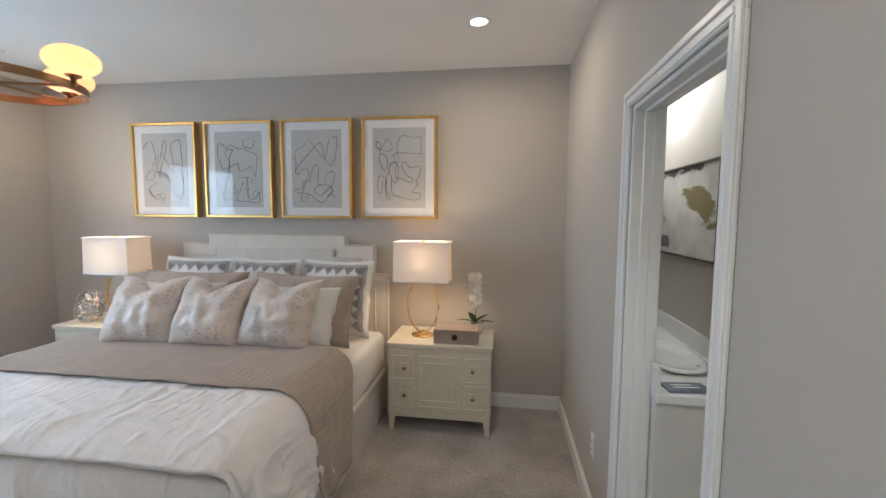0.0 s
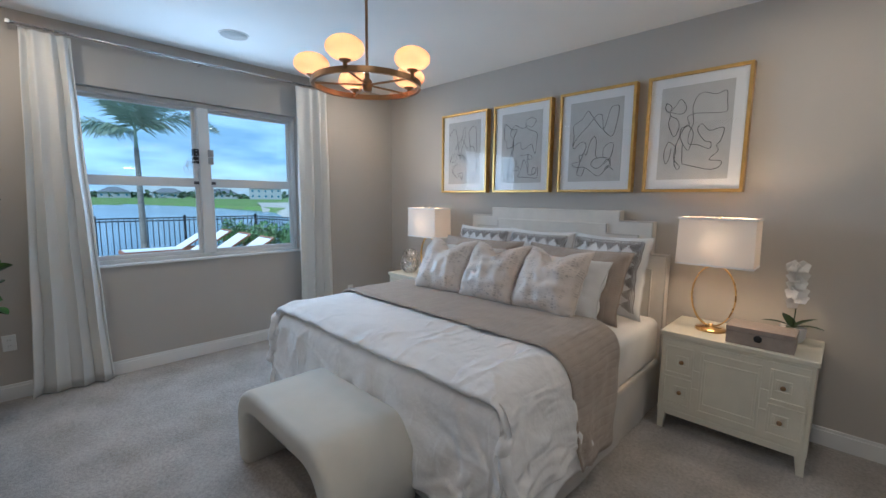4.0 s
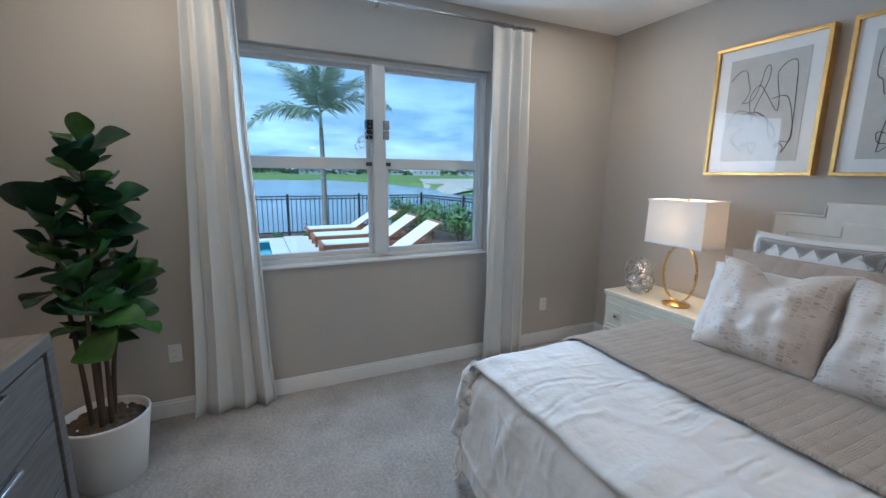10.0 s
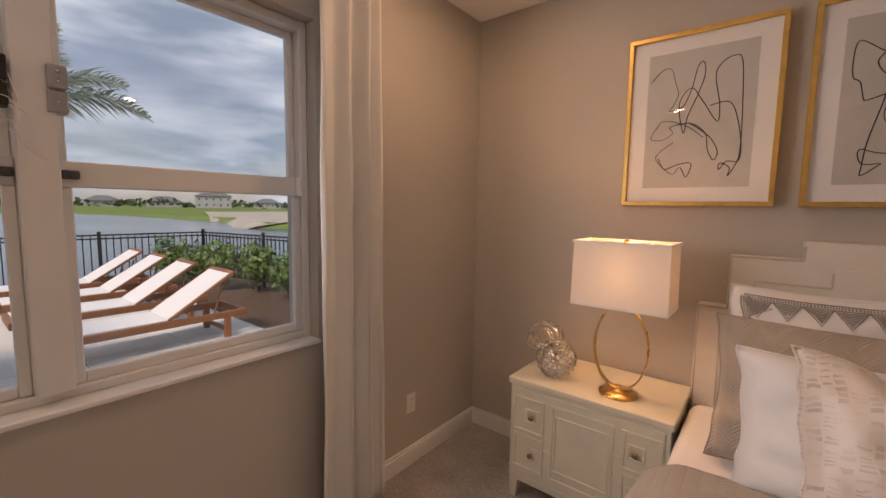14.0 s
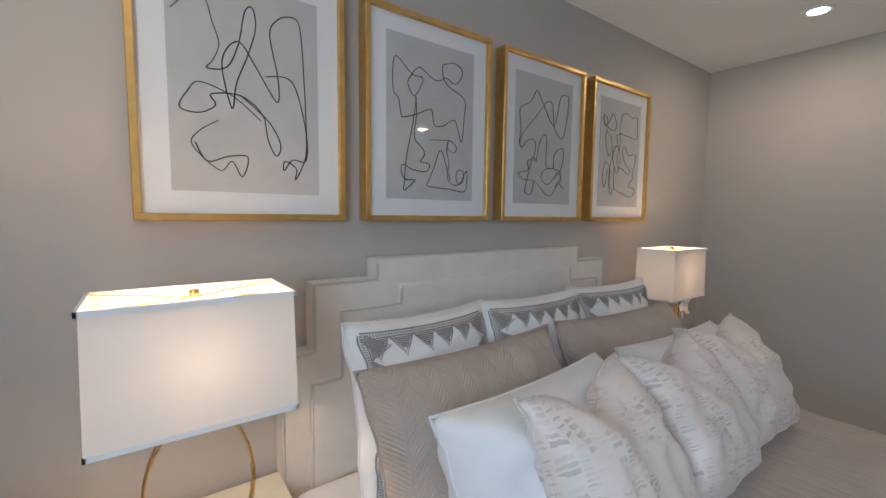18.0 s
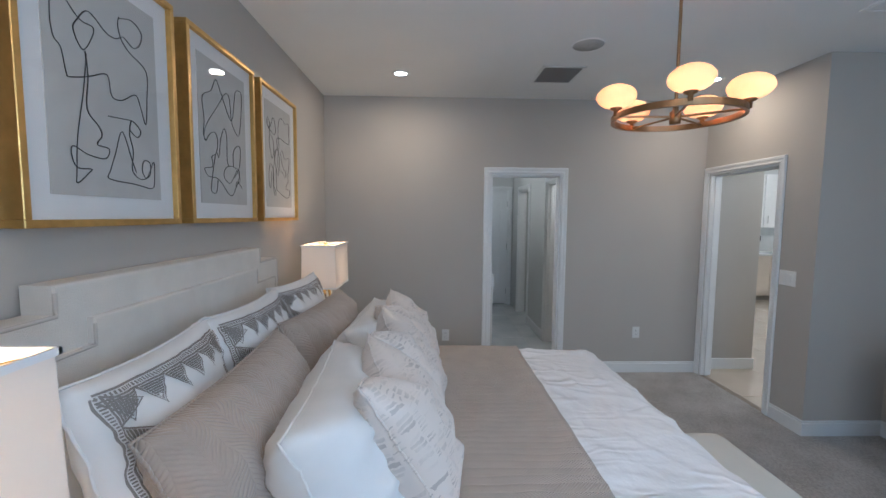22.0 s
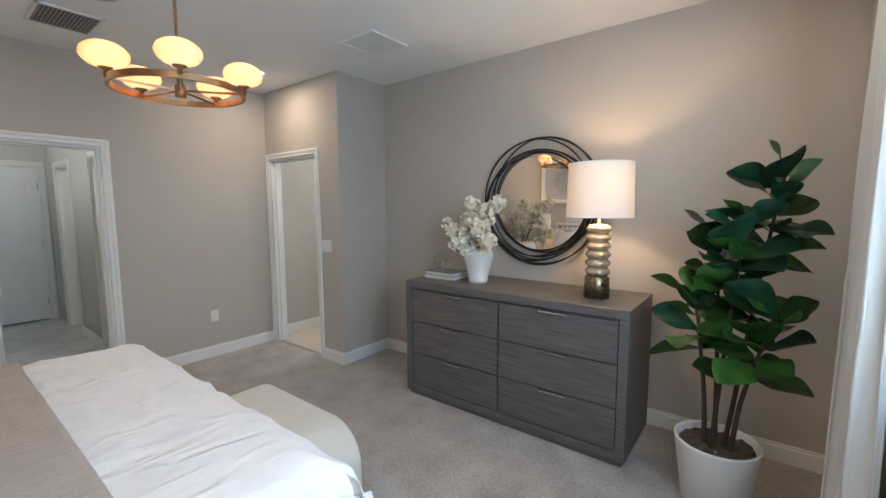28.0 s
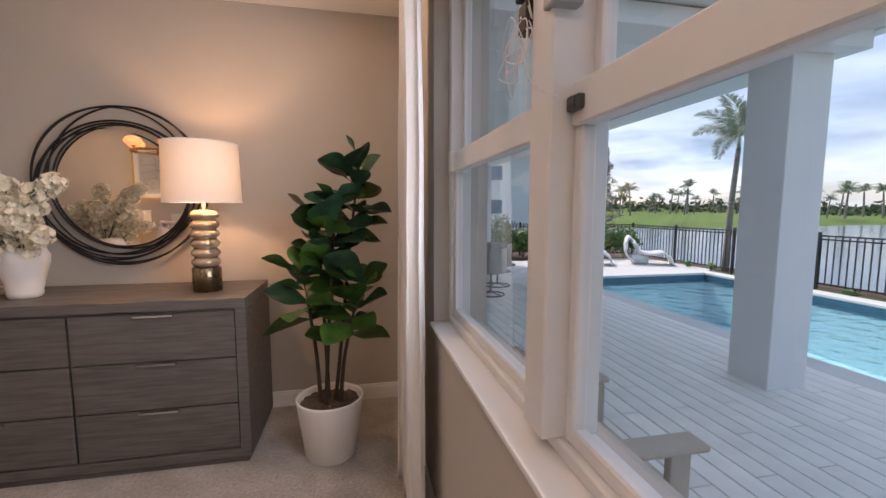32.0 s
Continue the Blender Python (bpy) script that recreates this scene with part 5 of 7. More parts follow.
# ---- books and crystal link ----
PAGES = mat("book_pages", (0.70, 0.68, 0.63), 0.8, vary=0.05, stretch=(1, 1, 60), scale=6)
COVER_A = mat("pale_book_cover", (0.52, 0.51, 0.50), 0.5, vary=0.04)
COVER_B = mat("grey_book_cover", (0.22, 0.22, 0.23), 0.5, vary=0.04)
for k, (z_, cm, rz_, lab) in enumerate(((0.0, COVER_A, 2, "pale hardback book lying on the dresser"), (0.029, COVER_B, -3, "grey hardback book on top of another"))):
    bk = thing("book", (-0.97, 0.105, DH + z_), rz_, lab, "book", "books on the dresser")
    part("page_block", box(-0.145, 0.142, -0.100, 0.100, 0.003, 0.024), PAGES, bk)
    bm = box(-0.148, 0.148, -0.104, 0.104, 0.0, 0.003)
    box(-0.148, 0.148, -0.104, 0.104, 0.024, 0.027, 0, 1, bm)
    box(0.145, 0.148, -0.104, 0.104, 0.003, 0.024, 0, 1, bm)
    part("cover", bm, cm, bk)
CRYST = mat("crystal", (0.92, 0.94, 0.95), 0.03, vary=0.0, trans=1.0, rvary=0)
link = thing("crystal_link", (-0.97, 0.115, DH + 0.056), 0, "clear crystal link ornament standing on the books", "ornament")
for k, (ox, tilt, yaw) in enumerate(((-0.035, 20, 25), (0.04, -35, 70))):
    bm = bmesh.new()
    for a0, a1, b0, b1 in ((-0.05, 0.05, 0.034, 0.05), (-0.05, 0.05, -0.05, -0.034), (-0.05, -0.034, -0.034, 0.034), (0.034, 0.05, -0.034, 0.034)):
        box(a0, a1, -0.009, 0.009, b0, b1, 0.003, 1, bm)
    part("ring", bm, CRYST, link, "", False, pose(ox, 0, 0.052 + 0.012, 0, tilt, yaw))

# ---- fiddle-leaf fig ----
fig = thing("fiddle_leaf_fig", (-2.895, 0.385, 0), 0, "artificial fiddle-leaf fig in a white tapered pot", "plant")
part("pot", lathe([(0, 0), (0.136, 0), (0.141, 0.006), (0.186, 0.335), (0.188, 0.345), (0.178, 0.347), (0.172, 0.33), (0.168, 0.30), (0, 0.30)], 44), CERAMIC, fig, "white tapered pot", True)
part("moss", sheet(24, 24, lambda u, v: ((2 * u - 1) * 0.165 * math.sqrt(max(0, 1 - (2 * v - 1) ** 2 / 2)), (2 * v - 1) * 0.165 * math.sqrt(max(0, 1 - (2 * u - 1) ** 2 / 2)), 0.31 + 0.02 * noise.noise(Vector((u * 9, v * 9, 0))))), SOIL, fig, "", True)
rnd = random.Random(23)
fig_leaf = {}
for kk, (ln, wd, cu) in enumerate(((0.21, 0.175, 0.16), (0.25, 0.205, 0.24), (0.165, 0.135, 0.10))):
    for mn, mm_ in (("a", LEAF), ("b", LEAF_DARK)):
        b = leaf_bm(ln, wd, cu, 10, 0.20, 0.12, 1.35)
        me = bpy.data.meshes.new("leaf")
        for f_ in b.faces:
            f_.smooth = True
        b.to_mesh(me)
        b.free()
        me.materials.append(mm_)
        fig_leaf[(kk, mn)] = me
# root, tip and height of each stem, where its leaves begin, their number and how dark they are
STEMS = [((-0.03, -0.02), (-0.19, 0.00), 1.68, 1.24, 22, 0.65), ((0.02, 0.03), (-0.06, 0.06), 1.46, 1.04, 22, 0.78), ((0.05, 0.00), (0.13, 0.03), 1.10, 0.76, 18, 0.35), ((-0.06, 0.02), (-0.20, 0.12), 1.06, 0.72, 18, 0.40), ((0.01, -0.05), (0.05, -0.08), 1.34, 0.94, 18, 0.80)]
for si, ((bx, by), (tx, ty), hh, z_lo, n_leaf, dark) in enumerate(STEMS):
    pts = spline([(bx, by, 0.30), (bx + (tx - bx) * 0.2, by + (ty - by) * 0.2, 0.58), (bx + (tx - bx) * 0.6, by + (ty - by) * 0.6, 0.58 + (hh - 0.58) * 0.55), (tx, ty, hh)], 8)
    part("stem", tube(pts, 0.013, 7, taper=0.45), STEM, fig, "", True)
    for i in range(n_leaf):
        z_ = z_lo + (hh - z_lo) * (i + 0.5) / n_leaf
        j = min(range(len(pts)), key=lambda q: abs(pts[q].z - z_))
        az = i * 137.5 + si * 50 + rnd.uniform(-22, 22)
        me = fig_leaf[(rnd.choice((0, 0, 1, 2)), "b" if rnd.random() < dark else "a")]
        up = (i + 0.5) / n_leaf
        lf = new("leaf", me)
        lf.parent = fig
        room = 1.0 if math.sin(radians(az)) > -0.5 else 0.85
        lf.matrix_basis = Matrix.Translation(pts[j]) @ pose(0, 0, 0, 0, 0, az - 90) @ pose(0, 0.012, 0, rnd.uniform(-5, 30) + 45 * up ** 2, rnd.uniform(-35, 35), 0) @ Matrix.Scale(rnd.uniform(0.76, 1.08) * room, 4)

# ---- curtains and rod ----
rod = thing("curtain_rod", (-3.305, 0, 2.632), 0, "slim brushed steel curtain rod with square brackets", "curtain rod")
part("rod", tube([(0, 0.80, 0), (0, 3.175, 0)], 0.011, 10), CHROME, rod, "", True)
for yy in (0.79, 3.185):
    part("finial", box(-0.014, 0.014, yy - 0.012, yy + 0.012, -0.014, 0.014, 0.003, 1), CHROME, rod)
for yy in (0.84, 1.95, 3.14):
    part("bracket", box(-0.095, 0.0, yy - 0.008, yy + 0.008, -0.016, -0.008, 0.001, 1), CHROME, rod)


def curtain(y_top, y_bot, seed, folds, label):
    th = thing("curtain", (-3.305, 0, 0), 0, label, "curtain", "window curtains")
    nx = 150

    def f(u, v):
        z = 0.012 + (2.605 - 0.012) * v
        y0_ = y_bot[0] + (y_top[0] - y_bot[0]) * v ** 0.8
        y1_ = y_bot[1] + (y_top[1] - y_bot[1]) * v ** 0.8
        k = u + 0.05 * math.sin(5 * u + seed) + 0.012 * noise.noise(Vector((u * 3, v * 3, seed)))
        amp = 0.032 + 0.012 * math.sin(9 * u + seed)
        ph = folds * 2 * math.pi * k
        x = amp * math.sin(ph) * (1 - 0.25 * v) + 0.010 * noise.noise(Vector((u * 8, v * 4, seed)))
        pinch = max(0.0, (v - 0.955) / 0.045)
        x *= 1 - 0.5 * pinch
        return (min(x + 0.01, 0.10), y0_ + (y1_ - y0_) * u + 0.012 * math.sin(ph * 2) * (1 - v) + 0.01 * noise.noise(Vector((u * 4, v * 5, seed + 3))), z)
    ob = part("panel", sheet(nx, 36, f), CURT, th, "", True)
    md = ob.modifiers.new("thickness", "SOLIDIFY")
    md.thickness = 0.004
    for q in range(5):
        yy = y_top[0] + (y_top[1] - y_top[0]) * (q + 0.5) / 5
        pts = [(0.016 * math.cos(a), yy, 2.626 + 0.018 * math.sin(a)) for a in [2 * math.pi * i / 14 for i in range(14)]]
        part("ring", tube(pts, 0.002, 5, True), CHROME, th, "steel curtain ring", True)
    return th


curtain((0.835, 1.10), (0.70, 1.19), 1.0, 4.0, "long ivory linen curtain panel by the fig plant")
curtain((2.80, 3.16), (2.77, 3.19), 2.6, 3.5, "long ivory linen curtain panel near the bed")

# ---- ceiling fittings ----
GLOW = mat("can_lens", (0.9, 0.88, 0.85), 0.5, emit=14.0, ecol=(1.0, 0.86, 0.70), vary=0.0)
for cx, cy in CAN_SPOTS:
    th = thing("recessed_light", (cx, cy, H), 0, "lit white recessed ceiling downlight", "downlight", "recessed ceiling lights")
    part("trim", lathe([(0.048, -0.001), (0.050, -0.006), (0.076, -0.005), (0.078, 0.0)], 32), TRIM, th, "", True)
    part("lens", lathe([(0, -0.003), (0.049, -0.003), (0.049, 0.0)], 28), GLOW, th, "glowing lens")
GRILLE = mat("speaker_mesh", (0.52, 0.52, 0.51), 0.8, vary=0.05, scale=60, bump=0.5, bscale=500)
for cx, cy in ((-2.735, 2.03), (0.07, 2.03)):
    th = thing("ceiling_speaker", (cx, cy, H), 0, "round grey-white in-ceiling speaker grille", "speaker", "ceiling speakers")
    part("grille", lathe([(0, -0.007), (0.098, -0.006), (0.100, -0.003)], 40), GRILLE, th, "", True)
    part("rim", lathe([(0.100, -0.003), (0.103, -0.008), (0.108, -0.007), (0.110, 0.0)], 40), TRIM, th, "", True)
vent = thing("ceiling_vent", (0.655, 2.06, H), 0, "grey slatted ceiling air return grille", "vent")
VX, VY = 0.195, 0.168
bm = bmesh.new()
for a0, a1, b0, b1 in ((-VX, VX, VY - 0.02, VY), (-VX, VX, -VY, -VY + 0.02), (-VX, -VX + 0.02, -VY, VY), (VX - 0.02, VX, -VY, VY)):
    box(a0, a1, b0, b1, -0.009, 0.0, 0.001, 1, bm)
part("frame", bm, TRIM, vent)
# black sheet on the ceiling in place of the duct's shade between slats
part("duct_shade_sheet", box(-VX + 0.02, VX - 0.02, -VY + 0.02, VY - 0.02, -0.002, 0.0), BLACK, vent)
SLAT = mat("vent_slat", (0.30, 0.30, 0.31), 0.5, vary=0.05)
for k in range(15):
    yy = -VY + 0.03 + k * (2 * VY - 0.06) / 14
    bm = box(-VX + 0.02, VX - 0.02, -0.006, 0.006, -0.0008, 0.0008)
    part("slat", bm, SLAT, vent, m=pose(0, yy, -0.006, 35, 0, 0))
hatch = thing("access_panel", (-0.62, 0.54, H), 0, "square white ceiling attic access panel", "panel")
part("panel", box(-0.155, 0.155, -0.155, 0.155, -0.006, 0.0, 0.002, 1), FRAMEW, hatch)
bm = bmesh.new()
for a0, a1, b0, b1 in ((-0.18, 0.18, 0.158, 0.18), (-0.18, 0.18, -0.18, -0.158), (-0.18, -0.158, -0.158, 0.158), (0.158, 0.18, -0.158, 0.158)):
    box(a0, a1, b0, b1, -0.010, 0.0, 0.002, 1, bm)
part("frame", bm, TRIM, hatch)


# ---- outlets and switches ----
def outlet(m, label="white duplex wall outlet", kind_="outlet"):
    th = thing("wall_outlet" if kind_ == "outlet" else "light_switch", (0, 0, 0), 0, label, kind_)
    th.matrix_basis = m
    gangs = 1 if kind_ == "outlet" else 2
    w = 0.036 * gangs
    part("plate", box(-w, w, -0.006, 0.0, -0.058, 0.058, 0.002), PLASTIC, th)
    for g in range(gangs):
        cx = (g - (gangs - 1) / 2) * 0.046
        if kind_ == "outlet":
            for zc in (-0.021, 0.021):
                rc = part("receptacle", box(-0.016, 0.016, -0.008, -0.006, zc - 0.014, zc + 0.014, 0.002, 1), PLASTIC, th)
                for sx in (-0.006, 0.006):
                    part("slot", box(sx - 0.001, sx + 0.001, -0.0088, -0.008, zc - 0.005, zc + 0.005), BLACK, rc)
        else:
            part("rocker", box(cx - 0.016, cx + 0.016, -0.010, -0.006, -0.033, 0.033, 0.002, 1), PLASTIC, th)
    return th


outlet(pose(W, 0.62, 0.42, 0, 0, 90))
outlet(pose(W, 3.47, 0.38, 0, 0, 90))
outlet(pose(E_, 0.965, 0.42, 0, 0, -90))
outlet(pose(E_, 2.92, 0.39, 0, 0, -90))
outlet(pose(0.315, ENT, 1.14, 0, 0, 180), "white double rocker light switch by the entry", "light switch")

# ---- alarm sensors, latches and cord on the window ----
LOCKM = mat("dark_grey_lock", (0.07, 0.072, 0.078), 0.5, vary=0.05)
for yy in (ymid - 0.070, ymid + 0.070):
    sl = thing("sash_lock", (XF + 0.004, yy, 1.604), 0, "dark grey window sash lock on the meeting rail", "lock", "sash locks")
    part("keeper", box(-0.010, 0.012, -0.021, 0.021, -0.013, 0.013, 0.003, 1), LOCKM, sl)
    part("lever", box(0.012, 0.020, -0.005, 0.015, -0.008, 0.010, 0.003, 1), LOCKM, sl)
for yy in (y0 + 0.05, y1 - 0.05):
    part("tilt_clip", box(XF - 0.004, XF + 0.020, yy - 0.013, yy + 0.013, 1.565, 1.650, 0.003, 1), PLASTIC, window, "white tilt clip")
for yy, cm_, lab in ((ymid - 0.072, BLACK, "black alarm contact sensor beside the window mullion"), (ymid + 0.048, GREYPL, "grey alarm contact sensor with screws beside the window mullion")):
    sn = thing("alarm_sensor", (XF + 0.046, yy, 1.775), 0, lab, "sensor", "window sensors")
    part("case", box(-0.05, 0.010, -0.022, 0.022, 0.0, 0.060, 0.004), cm_, sn)
    part("cap", box(-0.05, 0.018, -0.022, 0.022, 0.066, 0.130, 0.004), cm_, sn)
    for zz_ in (0.030, 0.085, 0.112):
        part("screw", lathe([(0, 0), (0.005, 0), (0.005, 0.003), (0, 0.004)], 10), CHROME, sn, "", True, pose(0.010 if zz_ < 0.06 else 0.018, 0, zz_, 0, 90, 0))
rnd = random.Random(4)
wire = [(XF + 0.060, ymid - 0.05, 1.86)]
for k in range(26):
    a_ = k * 1.95 + rnd.uniform(-0.5, 0.5)
    drop = 0.0035 * k
    wire.append((XF + 0.048 + 0.02 * rnd.random(), ymid - 0.085 - 0.0016 * k + (0.028 + 0.060 * rnd.random()) * math.cos(a_), 1.800 - drop + (0.030 + 0.050 * rnd.random()) * math.sin(a_)))
wire += [(XF + 0.062, ymid - 0.06, 1.74), (XF + 0.06, ymid - 0.03, 1.68), (XF + 0.05, ymid + 0.01, 1.64), (XF + 0.035, ymid + 0.055, 1.618)]
WIRE = mat("grey_white_cable", (0.80, 0.79, 0.80), 0.5, vary=0.03)
tagged(part("sensor_wire", tube(spline(wire, 7), 0.0014, 5), WIRE, None, "", True), "loose bundle of thin white sensor wire at the window", "wire")

# ---- hall beyond the cased opening ----
PALE = mat("pale_grey_paint", (0.60, 0.60, 0.58), 0.75, vary=0.02, scale=1.2, bump=0.05, bscale=260, spec=0.3)
HX0, HX1, HY0, HY1 = E_ + 0.115, 4.60, 1.62, 2.50
setting("wall_hall_south", wall_with_holes("y", HY0, -0.10, HX0, HX1, -0.12, 2.74, [(HX0 + 0.10, 2.40, -0.12, 2.02), (3.36, 4.04, -0.12, 2.02)]), PALE, "pale painted hall wall with two openings", "wall")
setting("wall_hall_north", box(1.86, HX1, HY1, HY1 + 0.1, -0.12, 2.74), PALE, "pale painted hall wall", "wall")
setting("wall_hall_end", wall_with_holes("x", HX1, 0.1, 0.2, HY1 + 0.1, -0.12, 2.74, [(1.70, 2.40, -0.12, 2.06)]), PALE, "pale painted end wall of the hall", "wall")
# added blocker, keeps outdoor light out of the gap under the hall door
setting("hall_door_light_blocker", box(HX1 + 0.103, HX1 + 0.203, 1.4, HY1 + 0.1, -0.12, 2.74), PALE, "added panel that blocks outdoor light behind the hall door", "wall")
setting("wall_vanity_side", box(1.86, 1.96, HY1 + 0.1, 4.245, -0.12, 2.74), WALL, "grey painted wall with an abstract painting", "wall")
setting("wall_vanity_back", box(HX0, 1.86, 4.145, 4.245, -0.12, 2.74), WALL, "grey painted wall behind the vanity", "wall")
setting("wall_closet", box(HX0, HX1, 0.60, 0.70, -0.12, 2.74), mat("cream_paint", (0.62, 0.56, 0.46), 0.8, vary=0.02), "cream painted closet wall", "wall")
setting("ceiling_hall", box(E_ + 0.115, HX1 + 0.1, 0.16, 4.245, 2.74, 2.84), CEIL, "white painted hall ceiling", "ceiling")
hall_floor = setting("floor_hall", box(E_ + 0.001, HX1 + 0.1, 0.60, 4.245, -0.12, -0.006), mat("tile_grout", (0.42, 0.42, 0.41), 0.8), "polished white marble tile floor", "floor")
tile_bm = box(-0.298, 0.298, -0.298, 0.298, -0.004, 0.0, 0.0015, 1)
tile_me = bpy.data.meshes.new("tile")
tile_bm.to_mesh(tile_me)
tile_bm.free()
tile_me.materials.append(TILE)
for i in range(6):
    for j in range(6):
        t_ = new("tile", tile_me)
        t_.parent = hall_floor
        t_.matrix_basis = pose(E_ + 0.305 + 0.6 * i, 0.95 + 0.6 * j, 0.0)
for x0, x1 in ((2.40, 3.36),):
    setting("baseboard", box(x0 + 0.06, x1 - 0.06, HY0, HY0 + 0.014, 0, 0.115, 0.002, 1), TRIM, "white painted wooden baseboard", "baseboard")
casing("door_frame_3", "y", HY0, -0.10, HX0 + 0.10, 2.40, 2.02)
casing("door_frame_4", "y", HY0, -0.10, 3.36, 4.04, 2.02)


def panel_door(name, m, w, h, label, mat_=TRIM, knob=1):
    """Two-panel hinged door, 3.5 cm thick, hinge at x = 0."""
    th = thing(name, (0, 0, 0), 0, label, "door", kind="structure")
    th.matrix_basis = m
    part("leaf", box(0, w, -0.0175, 0.0175, 0.022, h, 0.002, 1), mat_, th)
    for z0_, z1_ in ((0.22, h * 0.42), (h * 0.50, h - 0.13)):
        bm = bmesh.new()
        for sgn in (-1, 1):
            for a0, a1, b0, b1 in ((0.11, w - 0.11, z1_ - 0.016, z1_), (0.11, w - 0.11, z0_, z0_ + 0.016), (0.11, 0.126, z0_ + 0.016, z1_ - 0.016), (w - 0.126, w - 0.11, z0_ + 0.016, z1_ - 0.016)):
                box(a0, a1, min(sgn * 0.0175, sgn * 0.031), max(sgn * 0.0175, sgn * 0.031), b0, b1, 0.002, 1, bm)
            box(0.15, w - 0.15, min(sgn * 0.0175, sgn * 0.027), max(sgn * 0.0175, sgn * 0.027), z0_ + 0.04, z1_ - 0.04, 0.003, 1, bm)
        part("panel", bm, mat_, th)
    for zc in (0.25, h * 0.52, h - 0.22):
        part("hinge", box(-0.012, 0.010, 0.0165, 0.027, zc - 0.05, zc + 0.05, 0.002, 1), CHROME, th, "steel hinge")
    part("lever", tube([(w - 0.06, -0.018, 0.98), (w - 0.06, -0.05, 0.98), (w - 0.16, -0.055, 0.98)], 0.009, 8), CHROME, th, "steel lever handle", True)
    return th


panel_door("door_1", pose(HX1 + 0.03, 1.715, 0, 0, 0, 90) @ pose(0, 0, 0), 0.67, 2.035, "closed white two-panel hall door")
casing("door_frame_5", "x", HX1, 0.10, 1.70, 2.40, 2.06)

# ---- vanity corner ----
van = thing("vanity", (1.655, 2.41, 0), 0, "white vanity with cultured-marble top and oval basin", "vanity")
WHITE_GLOSS = mat("cultured_marble", (0.80, 0.80, 0.79), 0.15, vary=0.02, scale=3)
CABW = mat("grey_white_cabinet", (0.66, 0.65, 0.62), 0.45, vary=0.02)
part("cabinet", box(-0.195, 0.195, 0.02, 1.70, 0.0, 0.86, 0.003), CABW, van)
part("top", box(-0.2, 0.2, 0.0, 1.70, 0.86, 0.90, 0.006), WHITE_GLOSS, van)
part("backsplash", box(0.185, 0.2, 0.0, 1.70, 0.90, 1.0, 0.003), WHITE_GLOSS, van)
part("backsplash", box(-0.2, -0.185, 0.0, 1.70, 0.90, 1.0, 0.003), WHITE_GLOSS, van)
bm = lathe([(0.10, 0.0), (0.12, 0.012), (0.105, 0.016), (0.095, 0.004), (0.05, 0.002), (0, 0.002)], 40)
bmesh.ops.transform(bm, matrix=pose(0.0, 0.45, 0.90) @ Matrix.Diagonal((1.25, 2.2, 1.6, 1)), verts=bm.verts[:])
part("basin", bm, WHITE_GLOSS, van, "oval white basin", True)
part("overflow", lathe([(0, 0), (0.012, 0), (0.012, 0.004), (0, 0.004)], 14), CHROME, van, "", True, pose(0.10, 0.33, 0.905, 0, 0, 0))
part("faucet", tube(spline([(-0.15, 0.60, 0.90), (-0.15, 0.60, 1.02), (-0.10, 0.58, 1.06), (-0.04, 0.56, 1.03)], 6), 0.012, 8), CHROME, van, "chrome faucet", True)
part("faucet_handle", tube([(-0.15, 0.70, 0.90), (-0.15, 0.70, 0.96), (-0.11, 0.70, 0.97)], 0.009, 8), CHROME, van, "", True)
# dark folded card with two pale printed bars
vcard = thing("glass_tray", (1.585, 2.475, 0.90), 6, "dark blue-grey folded card on the vanity top", "card")
part("card", box(-0.08, 0.085, -0.04, 0.045, 0.0, 0.012, 0.002, 1), mat("slate_card", (0.16, 0.18, 0.22), 0.4, vary=0.2, scale=20), vcard)
part("bars", box(-0.05, 0.05, -0.012, -0.004, 0.012, 0.0128), MATB, vcard)
part("bars", box(-0.05, 0.03, 0.012, 0.020, 0.012, 0.0128), MATB, vcard)


def abstract_mat(name):
    m = mat(name, (0.68, 0.66, 0.62), 0.7, color2=(0.45, 0.44, 0.42), scale=5, bump=0.2, bscale=30)
    n, l = m.node_tree.nodes, m.node_tree.links
    tc = n.new("ShaderNodeTexCoord")
    col = n["Principled BSDF"].inputs["Base Color"].links[0].from_socket
    for sc, lo, hi, c, off in ((6.0, 0.56, 0.60, (0.10, 0.10, 0.10), 0.0), (4.0, 0.60, 0.63, (0.22, 0.19, 0.08), 3.0), (5.0, 0.62, 0.66, (0.24, 0.27, 0.25), 7.0)):
        mp, tx, mr, mx = n.new("ShaderNodeMapping"), n.new("ShaderNodeTexNoise"), n.new("ShaderNodeMapRange"), n.new("ShaderNodeMix")
        mx.data_type = "RGBA"
        mp.inputs["Location"].default_value = (off, off, off)
        mp.inputs["Scale"].default_value = (1, 0.5, 1.2)
        tx.inputs["Scale"].default_value, tx.inputs["Detail"].default_value = sc, 6
        mr.inputs[1].default_value, mr.inputs[2].default_value = lo, hi
        l.new(tc.outputs["Object"], mp.inputs[0])
        l.new(mp.outputs[0], tx.inputs["Vector"])
        l.new(tx.outputs[0], mr.inputs[0])
        l.new(mr.outputs[0], mx.inputs[0])
        l.new(col, mx.inputs[6])
        mx.inputs[7].default_value = c + (1,)
        col = mx.outputs[2]
    l.new(col, n["Principled BSDF"].inputs["Base Color"])
    return m


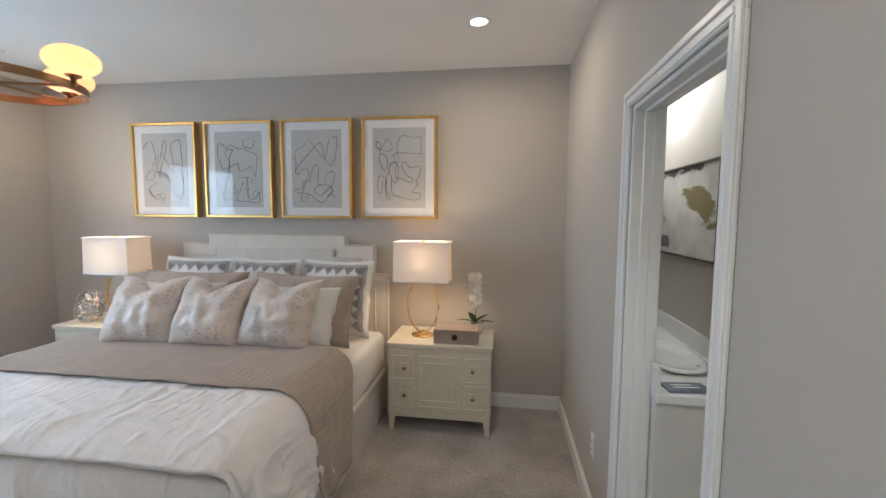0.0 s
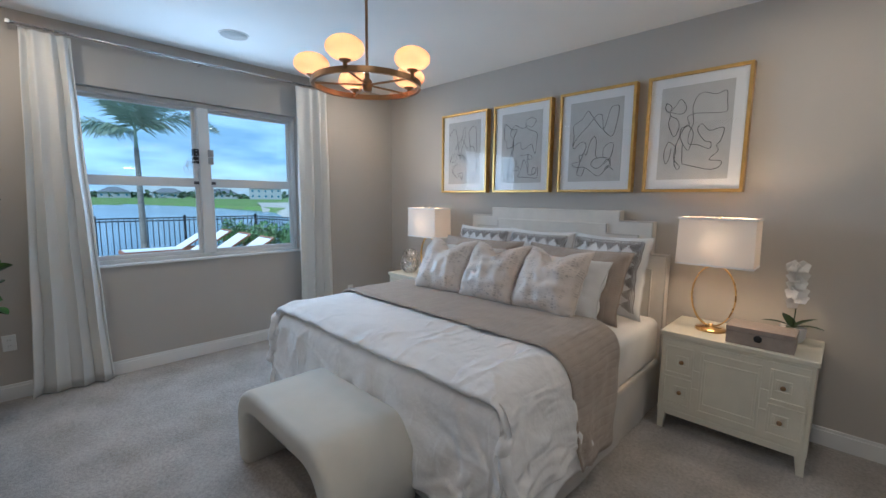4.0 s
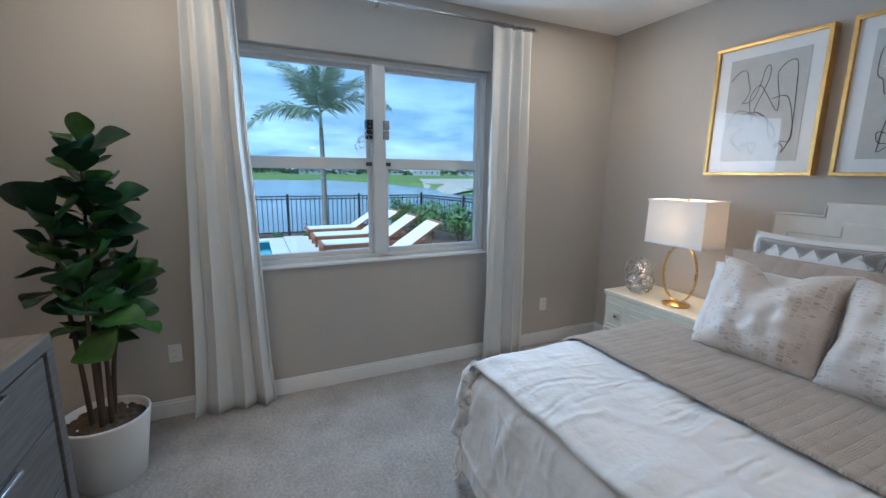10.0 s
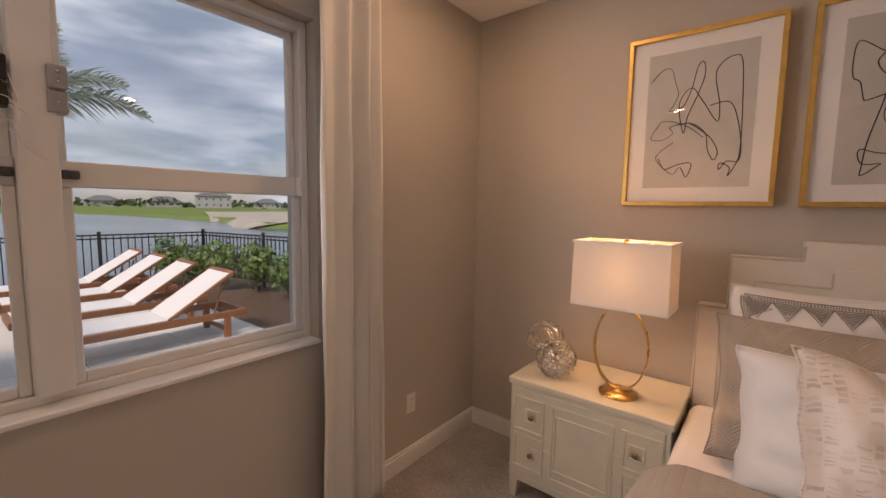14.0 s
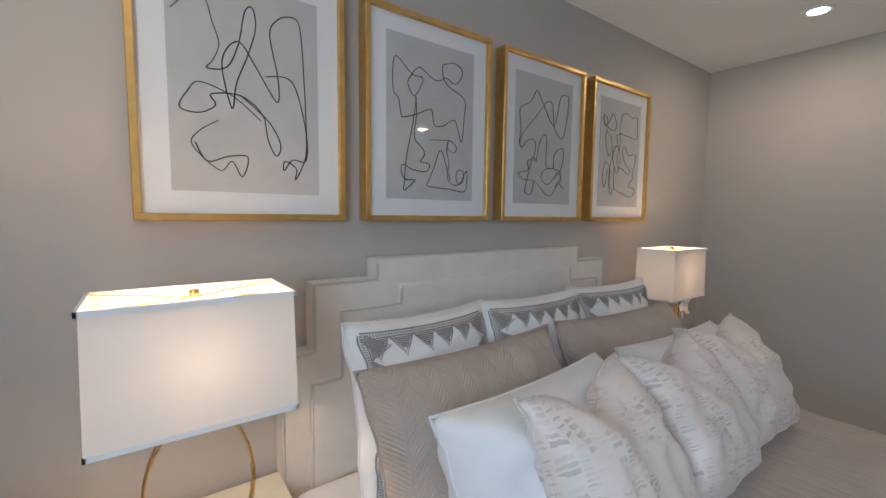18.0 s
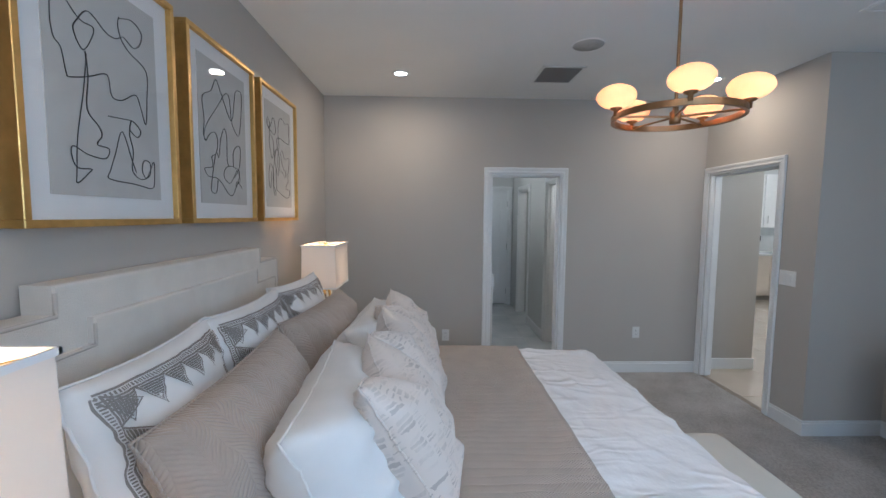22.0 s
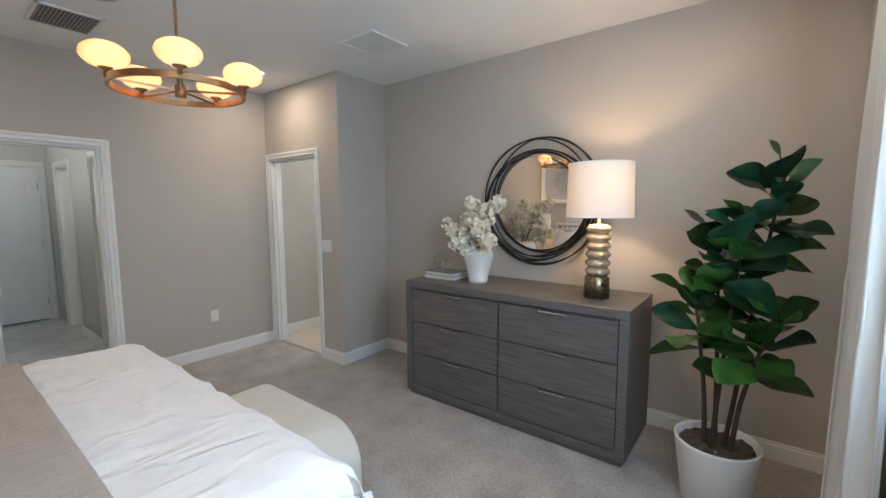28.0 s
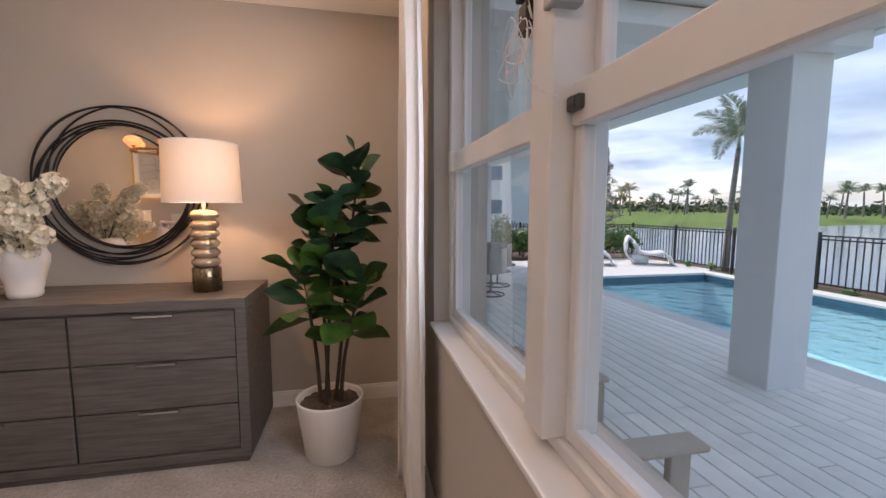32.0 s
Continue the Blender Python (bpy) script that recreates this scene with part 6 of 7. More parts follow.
ap = thing("abstract_painting", (1.86, 3.165, 1.365), 0, "framed grey, ochre and black abstract painting above the vanity", "painting")
part("canvas", box(-0.022, -0.002, -0.34, 0.34, 0.012, 0.485), abstract_mat("abstract_paint"), ap)
bm = bmesh.new()
for a0, a1, b0, b1 in ((-0.355, 0.355, 0.485, 0.497), (-0.355, 0.355, 0.0, 0.012), (-0.355, -0.343, 0.012, 0.485), (0.343, 0.355, 0.012, 0.485)):
    box(-0.035, -0.002, a0, a1, b0, b1, 0.001, 1, bm)
part("frame", bm, mat("dark_wood_frame", (0.06, 0.045, 0.035), 0.5, vary=0.1), ap)

# ---- entry and kitchen beyond the door opening ----
entry_floor = setting("floor_entry", box(JOG + 0.12, 8.0, -7.0, ENT - 0.001, -0.12, -0.006), mat("beige_grout", (0.34, 0.29, 0.23), 0.8), "beige porcelain tile floor", "floor")
pt = box(-0.298, 0.298, -0.298, 0.298, -0.004, 0.0, 0.0015, 1)
pt_me = bpy.data.meshes.new("tile")
pt.to_mesh(pt_me)
pt.free()
pt_me.materials.append(PORC)
for i in range(7):
    for j in range(7):
        t_ = new("tile", pt_me)
        t_.parent = entry_floor
        t_.matrix_basis = pose(0.46 + 0.6 * i, -0.021 - 0.6 * j, 0.0)
setting("wall_entry_side", box(1.435, 1.55, -0.345, ENT - 0.115, -0.12, 2.74), WALL, "warm grey painted wall beside the entry", "wall")
setting("baseboard", box(1.421, 1.435, -0.359, ENT - 0.116, 0, 0.115, 0.002, 1), TRIM, "white painted wooden baseboard", "baseboard")
setting("ceiling_entry", box(JOG + 0.115, 8.0, -7.0, ENT - 0.116, 2.74, 2.84), CEIL, "white painted ceiling", "ceiling")
setting("wall_kitchen", box(-2.0, 8.0, -7.1, -7.0, -0.12, 2.74), PALE, "pale painted kitchen wall", "wall")
setting("wall_kitchen_east", box(5.60, 5.70, -7.0, ENT - 0.116, -0.12, 2.74), PALE, "pale painted kitchen wall", "wall")
setting("wall_kitchen_west", box(0.04, 0.155, -7.0, S - 0.121, -0.12, 2.74), PALE, "pale painted wall", "wall")
kit = mat("cream_cabinet", (0.64, 0.56, 0.46), 0.4, vary=0.03)
kitw = mat("white_cabinet", (0.76, 0.75, 0.73), 0.35, vary=0.02)
for k in range(4):
    yy = -2.6 - 0.6 * k
    bc = thing("base_cabinet", (5.0, yy, 0), 0, "cream shaker base cabinet under the counter", "cabinet", "kitchen cabinets")
    part("body", box(0.02, 0.6, -0.299, 0.299, 0.10, 0.88), kit, bc)
    part("toe_kick", box(0.06, 0.6, -0.299, 0.299, 0.0, 0.10), mat("toe_kick_grey", (0.3, 0.27, 0.23), 0.6) if k == 0 else bpy.data.materials["toe_kick_grey"], bc)
    dr_ = part("door", box(0.0, 0.02, -0.29, 0.29, 0.12, 0.86, 0.003, 1), kit, bc)
    part("handle", tube([(-0.02, 0.22, 0.60), (-0.02, 0.22, 0.76)], 0.005, 6), CHROME, dr_)
    wc = thing("wall_cabinet", (5.25, yy, 1.42), 0, "white shaker wall cabinet", "cabinet", "kitchen wall cabinets")
    part("body", box(0.02, 0.35, -0.299, 0.299, 0.0, 1.05), kitw, wc)
    dr_ = part("door", box(0.0, 0.02, -0.29, 0.29, 0.01, 1.04, 0.003, 1), kitw, wc)
    part("handle", tube([(-0.02, 0.22, 0.08), (-0.02, 0.22, 0.24)], 0.005, 6), CHROME, dr_)
ct = tagged(part("kitchen_counter", box(4.97, 5.6, -4.72, -2.28, 0.88, 0.92, 0.004), TILE), "pale stone kitchen worktop", "countertop")
sp_ = tagged(part("backsplash", box(5.585, 5.6, -4.72, -2.28, 0.92, 1.42), TILE), "white tile backsplash above the worktop", "backsplash", kind="structure")
cm = thing("coffee_maker", (5.35, -3.35, 0.92), 0, "black coffee maker on the kitchen worktop", "appliance")
part("body", box(-0.02, 0.14, -0.10, 0.10, 0.0, 0.34, 0.01), BLACK, cm)
part("head", box(-0.14, -0.02, -0.10, 0.10, 0.24, 0.34, 0.01), BLACK, cm)
part("plate", box(-0.14, -0.02, -0.09, 0.09, 0.0, 0.03, 0.005), BLACK, cm)
# added point lamp over the worktop, with no fitting
lamp("counter_fill_lamp", (5.35, -3.0, 1.36), 8, 0.05, (1.0, 0.93, 0.84))

# ---- outdoors: ground, lake, terrace ----
GRASS = mat("lawn_grass", (0.13, 0.22, 0.05), 0.95, scale=0.35, color2=(0.15, 0.18, 0.07), bump=0.6, bscale=30, spec=0.1)
WATER = mat("lake_water", (0.07, 0.10, 0.13), 0.16, vary=0.1, scale=0.05, bump=0.5, bscale=2.2, spec=0.6)
DECK = mat("pale_deck_paver", (0.86, 0.83, 0.77), 0.7, vary=0.06, scale=5, bump=0.25, bscale=50, rand=0.07)
JOINT = mat("deck_joint", (0.32, 0.27, 0.23), 0.9, vary=0.1, scale=8)
TERR = mat("white_terrace_stone", (0.66, 0.65, 0.62), 0.7, vary=0.05, scale=3, bump=0.2, bscale=60, rand=0.04)
STUCCO = mat("white_stucco", (0.78, 0.78, 0.77), 0.85, vary=0.03, scale=2, bump=0.3, bscale=120)
POOLT = mat("pool_plaster", (0.44, 0.72, 0.77), 0.5, color2=(0.38, 0.66, 0.73), scale=3)
POOLTILE = mat("pool_tile", (0.04, 0.16, 0.24), 0.25, vary=0.2, scale=20)
FENCE = mat("black_aluminium", (0.022, 0.024, 0.026), 0.5, vary=0.1, scale=10)
TEAK = mat("teak_wood", (0.30, 0.115, 0.045), 0.55, color2=(0.22, 0.08, 0.03), scale=6, stretch=(1, 1, 8), bump=0.2, bscale=60)
SLING = mat("white_sling", (0.76, 0.76, 0.75), 0.7, vary=0.02, bump=0.2, bscale=300)
MULCH = mat("brown_mulch", (0.13, 0.075, 0.045), 0.95, color2=(0.06, 0.035, 0.02), scale=25, bump=1.0, bscale=60)
SHRUB = mat("shrub_leaf", (0.11, 0.21, 0.045), 0.5, scale=3, color2=(0.05, 0.115, 0.025), rand=0.25)
PALMLEAF = mat("palm_frond", (0.36, 0.42, 0.31), 0.55, scale=3, color2=(0.25, 0.31, 0.21), rand=0.15)
PALMBARK = mat("palm_bark", (0.26, 0.235, 0.20), 0.9, scale=3, stretch=(1, 1, 6), color2=(0.15, 0.135, 0.115), bump=0.6, bscale=20)
SAND = mat("bare_sand", (0.42, 0.38, 0.32), 0.9, scale=0.5, color2=(0.33, 0.30, 0.25))
ROOFG = mat("grey_roof_tile", (0.16, 0.165, 0.17), 0.8, scale=2, vary=0.15, bump=0.5, bscale=12)
FARLEAF = mat("far_foliage", (0.05, 0.085, 0.035), 0.9, scale=0.2, color2=(0.035, 0.06, 0.03))
FARWALL = mat("greige_stucco", (0.42, 0.42, 0.41), 0.9, vary=0.05, scale=1)
GZ = -0.14


def shore(beta):
    """Distance of the far shore by bearing, degrees north of west."""
    if beta > 8:
        return max(44.0, 130 - (beta - 8) * 4.4)
    if beta < -16:
        return max(58.0, 125 - (-16 - beta) * 2.4)
    return 120.0


def ground_z(x, y):
    d = math.hypot(x + 3.4, y - 2)
    beta = math.degrees(math.atan2(y - 2, -(x + 3.4)))
    near = min(1.0, max(0.0, (-12.9 - x) / 1.8))
    if x > -12.9:
        return GZ - 0.02
    s = shore(beta)
    far = min(1.0, max(0.0, (d - s) / 5.0))
    base = GZ - 0.02 + (-1.6) * near * (1 - far) - 0.25 * far
    if far > 0:
        base += min(2.6, (d - s) * 0.03) * (1.0 if beta < -25 else 0.12) * (0.6 + 0.5 * noise.noise(Vector((x * 0.02, y * 0.02, 0))))
    return base


def axis_steps(lo, hi, fine0, fine1, step, n):
    a = [fine0 + i * step for i in range(int((fine1 - fine0) / step) + 1)]
    left = [fine0 - (fine0 - lo) * (k / n) ** 2 for k in range(n, 0, -1)]
    right = [a[-1] + (hi - a[-1]) * (k / n) ** 2 for k in range(1, n + 1)]
    return left + a + right


gx, gy = axis_steps(-1500, 1200, -45, -12, 1.0, 34), axis_steps(-1500, 1500, -40, 45, 2.0, 34)
bm = bmesh.new()
gv = [[bm.verts.new((x, y, ground_z(x, y) if not (-12.0 < x < 12 and -12 < y < 8) else -1.75)) for x in gx] for y in gy]
for j in range(len(gy) - 1):
    for i in range(len(gx) - 1):
        bm.faces.new((gv[j][i], gv[j][i + 1], gv[j + 1][i + 1], gv[j + 1][i]))
setting("ground", bm, GRASS, "green mown grass banks round the lake", "lawn")
setting("lake", sheet(40, 40, lambda u, v: (-12.0 - 300 * u ** 2, -220 + 440 * v, -0.95)), WATER, "wide grey-blue lake behind the fence", "lake")
soil = box(-12.9, -11.9, -12, 8, -1.8, GZ - 0.03)
box(-11.9, -3.645, 4.35, 8, -1.8, GZ - 0.03, 0, 1, soil)
box(-11.9, -3.645, -12, -9.0, -1.8, GZ - 0.03, 0, 1, soil)
setting("garden_soil", soil, MULCH, "brown mulch planting beds along the fence", "soil")

# pool
PX0, PX1, PY0, PY1 = -11.25, -7.62, -5.6, 1.44
pool = thing("swimming_pool", ((PX0 + PX1) / 2, (PY0 + PY1) / 2, 0), 0, "turquoise rectangular swimming pool with white coping", "pool", kind="structure")
cxp, cyp = (PX0 + PX1) / 2, (PY0 + PY1) / 2
hx, hy = (PX1 - PX0) / 2, (PY1 - PY0) / 2
part("basin", box(-hx, hx, -hy, hy, -1.3, -1.25), POOLT, pool)
for nm, x0, x1, y0_, y1_ in (("basin_wall", -hx - 0.1, -hx, -hy - 0.1, hy + 0.1), ("basin_wall", hx, hx + 0.1, -hy - 0.1, hy + 0.1), ("basin_wall", -hx, hx, -hy - 0.1, -hy), ("basin_wall", -hx, hx, hy, hy + 0.1)):
    part(nm, box(x0, x1, y0_, y1_, -1.5, -0.16), POOLT, pool)
for x0, x1, y0_, y1_ in ((-hx, -hx + 0.012, -hy, hy), (hx - 0.012, hx, -hy, hy), (-hx + 0.012, hx - 0.012, -hy, -hy + 0.012), (-hx + 0.012, hx - 0.012, hy - 0.012, hy)):
    part("tile_band", box(x0, x1, y0_, y1_, -0.34, -0.161), POOLTILE, pool)


def pool_water():
    m = bpy.data.materials.new("pool_water")
    m.use_nodes = True
    n, l = m.node_tree.nodes, m.node_tree.links
    n.remove(n["Principled BSDF"])
    tr, gl, mx, lw = n.new("ShaderNodeBsdfTransparent"), n.new("ShaderNodeBsdfGlossy"), n.new("ShaderNodeMixShader"), n.new("ShaderNodeFresnel")
    tx, bp, tc = n.new("ShaderNodeTexNoise"), n.new("ShaderNodeBump"), n.new("ShaderNodeTexCoord")
    tx.inputs["Scale"].default_value, tx.inputs["Detail"].default_value = 3.4, 3
    bp.inputs["Strength"].default_value, bp.inputs["Distance"].default_value = 0.55, 0.10
    l.new(tc.outputs["Object"], tx.inputs["Vector"])
    l.new(tx.outputs[0], bp.inputs["Height"])
    l.new(bp.outputs[0], gl.inputs["Normal"])
    l.new(bp.outputs[0], lw.inputs["Normal"])
    lw.inputs[0].default_value = 1.33
    tr.inputs[0].default_value = (0.86, 0.97, 0.99, 1)
    gl.inputs["Roughness"].default_value = 0.03
    l.new(lw.outputs[0], mx.inputs[0])
    l.new(tr.outputs[0], mx.inputs[1])
    l.new(gl.outputs[0], mx.inputs[2])
    l.new(mx.outputs[0], n["Material Output"].inputs[0])
    return m


wt = part("water", sheet(8, 8, lambda u, v: (-hx + 2 * hx * u, -hy + 2 * hy * v, -0.25)), pool_water(), pool, "rippled turquoise water")
wt.visible_shadow = False
for x0, x1, y0_, y1_ in ((-hx - 0.32, -hx + 0.02, -hy - 0.32, hy + 0.32), (hx - 0.02, hx + 0.30, -hy - 0.32, hy + 0.32), (-hx + 0.02, hx - 0.02, -hy - 0.32, -hy + 0.02), (-hx + 0.02, hx - 0.02, hy - 0.02, hy + 0.32)):
    part("coping", box(x0, x1, y0_, y1_, -0.16, -0.105, 0.012, 2), TERR, pool)

# terrace of white slabs north and south of the pool
terr = setting("terrace", box(-11.9, -3.645, PY1 + 0.325, 4.35, -0.30, -0.125), JOINT, "white stone sunbathing terrace", "terrace")
sb = box(-0.447, 0.447, -0.447, 0.447, -0.006, 0.012, 0.004, 1)
slab_me = bpy.data.meshes.new("slab")
sb.to_mesh(slab_me)
sb.free()
slab_me.materials.append(TERR)
for i in range(9):
    for j in range(3):
        o = new("slab", slab_me)
        o.parent = terr
        o.matrix_basis = pose(-4.10 - 0.9 * i, PY1 + 0.78 + 0.9 * j, -0.12)
terr2 = setting("terrace_south", box(-11.9, -7.3, -8.6, PY0 - 0.325, -0.30, -0.115), TERR, "white stone terrace at the pool's end", "terrace")

# deck of narrow pale pavers
deck = setting("deck", box(-7.32, -3.645, -9.0, PY1 + 0.32, -0.30, -0.118), JOINT, "pale wood-look plank paver deck", "deck")
pl = box(-0.069, 0.069, -0.597, 0.597, -0.006, 0.012, 0.004, 1)
plank_me = bpy.data.meshes.new("plank")
pl.to_mesh(plank_me)
pl.free()
plank_me.materials.append(DECK)
rest_v, rest_f = [], []
count = 0
for i in range(25):
    for j in range(12):
        x_ = -3.72 - 0.1465 * i
        y_ = 2.55 - 1.2 * j + (0.4 if i % 3 == 1 else (0.8 if i % 3 == 2 else 0.0)) - 0.6
        if x_ < -7.25 or y_ < -9.3:
            continue
        if y_ >= 1.16:
            continue
        if j == 0 or y_ + 1.2 >= 1.16:
            gap = PY1 + 0.31 - (y_ + 0.603)
            if gap > 0.06:
                o = new("plank", plank_me)
                o.parent = deck
                o.matrix_basis = pose(x_, y_ + 0.603 + gap / 2, -0.112) @ Matrix.Diagonal((1, gap / 1.2, 1, 1))
                count += 1
        if count < 300:
            o = new("plank", plank_me)
            o.parent = deck
            o.matrix_basis = pose(x_, y_, -0.112)
            count += 1

# lanai roof, beam, columns
lan = thing("lanai_roof", (0, 0, 0), 0, "white boarded porch ceiling on square stucco columns", "porch roof", kind="structure")
part("roof", box(-7.0, -3.645, -9.0, 0.25, 2.80, 3.0), STUCCO, lan)
for k in range(22):
    part("ceiling_board", box(-6.7, -3.65, -8.8 + 0.4 * k, -8.8 + 0.4 * k + 0.392, 2.785, 2.80, 0.003, 1), TRIM, lan)
part("beam", box(-6.95, -6.55, -9.0, 0.2, 2.64, 2.785, 0.005, 1), STUCCO, lan)
part("beam", box(-6.55, -3.645, -0.12, 0.2, 2.64, 2.785, 0.005, 1), STUCCO, lan)
part("fascia", box(-7.12, -7.0, -9.1, 0.35, 2.78, 3.05, 0.005, 1), STUCCO, lan)
part("fascia", box(-7.0, -3.645, 0.25, 0.35, 2.78, 3.05, 0.005, 1), STUCCO, lan)
for yy in (-0.145, -4.6, -8.7):
    col = thing("column", (-6.60, yy, -0.10), 0, "square white stucco porch column", "column", "porch columns")
    part("shaft", box(-0.20, 0.20, -0.19, 0.19, 0.0, 2.74, 0.006, 1), STUCCO, col)
    part("base", box(-0.207, 0.207, -0.197, 0.197, 0.0, 0.012, 0.002, 1), STUCCO, col)
setting("house_wall", box(-3.645, -3.64, -9.0, S - 0.12, -0.4, 3.0), STUCCO, "white stucco outside wall of the house", "wall")
setting("house_wing", box(-6.2, -3.645, -9.6, -9.0, -0.4, 3.0), STUCCO, "white stucco wing of the house", "wall")
pl_ = thing("porch_light", (-5.1, -4.4, 2.785), 0, "lit recessed porch ceiling light", "downlight")
part("lens", lathe([(0, -0.006), (0.06, -0.006), (0.06, 0)], 24), GLOW, pl_)
part("rim", lathe([(0.06, 0), (0.062, -0.009), (0.08, -0.006), (0.082, 0)], 24), TRIM, pl_, "", True)

# ---- fence ----
fence = thing("fence", (0, 0, 0), 0, "black aluminium picket fence along the lake", "fence")
post_me, picket_me = bpy.data.meshes.new("post"), bpy.data.meshes.new("picket")
b_ = box(-0.028, 0.028, -0.028, 0.028, 0.0, 1.14, 0.004, 1)
b_.to_mesh(post_me)
b_.free()
b_ = box(-0.009, 0.009, -0.009, 0.009, 0.10, 1.085)
b_.to_mesh(picket_me)
b_.free()
post_me.materials.append(FENCE)
picket_me.materials.append(FENCE)


def fence_run(ax, ay, bx, by):
    L = math.hypot(bx - ax, by - ay)
    ang = math.degrees(math.atan2(by - ay, bx - ax))
    n = max(1, round(L / 1.85))
    for k in range(n + 1):
        o = new("post", post_me)
        o.parent = fence
        o.matrix_basis = pose(ax + (bx - ax) * k / n, ay + (by - ay) * k / n, GZ - 0.03)
    for k in range(n):
        for h in (0.13, 1.0, 1.07):
            part("rail", box(0.0, L / n, -0.012, 0.012, h - 0.014, h + 0.014), FENCE, fence, m=pose(ax + (bx - ax) * k / n, ay + (by - ay) * k / n, GZ - 0.03, 0, 0, ang))
    m_ = int(L / 0.118)
    for k in range(1, m_):
        o = new("picket", picket_me)
        o.parent = fence
        o.matrix_basis = pose(ax + (bx - ax) * k / m_, ay + (by - ay) * k / m_, GZ - 0.03)


fence_run(-11.98, -9.3, -11.98, 5.7)
fence_run(-11.98, 5.7, -4.0, 7.2)
fence_run(-11.98, -9.3, -5.0, -11.6)

# ---- loungers ----
def lounger():
    th = thing("sun_lounger", (0, 0, -0.108), 0, "teak sun lounger with white sling and raised back", "lounger", "sun loungers by the pool")
    for sx in (-1, 1):
        part("side_rail", box(sx * 0.31 - 0.02, sx * 0.31 + 0.02, 0.0, 1.95, 0.25, 0.33, 0.006, 1), TEAK, th)
        for yy in (0.10, 1.75):
            part("leg", box(sx * 0.31 - 0.028, sx * 0.31 + 0.028, yy - 0.035, yy + 0.035, 0.0, 0.26, 0.005, 1), TEAK, th)
    part("end_rail", box(-0.33, 0.33, -0.02, 0.03, 0.25, 0.33, 0.006, 1), TEAK, th)
    part("end_rail", box(-0.33, 0.33, 1.93, 1.98, 0.25, 0.33, 0.006, 1), TEAK, th)
    part("stretcher", box(-0.31, 0.31, 1.72, 1.77, 0.08, 0.12, 0.004, 1), TEAK, th)
    part("seat_sling", box(-0.285, 0.285, 0.03, 1.12, 0.325, 0.34, 0.004, 1), SLING, th)
    m_ = pose(0, 1.12, 0.335, 33, 0, 0)
    bk = part("backrest", box(-0.285, 0.285, 0.0, 0.82, 0.0, 0.014, 0.004, 1), SLING, th, "raised white sling back", m=m_)
    for sx in (-1, 1):
        part("back_rail", box(sx * 0.295 - 0.018, sx * 0.295 + 0.018, 0.0, 0.86, -0.02, 0.012, 0.004, 1), TEAK, bk)
    part("back_rail", box(-0.31, 0.31, 0.83, 0.87, -0.02, 0.016, 0.004, 1), TEAK, bk)
    part("prop", tube([(0.26, 1.72, 0.66), (0.26, 1.62, 0.30)], 0.012, 6), TEAK, th)
    part("prop", tube([(-0.26, 1.72, 0.66), (-0.26, 1.62, 0.30)], 0.012, 6), TEAK, th)
    return th


lg = lounger()
lg.matrix_basis = pose(-7.28, 2.25, -0.108)
for x_ in (-8.42, -9.56, -10.70):
    copy_thing(lg, pose(x_, 2.25, -0.108))

# ---- porch and pool chairs ----
BEIGE = mat("beige_resin", (0.46, 0.40, 0.32), 0.6, vary=0.05)
ad = thing("adirondack_chair", (-4.30, 1.30, -0.10), 0, "beige slatted porch chair outside the window", "chair")
for sx in (-1, 1):
    part("arm", box(sx * 0.33 - 0.06, sx * 0.33 + 0.06, -0.36, 0.30, 0.57, 0.60, 0.012), BEIGE, ad)
    part("front_leg", box(sx * 0.30 - 0.02, sx * 0.30 + 0.02, -0.34, -0.24, 0.0, 0.56, 0.006, 1), BEIGE, ad)
    part("rear_leg", box(sx * 0.27 - 0.02, sx * 0.27 + 0.02, -0.30, 0.34, 0.16, 0.25, 0.006, 1), BEIGE, ad)
    part("back_leg", box(sx * 0.27 - 0.02, sx * 0.27 + 0.02, 0.24, 0.34, 0.0, 0.20, 0.006, 1), BEIGE, ad)
for k in range(4):
    part("seat_slat", box(-0.27, 0.27, -0.32 + 0.11 * k, -0.23 + 0.11 * k, 0.34 - 0.02 * k, 0.36 - 0.02 * k, 0.004, 1), BEIGE, ad)
for k in range(5):
    part("back_slat", box(-0.25 + 0.103 * k, -0.16 + 0.103 * k, 0.0, 0.02, 0.0, 0.70 - 0.03 * abs(k - 2), 0.004, 1), BEIGE, ad, m=pose(0, 0.10, 0.22, -14, 0, 0))
ad.matrix_basis = pose(-4.04, 1.08, -0.10, 0, 0, -90)
GREYW = mat("grey_wicker", (0.30, 0.28, 0.25), 0.7, vary=0.2, scale=60, bump=0.6, bscale=120)


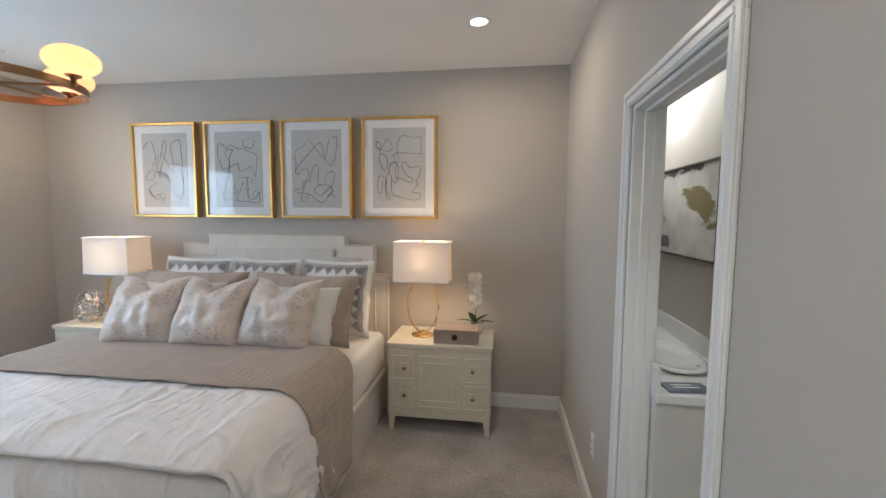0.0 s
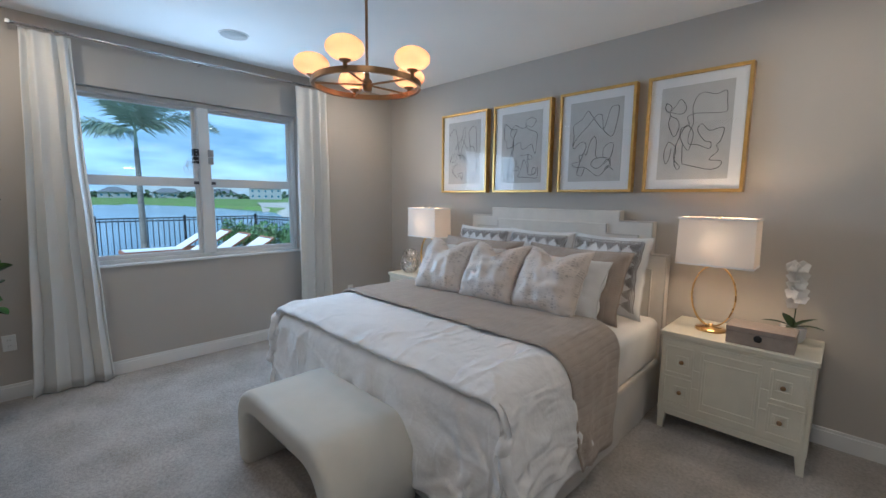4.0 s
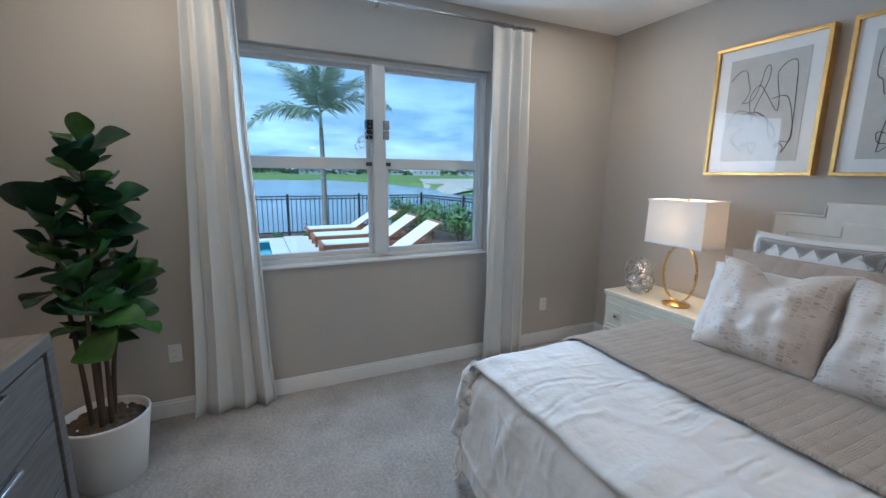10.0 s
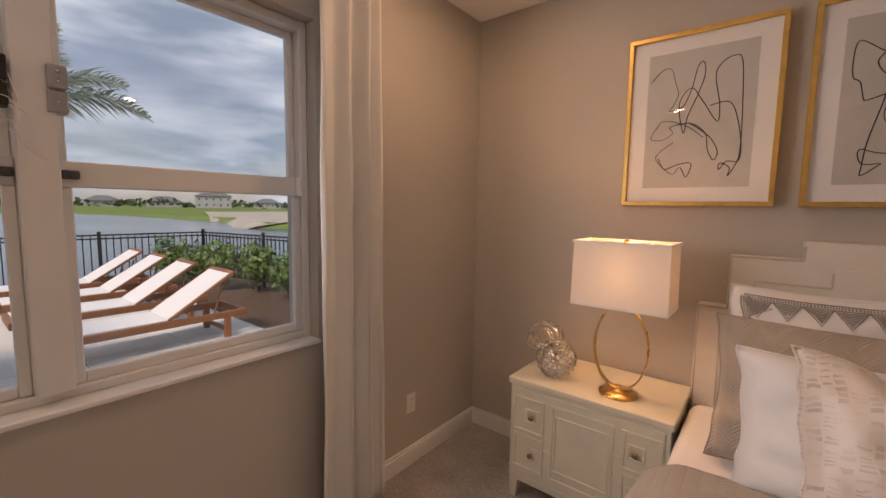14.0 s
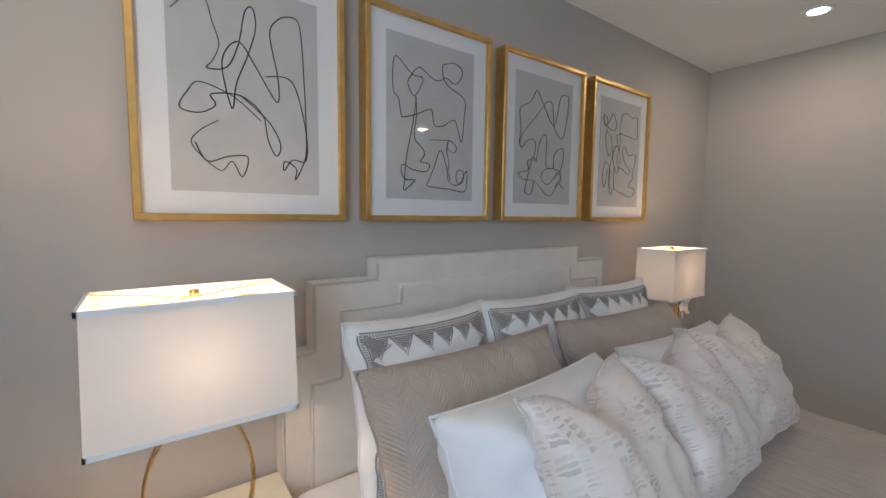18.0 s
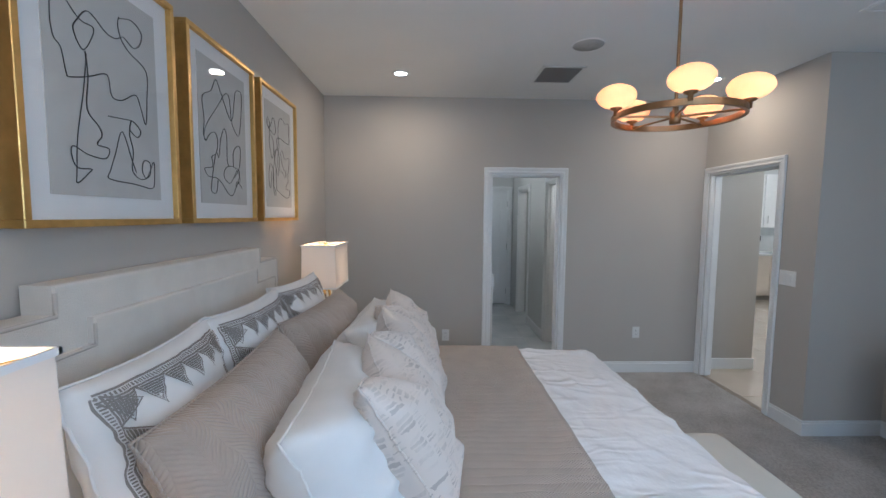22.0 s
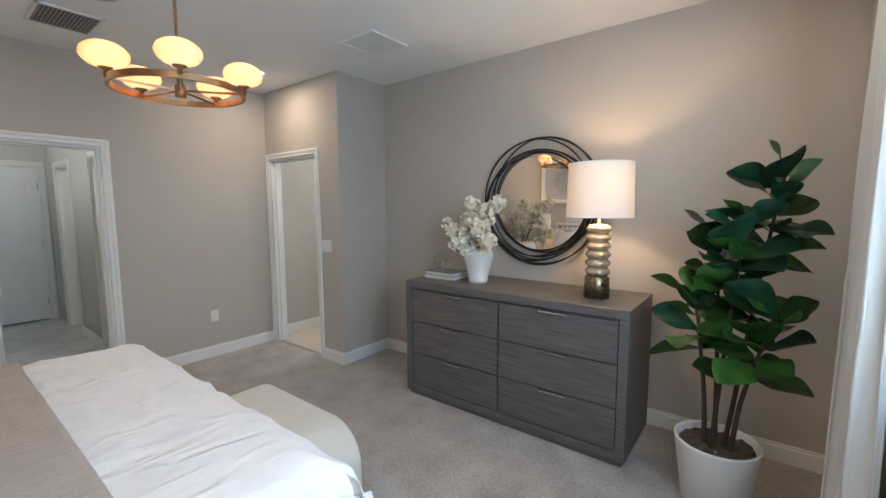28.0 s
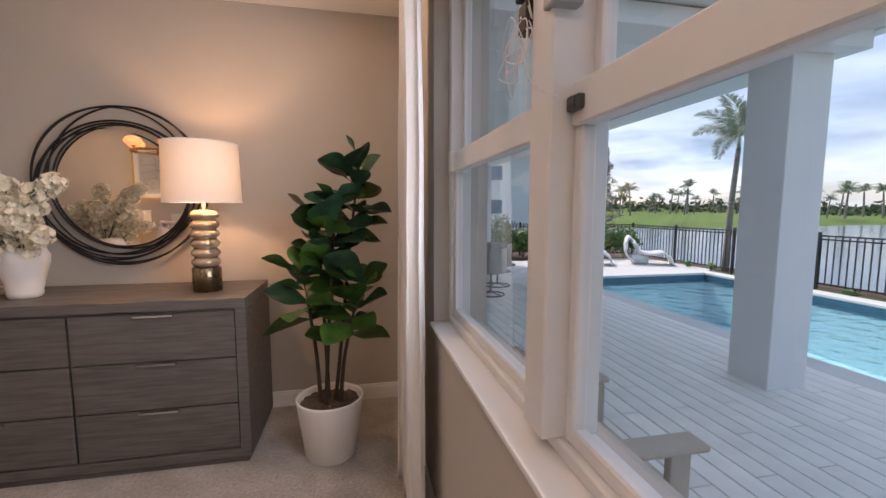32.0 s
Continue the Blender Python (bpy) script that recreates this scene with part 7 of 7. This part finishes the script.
def dining_chair(x_, y_, rz_):
    th = thing("patio_chair", (x_, y_, -0.10), rz_, "grey woven swivel patio chair on a metal base", "chair", "patio chairs")
    part("seat", box(-0.25, 0.25, -0.25, 0.25, 0.40, 0.45, 0.02), GREYW, th)
    part("backrest", sheet(14, 8, lambda u, v: (0.28 * math.sin(math.pi * (u - 0.5) * 1.1), 0.27 * math.cos(math.pi * (u - 0.5) * 1.1), 0.42 + 0.42 * v)), GREYW, th)
    part("post", tube([(0, 0, 0.03), (0, 0, 0.40)], 0.02, 8), FENCE, th)
    pts = [(0.24 * math.cos(a), 0.24 * math.sin(a), 0.015) for a in [2 * math.pi * i / 24 for i in range(24)]]
    part("base_ring", tube(pts, 0.014, 6, True), FENCE, th)
    for k in range(4):
        a = math.pi / 2 * k
        part("spoke", tube([(0, 0, 0.06), (0.24 * math.cos(a), 0.24 * math.sin(a), 0.018)], 0.010, 6), FENCE, th)
    return th


dining_chair(-5.35, -4.1, 30)
dining_chair(-5.75, -4.9, 120)
WHITEP = mat("white_moulded_resin", (0.80, 0.80, 0.80), 0.35, vary=0.02)
for x_, y_, rz_ in ((-11.0, -7.35, 58), (-9.4, -7.7, 58)):
    th = thing("lounge_chair", (x_, y_, -0.115), rz_, "white moulded resin lounge chair at the pool's end", "chair", "pool lounge chairs")

    prof = spline([(0, -0.30, 0.02), (0, -0.52, 0.22), (0, -0.60, 0.52), (0, -0.55, 0.76), (0, -0.44, 0.78), (0, -0.32, 0.55), (0, -0.16, 0.33), (0, 0.10, 0.28), (0, 0.40, 0.32), (0, 0.58, 0.24), (0, 0.66, 0.02)], 4)

    def seat_f(u, v):
        p = prof[min(len(prof) - 1, round(u * (len(prof) - 1)))]
        half = 0.34 * (1 - 0.38 * max(0.0, (p[2] - 0.45) / 0.33) ** 2)
        k = 2 * v - 1
        return (k * half, p[1] + (0.05 * k * k if p[2] > 0.4 else 0.0), max(0.0, p[2] + (0.05 * k * k if -0.3 < p[1] < 0.5 and p[2] > 0.2 else 0.0) - 0.09 * abs(k) ** 3 * (p[2] > 0.7)))
    part("shell", thicken(sheet(len(prof) - 1, 8, seat_f), 0.045), WHITEP, th, "", True)
    part("pedestal", box(-0.18, 0.18, -0.40, 0.05, 0.0, 0.26, 0.06, 3), WHITEP, th, "", True)


# ---- planting ----
def leaf_cloud(n, rx, ry, rz, size, rnd_, zc):
    """Many small leaves scattered in an uneven mound."""
    vs, fs = [], []
    for i in range(n):
        d = Vector((rnd_.gauss(0, 1), rnd_.gauss(0, 1), rnd_.gauss(0, 1))).normalized()
        k = rnd_.random() ** 0.45 * (0.75 + 0.45 * noise.noise(d * 2.1 + Vector((n, 0, 0))))
        p = Vector((d.x * rx * k, d.y * ry * k, zc + d.z * rz * k))
        s_ = size * rnd_.uniform(0.6, 1.3)
        u = Vector((rnd_.gauss(0, 1), rnd_.gauss(0, 1), rnd_.gauss(0, 0.6))).normalized()
        w = u.cross(d)
        w = w.normalized() if w.length > 1e-3 else u.orthogonal().normalized()
        b0 = len(vs)
        vs += [p - u * s_ * 0.5, p + w * s_ * 0.28, p + u * s_ * 0.5, p - w * s_ * 0.28]
        fs.append((b0, b0 + 1, b0 + 2, b0 + 3))
    me = bpy.data.meshes.new("foliage")
    me.from_pydata([tuple(v) for v in vs], [], fs)
    return me


def shrub(x_, y_, r, h, n, seed, size=0.09, matl=None, label="leafy green shrub in the mulch bed"):
    rr = random.Random(seed)
    th = thing("shrub", (x_, y_, GZ - 0.03), 0, label, "shrub", "garden shrubs")
    me = leaf_cloud(n, r, r, h * 0.5, size, rr, h * 0.52)
    me.materials.append(matl or SHRUB)
    o = new("foliage", me)
    o.parent = th
    bm = bmesh.new()
    for k in range(5):
        a = rr.uniform(0, 6.28)
        tube([(0, 0, 0), (0.5 * r * math.cos(a), 0.5 * r * math.sin(a), h * 0.7)], 0.008, 5, False, bm)
    part("stem", bm, STEM, th)
    return th


rnd = random.Random(77)
for k in range(9):
    shrub(-11.6 + 0.75 * k + rnd.uniform(-0.2, 0.2), 4.95 + 0.18 * k + rnd.uniform(-0.25, 0.25), rnd.uniform(0.45, 0.62), rnd.uniform(0.85, 1.2), 1000, 100 + k, 0.10)
for k in range(15):
    shrub(-11.68, -6.6 + 0.75 * k, rnd.uniform(0.12, 0.2), rnd.uniform(0.2, 0.36), 90, 200 + k, 0.08, None, "small young shrub at the foot of the fence")
for k in range(12):
    shrub(-11.4 + 0.62 * k, -9.0 - 0.16 * k + rnd.uniform(-0.1, 0.1), rnd.uniform(0.5, 0.7), rnd.uniform(1.1, 1.6), 900, 300 + k, 0.13, None, "tall clipped hedge shrub by the fence")


def frond(L, droop, n=70):
    """A plumed palm frond along +y, its leaflets set all round the rib."""
    vs, fs = [], []
    rr_ = random.Random(int(L * 100 + droop * 10))
    spine = [Vector((0, L * t * (1 - 0.12 * t), L * (0.55 * t - droop * t * t))) for t in [i / n for i in range(n + 1)]]
    for i in range(4, n):
        p, d = spine[i], (spine[i + 1] - spine[i - 1]).normalized()
        ll = L * 0.30 * math.sin(math.pi * (0.16 + 0.80 * i / n)) ** 0.7
        for k in range(4):
            s = 1 if k % 2 else -1
            side = Vector((s, 0.75, rr_.uniform(-0.75, 0.45))).normalized()
            lk = ll * rr_.uniform(0.75, 1.1)
            tip = p + side * lk + Vector((0, 0, -0.22 * lk))
            mid = p + side * lk * 0.5
            b0 = len(vs)
            w = d * (L * 0.0085)
            vs += [p - w * 0.6, mid - w, tip, mid + w]
            fs.append((b0, b0 + 1, b0 + 2, b0 + 3))
    b0 = len(vs)
    for i, p in enumerate(spine):
        r = 0.018 * L / 2 * (1 - 0.8 * i / n) + 0.003
        vs += [p + Vector((-r, 0, 0)), p + Vector((r, 0, 0)), p + Vector((0, 0, -r * 1.4))]
        if i:
            q = b0 + 3 * i
            for k in range(3):
                fs.append((q - 3 + k, q - 3 + (k + 1) % 3, q + (k + 1) % 3, q + k))
    me = bpy.data.meshes.new("frond")
    me.from_pydata([tuple(v) for v in vs], [], fs)
    me.materials.append(PALMLEAF)
    return me


FROND = [frond(2.1, 0.70), frond(2.1, 0.92), frond(1.9, 0.40)]


def palm(x_, y_, z_, trunk_h, scale_, seed, label, lean=(0, 0), n=15, r=0.11):
    rr = random.Random(seed)
    th = thing("palm_tree", (x_, y_, z_), 0, label, "palm tree", "palm trees")
    pts = spline([(0, 0, 0), (lean[0] * 0.3, lean[1] * 0.3, trunk_h * 0.5), (lean[0], lean[1], trunk_h)], 8)
    part("trunk", tube(pts, r, 12, taper=0.6), PALMBARK, th, "ringed grey trunk", True)
    part("crownshaft", tube([pts[-1], Vector(pts[-1]) + Vector((0, 0, 0.5 * scale_))], r * 0.55, 10, taper=0.5), PALMLEAF, th, "smooth green crownshaft", True)
    for k in range(n):
        o = new("frond", FROND[0 if k % 3 else (1 if k % 2 else 2)])
        o.parent = th
        az = k * 137.5 + rr.uniform(-15, 15)
        o.matrix_basis = Matrix.Translation(Vector(pts[-1]) + Vector((0, 0, 0.42 * scale_))) @ pose(0, 0, 0, 0, 0, az) @ pose(0, 0, 0, rr.uniform(-8, 38) if k > 3 else rr.uniform(45, 65), 0, 0) @ Matrix.Scale(scale_, 4)
    return th


palm(-11.72, 2.85, GZ - 0.03, 2.80, 0.96, 1, "young royal palm with feathery fronds by the fence", (-0.1, 0.0), 9, 0.085)
palm(-12.3, -6.05, GZ - 0.05, 3.10, 0.62, 2, "tall young palm with feathery fronds by the lake", (0.05, 0.2), 10, 0.085)
base_palm = palm(-62, -62, 0.6, 4.5, 0.9, 3, "distant palm on the grassy bank", (0.3, 0.2), 11, 0.2)
rnd = random.Random(12)
for k in range(56):
    b_ = radians(-64 + 0.95 * k + rnd.uniform(-1, 1))
    d_ = rnd.uniform(85, 130)
    x_, y_ = -3.4 - d_ * math.cos(b_), 2 + d_ * math.sin(b_)
    copy_thing(base_palm, pose(x_, y_, ground_z(x_, y_) - 0.1, 0, 0, rnd.uniform(0, 360)) @ Matrix.Scale(rnd.uniform(0.55, 1.05), 4))

# grey feathery tree near the hedge and far woods
rr = random.Random(31)
gt = thing("casuarina_tree", (-17.5, -19.5, GZ - 0.4), 0, "slim grey-green feathery tree beyond the fence", "tree")
part("trunk", tube([(0, 0, 0), (0.05, 0, 2.4), (0, 0.05, 5.2)], 0.10, 8, taper=0.2), PALMBARK, gt, "", True)
vs, fs = [], []
for i in range(1900):
    h = rr.random()
    z_ = 0.7 + 4.9 * h
    r = (1.25 * (1 - h) ** 0.8 * (0.75 + 0.35 * math.sin(h * 34))) * rr.random() ** 0.5 + 0.04
    a = rr.uniform(0, 6.28)
    p = Vector((r * math.cos(a), r * math.sin(a), z_ - 0.2 * r))
    u = Vector((rr.gauss(0, 1), rr.gauss(0, 1), rr.gauss(-0.3, 0.7))).normalized() * 0.16
    w = Vector((rr.gauss(0, 1), rr.gauss(0, 1), rr.gauss(0, 1))).normalized() * 0.03
    b0 = len(vs)
    vs += [p - u, p + w, p + u, p - w]
    fs.append((b0, b0 + 1, b0 + 2, b0 + 3))
me = bpy.data.meshes.new("crown")
me.from_pydata([tuple(v) for v in vs], [], fs)
me.materials.append(mat("grey_green_needles", (0.24, 0.27, 0.23), 0.8, scale=2, color2=(0.09, 0.12, 0.08)))
o = new("crown", me)
o.parent = gt
vs, fs = [], []
rr = random.Random(55)
for i in range(1500):
    b_ = radians(rr.uniform(-80, 80))
    d_ = rr.uniform(270, 420)
    bump_ = 0.5 + noise.noise(Vector((math.degrees(b_) * 0.22, 0, 3)))
    c = Vector((-3.4 - d_ * math.cos(b_), 2 + d_ * math.sin(b_), rr.uniform(-0.4, 1.0) + 2.8 * max(0, bump_)))
    for q in range(5):
        p = c + Vector((rr.gauss(0, 2.2), rr.gauss(0, 2.2), rr.gauss(0, 0.9)))
        u = Vector((rr.gauss(0, 1), rr.gauss(0, 1), rr.gauss(0, 0.5))).normalized() * rr.uniform(1.2, 2.4)
        w = Vector((rr.gauss(0, 1), rr.gauss(0, 1), rr.gauss(0, 0.8))).normalized() * rr.uniform(0.8, 1.6)
        b0 = len(vs)
        vs += [p - u, p + w, p + u, p - w]
        fs.append((b0, b0 + 1, b0 + 2, b0 + 3))
for i in range(800):
    b_ = radians(rr.uniform(-66, -13))
    d_ = rr.uniform(125, 165)
    x_, y_ = -3.4 - d_ * math.cos(b_), 2 + d_ * math.sin(b_)
    bump_ = 0.5 + noise.noise(Vector((math.degrees(b_) * 0.5, 0, 9)))
    c = Vector((x_, y_, ground_z(x_, y_) + rr.random() ** 1.5 * 5.2 * max(0.2, bump_)))
    for q in range(6):
        p = c + Vector((rr.gauss(0, 0.9), rr.gauss(0, 0.9), rr.gauss(0, 0.5)))
        u = Vector((rr.gauss(0, 1), rr.gauss(0, 1), rr.gauss(0, 0.6))).normalized() * rr.uniform(0.4, 0.9)
        w = Vector((rr.gauss(0, 1), rr.gauss(0, 1), rr.gauss(0, 0.8))).normalized() * rr.uniform(0.3, 0.6)
        b0 = len(vs)
        vs += [p - u, p + w, p + u, p - w]
        fs.append((b0, b0 + 1, b0 + 2, b0 + 3))
me = bpy.data.meshes.new("far_woods")
me.from_pydata([tuple(v) for v in vs], [], fs)
me.materials.append(FARLEAF)
tagged(new("far_woods", me), "low dark line of distant woods", "woods", kind="stuff")


# ---- houses across the lake ----
def house(x_, y_, z_, rz_, w, d, h, storeys, label):
    th = thing("house", (x_, y_, z_), rz_, label, "house", "houses across the lake")
    part("wall", box(-w / 2, w / 2, -d / 2, d / 2, -0.5, h), STUCCO if d < 10 else FARWALL, th)
    bm = bmesh.new()
    e_ = 0.6
    lo = [bm.verts.new((sx * (w / 2 + e_), sy * (d / 2 + e_), h)) for sx, sy in ((-1, -1), (1, -1), (1, 1), (-1, 1))]
    rl = max(0.5, w / 2 - d / 2)
    hi = [bm.verts.new((-rl, 0, h + d * 0.27)), bm.verts.new((rl, 0, h + d * 0.27))]
    bm.faces.new(lo[::-1])
    bm.faces.new((lo[0], lo[1], hi[1], hi[0]))
    bm.faces.new((lo[2], lo[3], hi[0], hi[1]))
    bm.faces.new((lo[1], lo[2], hi[1]))
    bm.faces.new((lo[3], lo[0], hi[0]))
    part("roof", bm, ROOFG, th, "grey hipped tile roof")
    for s_ in range(storeys):
        z0_ = 0.9 + s_ * 3.0
        nwin = max(2, int(w / 3.2))
        for k in range(nwin):
            cx_ = -w / 2 + w * (k + 0.5) / nwin
            wn_ = part("window", box(cx_ - 0.65, cx_ + 0.65, -d / 2 - 0.06, -d / 2 + 0.02, z0_, z0_ + 1.4), FRAMEW, th)
            part("pane", box(cx_ - 0.56, cx_ + 0.56, -d / 2 - 0.075, -d / 2 - 0.06, z0_ + 0.09, z0_ + 1.31), POOLTILE, wn_, "dark glass pane")
    return th


for k, (b_, d_, w_, s_) in enumerate(((7.0, 300, 15, 1), (12.0, 310, 17, 1), (-1.5, 320, 14, 1), (17.5, 290, 17, 1), (22.5, 260, 17, 2), (28.5, 290, 16, 1))):
    bb = radians(b_)
    house(-3.4 - d_ * math.cos(bb), 2 + d_ * math.sin(bb), -0.1, 90 - b_, w_, 11, 3.1 * s_ + 0.1, s_, "pale stucco house with grey hipped roof across the lake")
house(-16.8, -37.0, 0.0, 160, 11, 9, 6.2, 2, "white two-storey house with grey hipped roof beyond the hedge")
setting("sand_lot", sheet(10, 6, lambda u, v: (-45 - 60 * u, 20 + 26 * v + 22 * u, ground_z(-45 - 60 * u, 20 + 26 * v + 22 * u) + 0.25)), SAND, "pale bare building lots beyond the grass bank", "bare ground")
setting("sand_lot_south", sheet(10, 6, lambda u, v: (-62 - 30 * u, -42 + 26 * v, ground_z(-62 - 30 * u, -42 + 26 * v) + 0.25)), SAND, "pale bare building lots on the far bank", "bare ground")
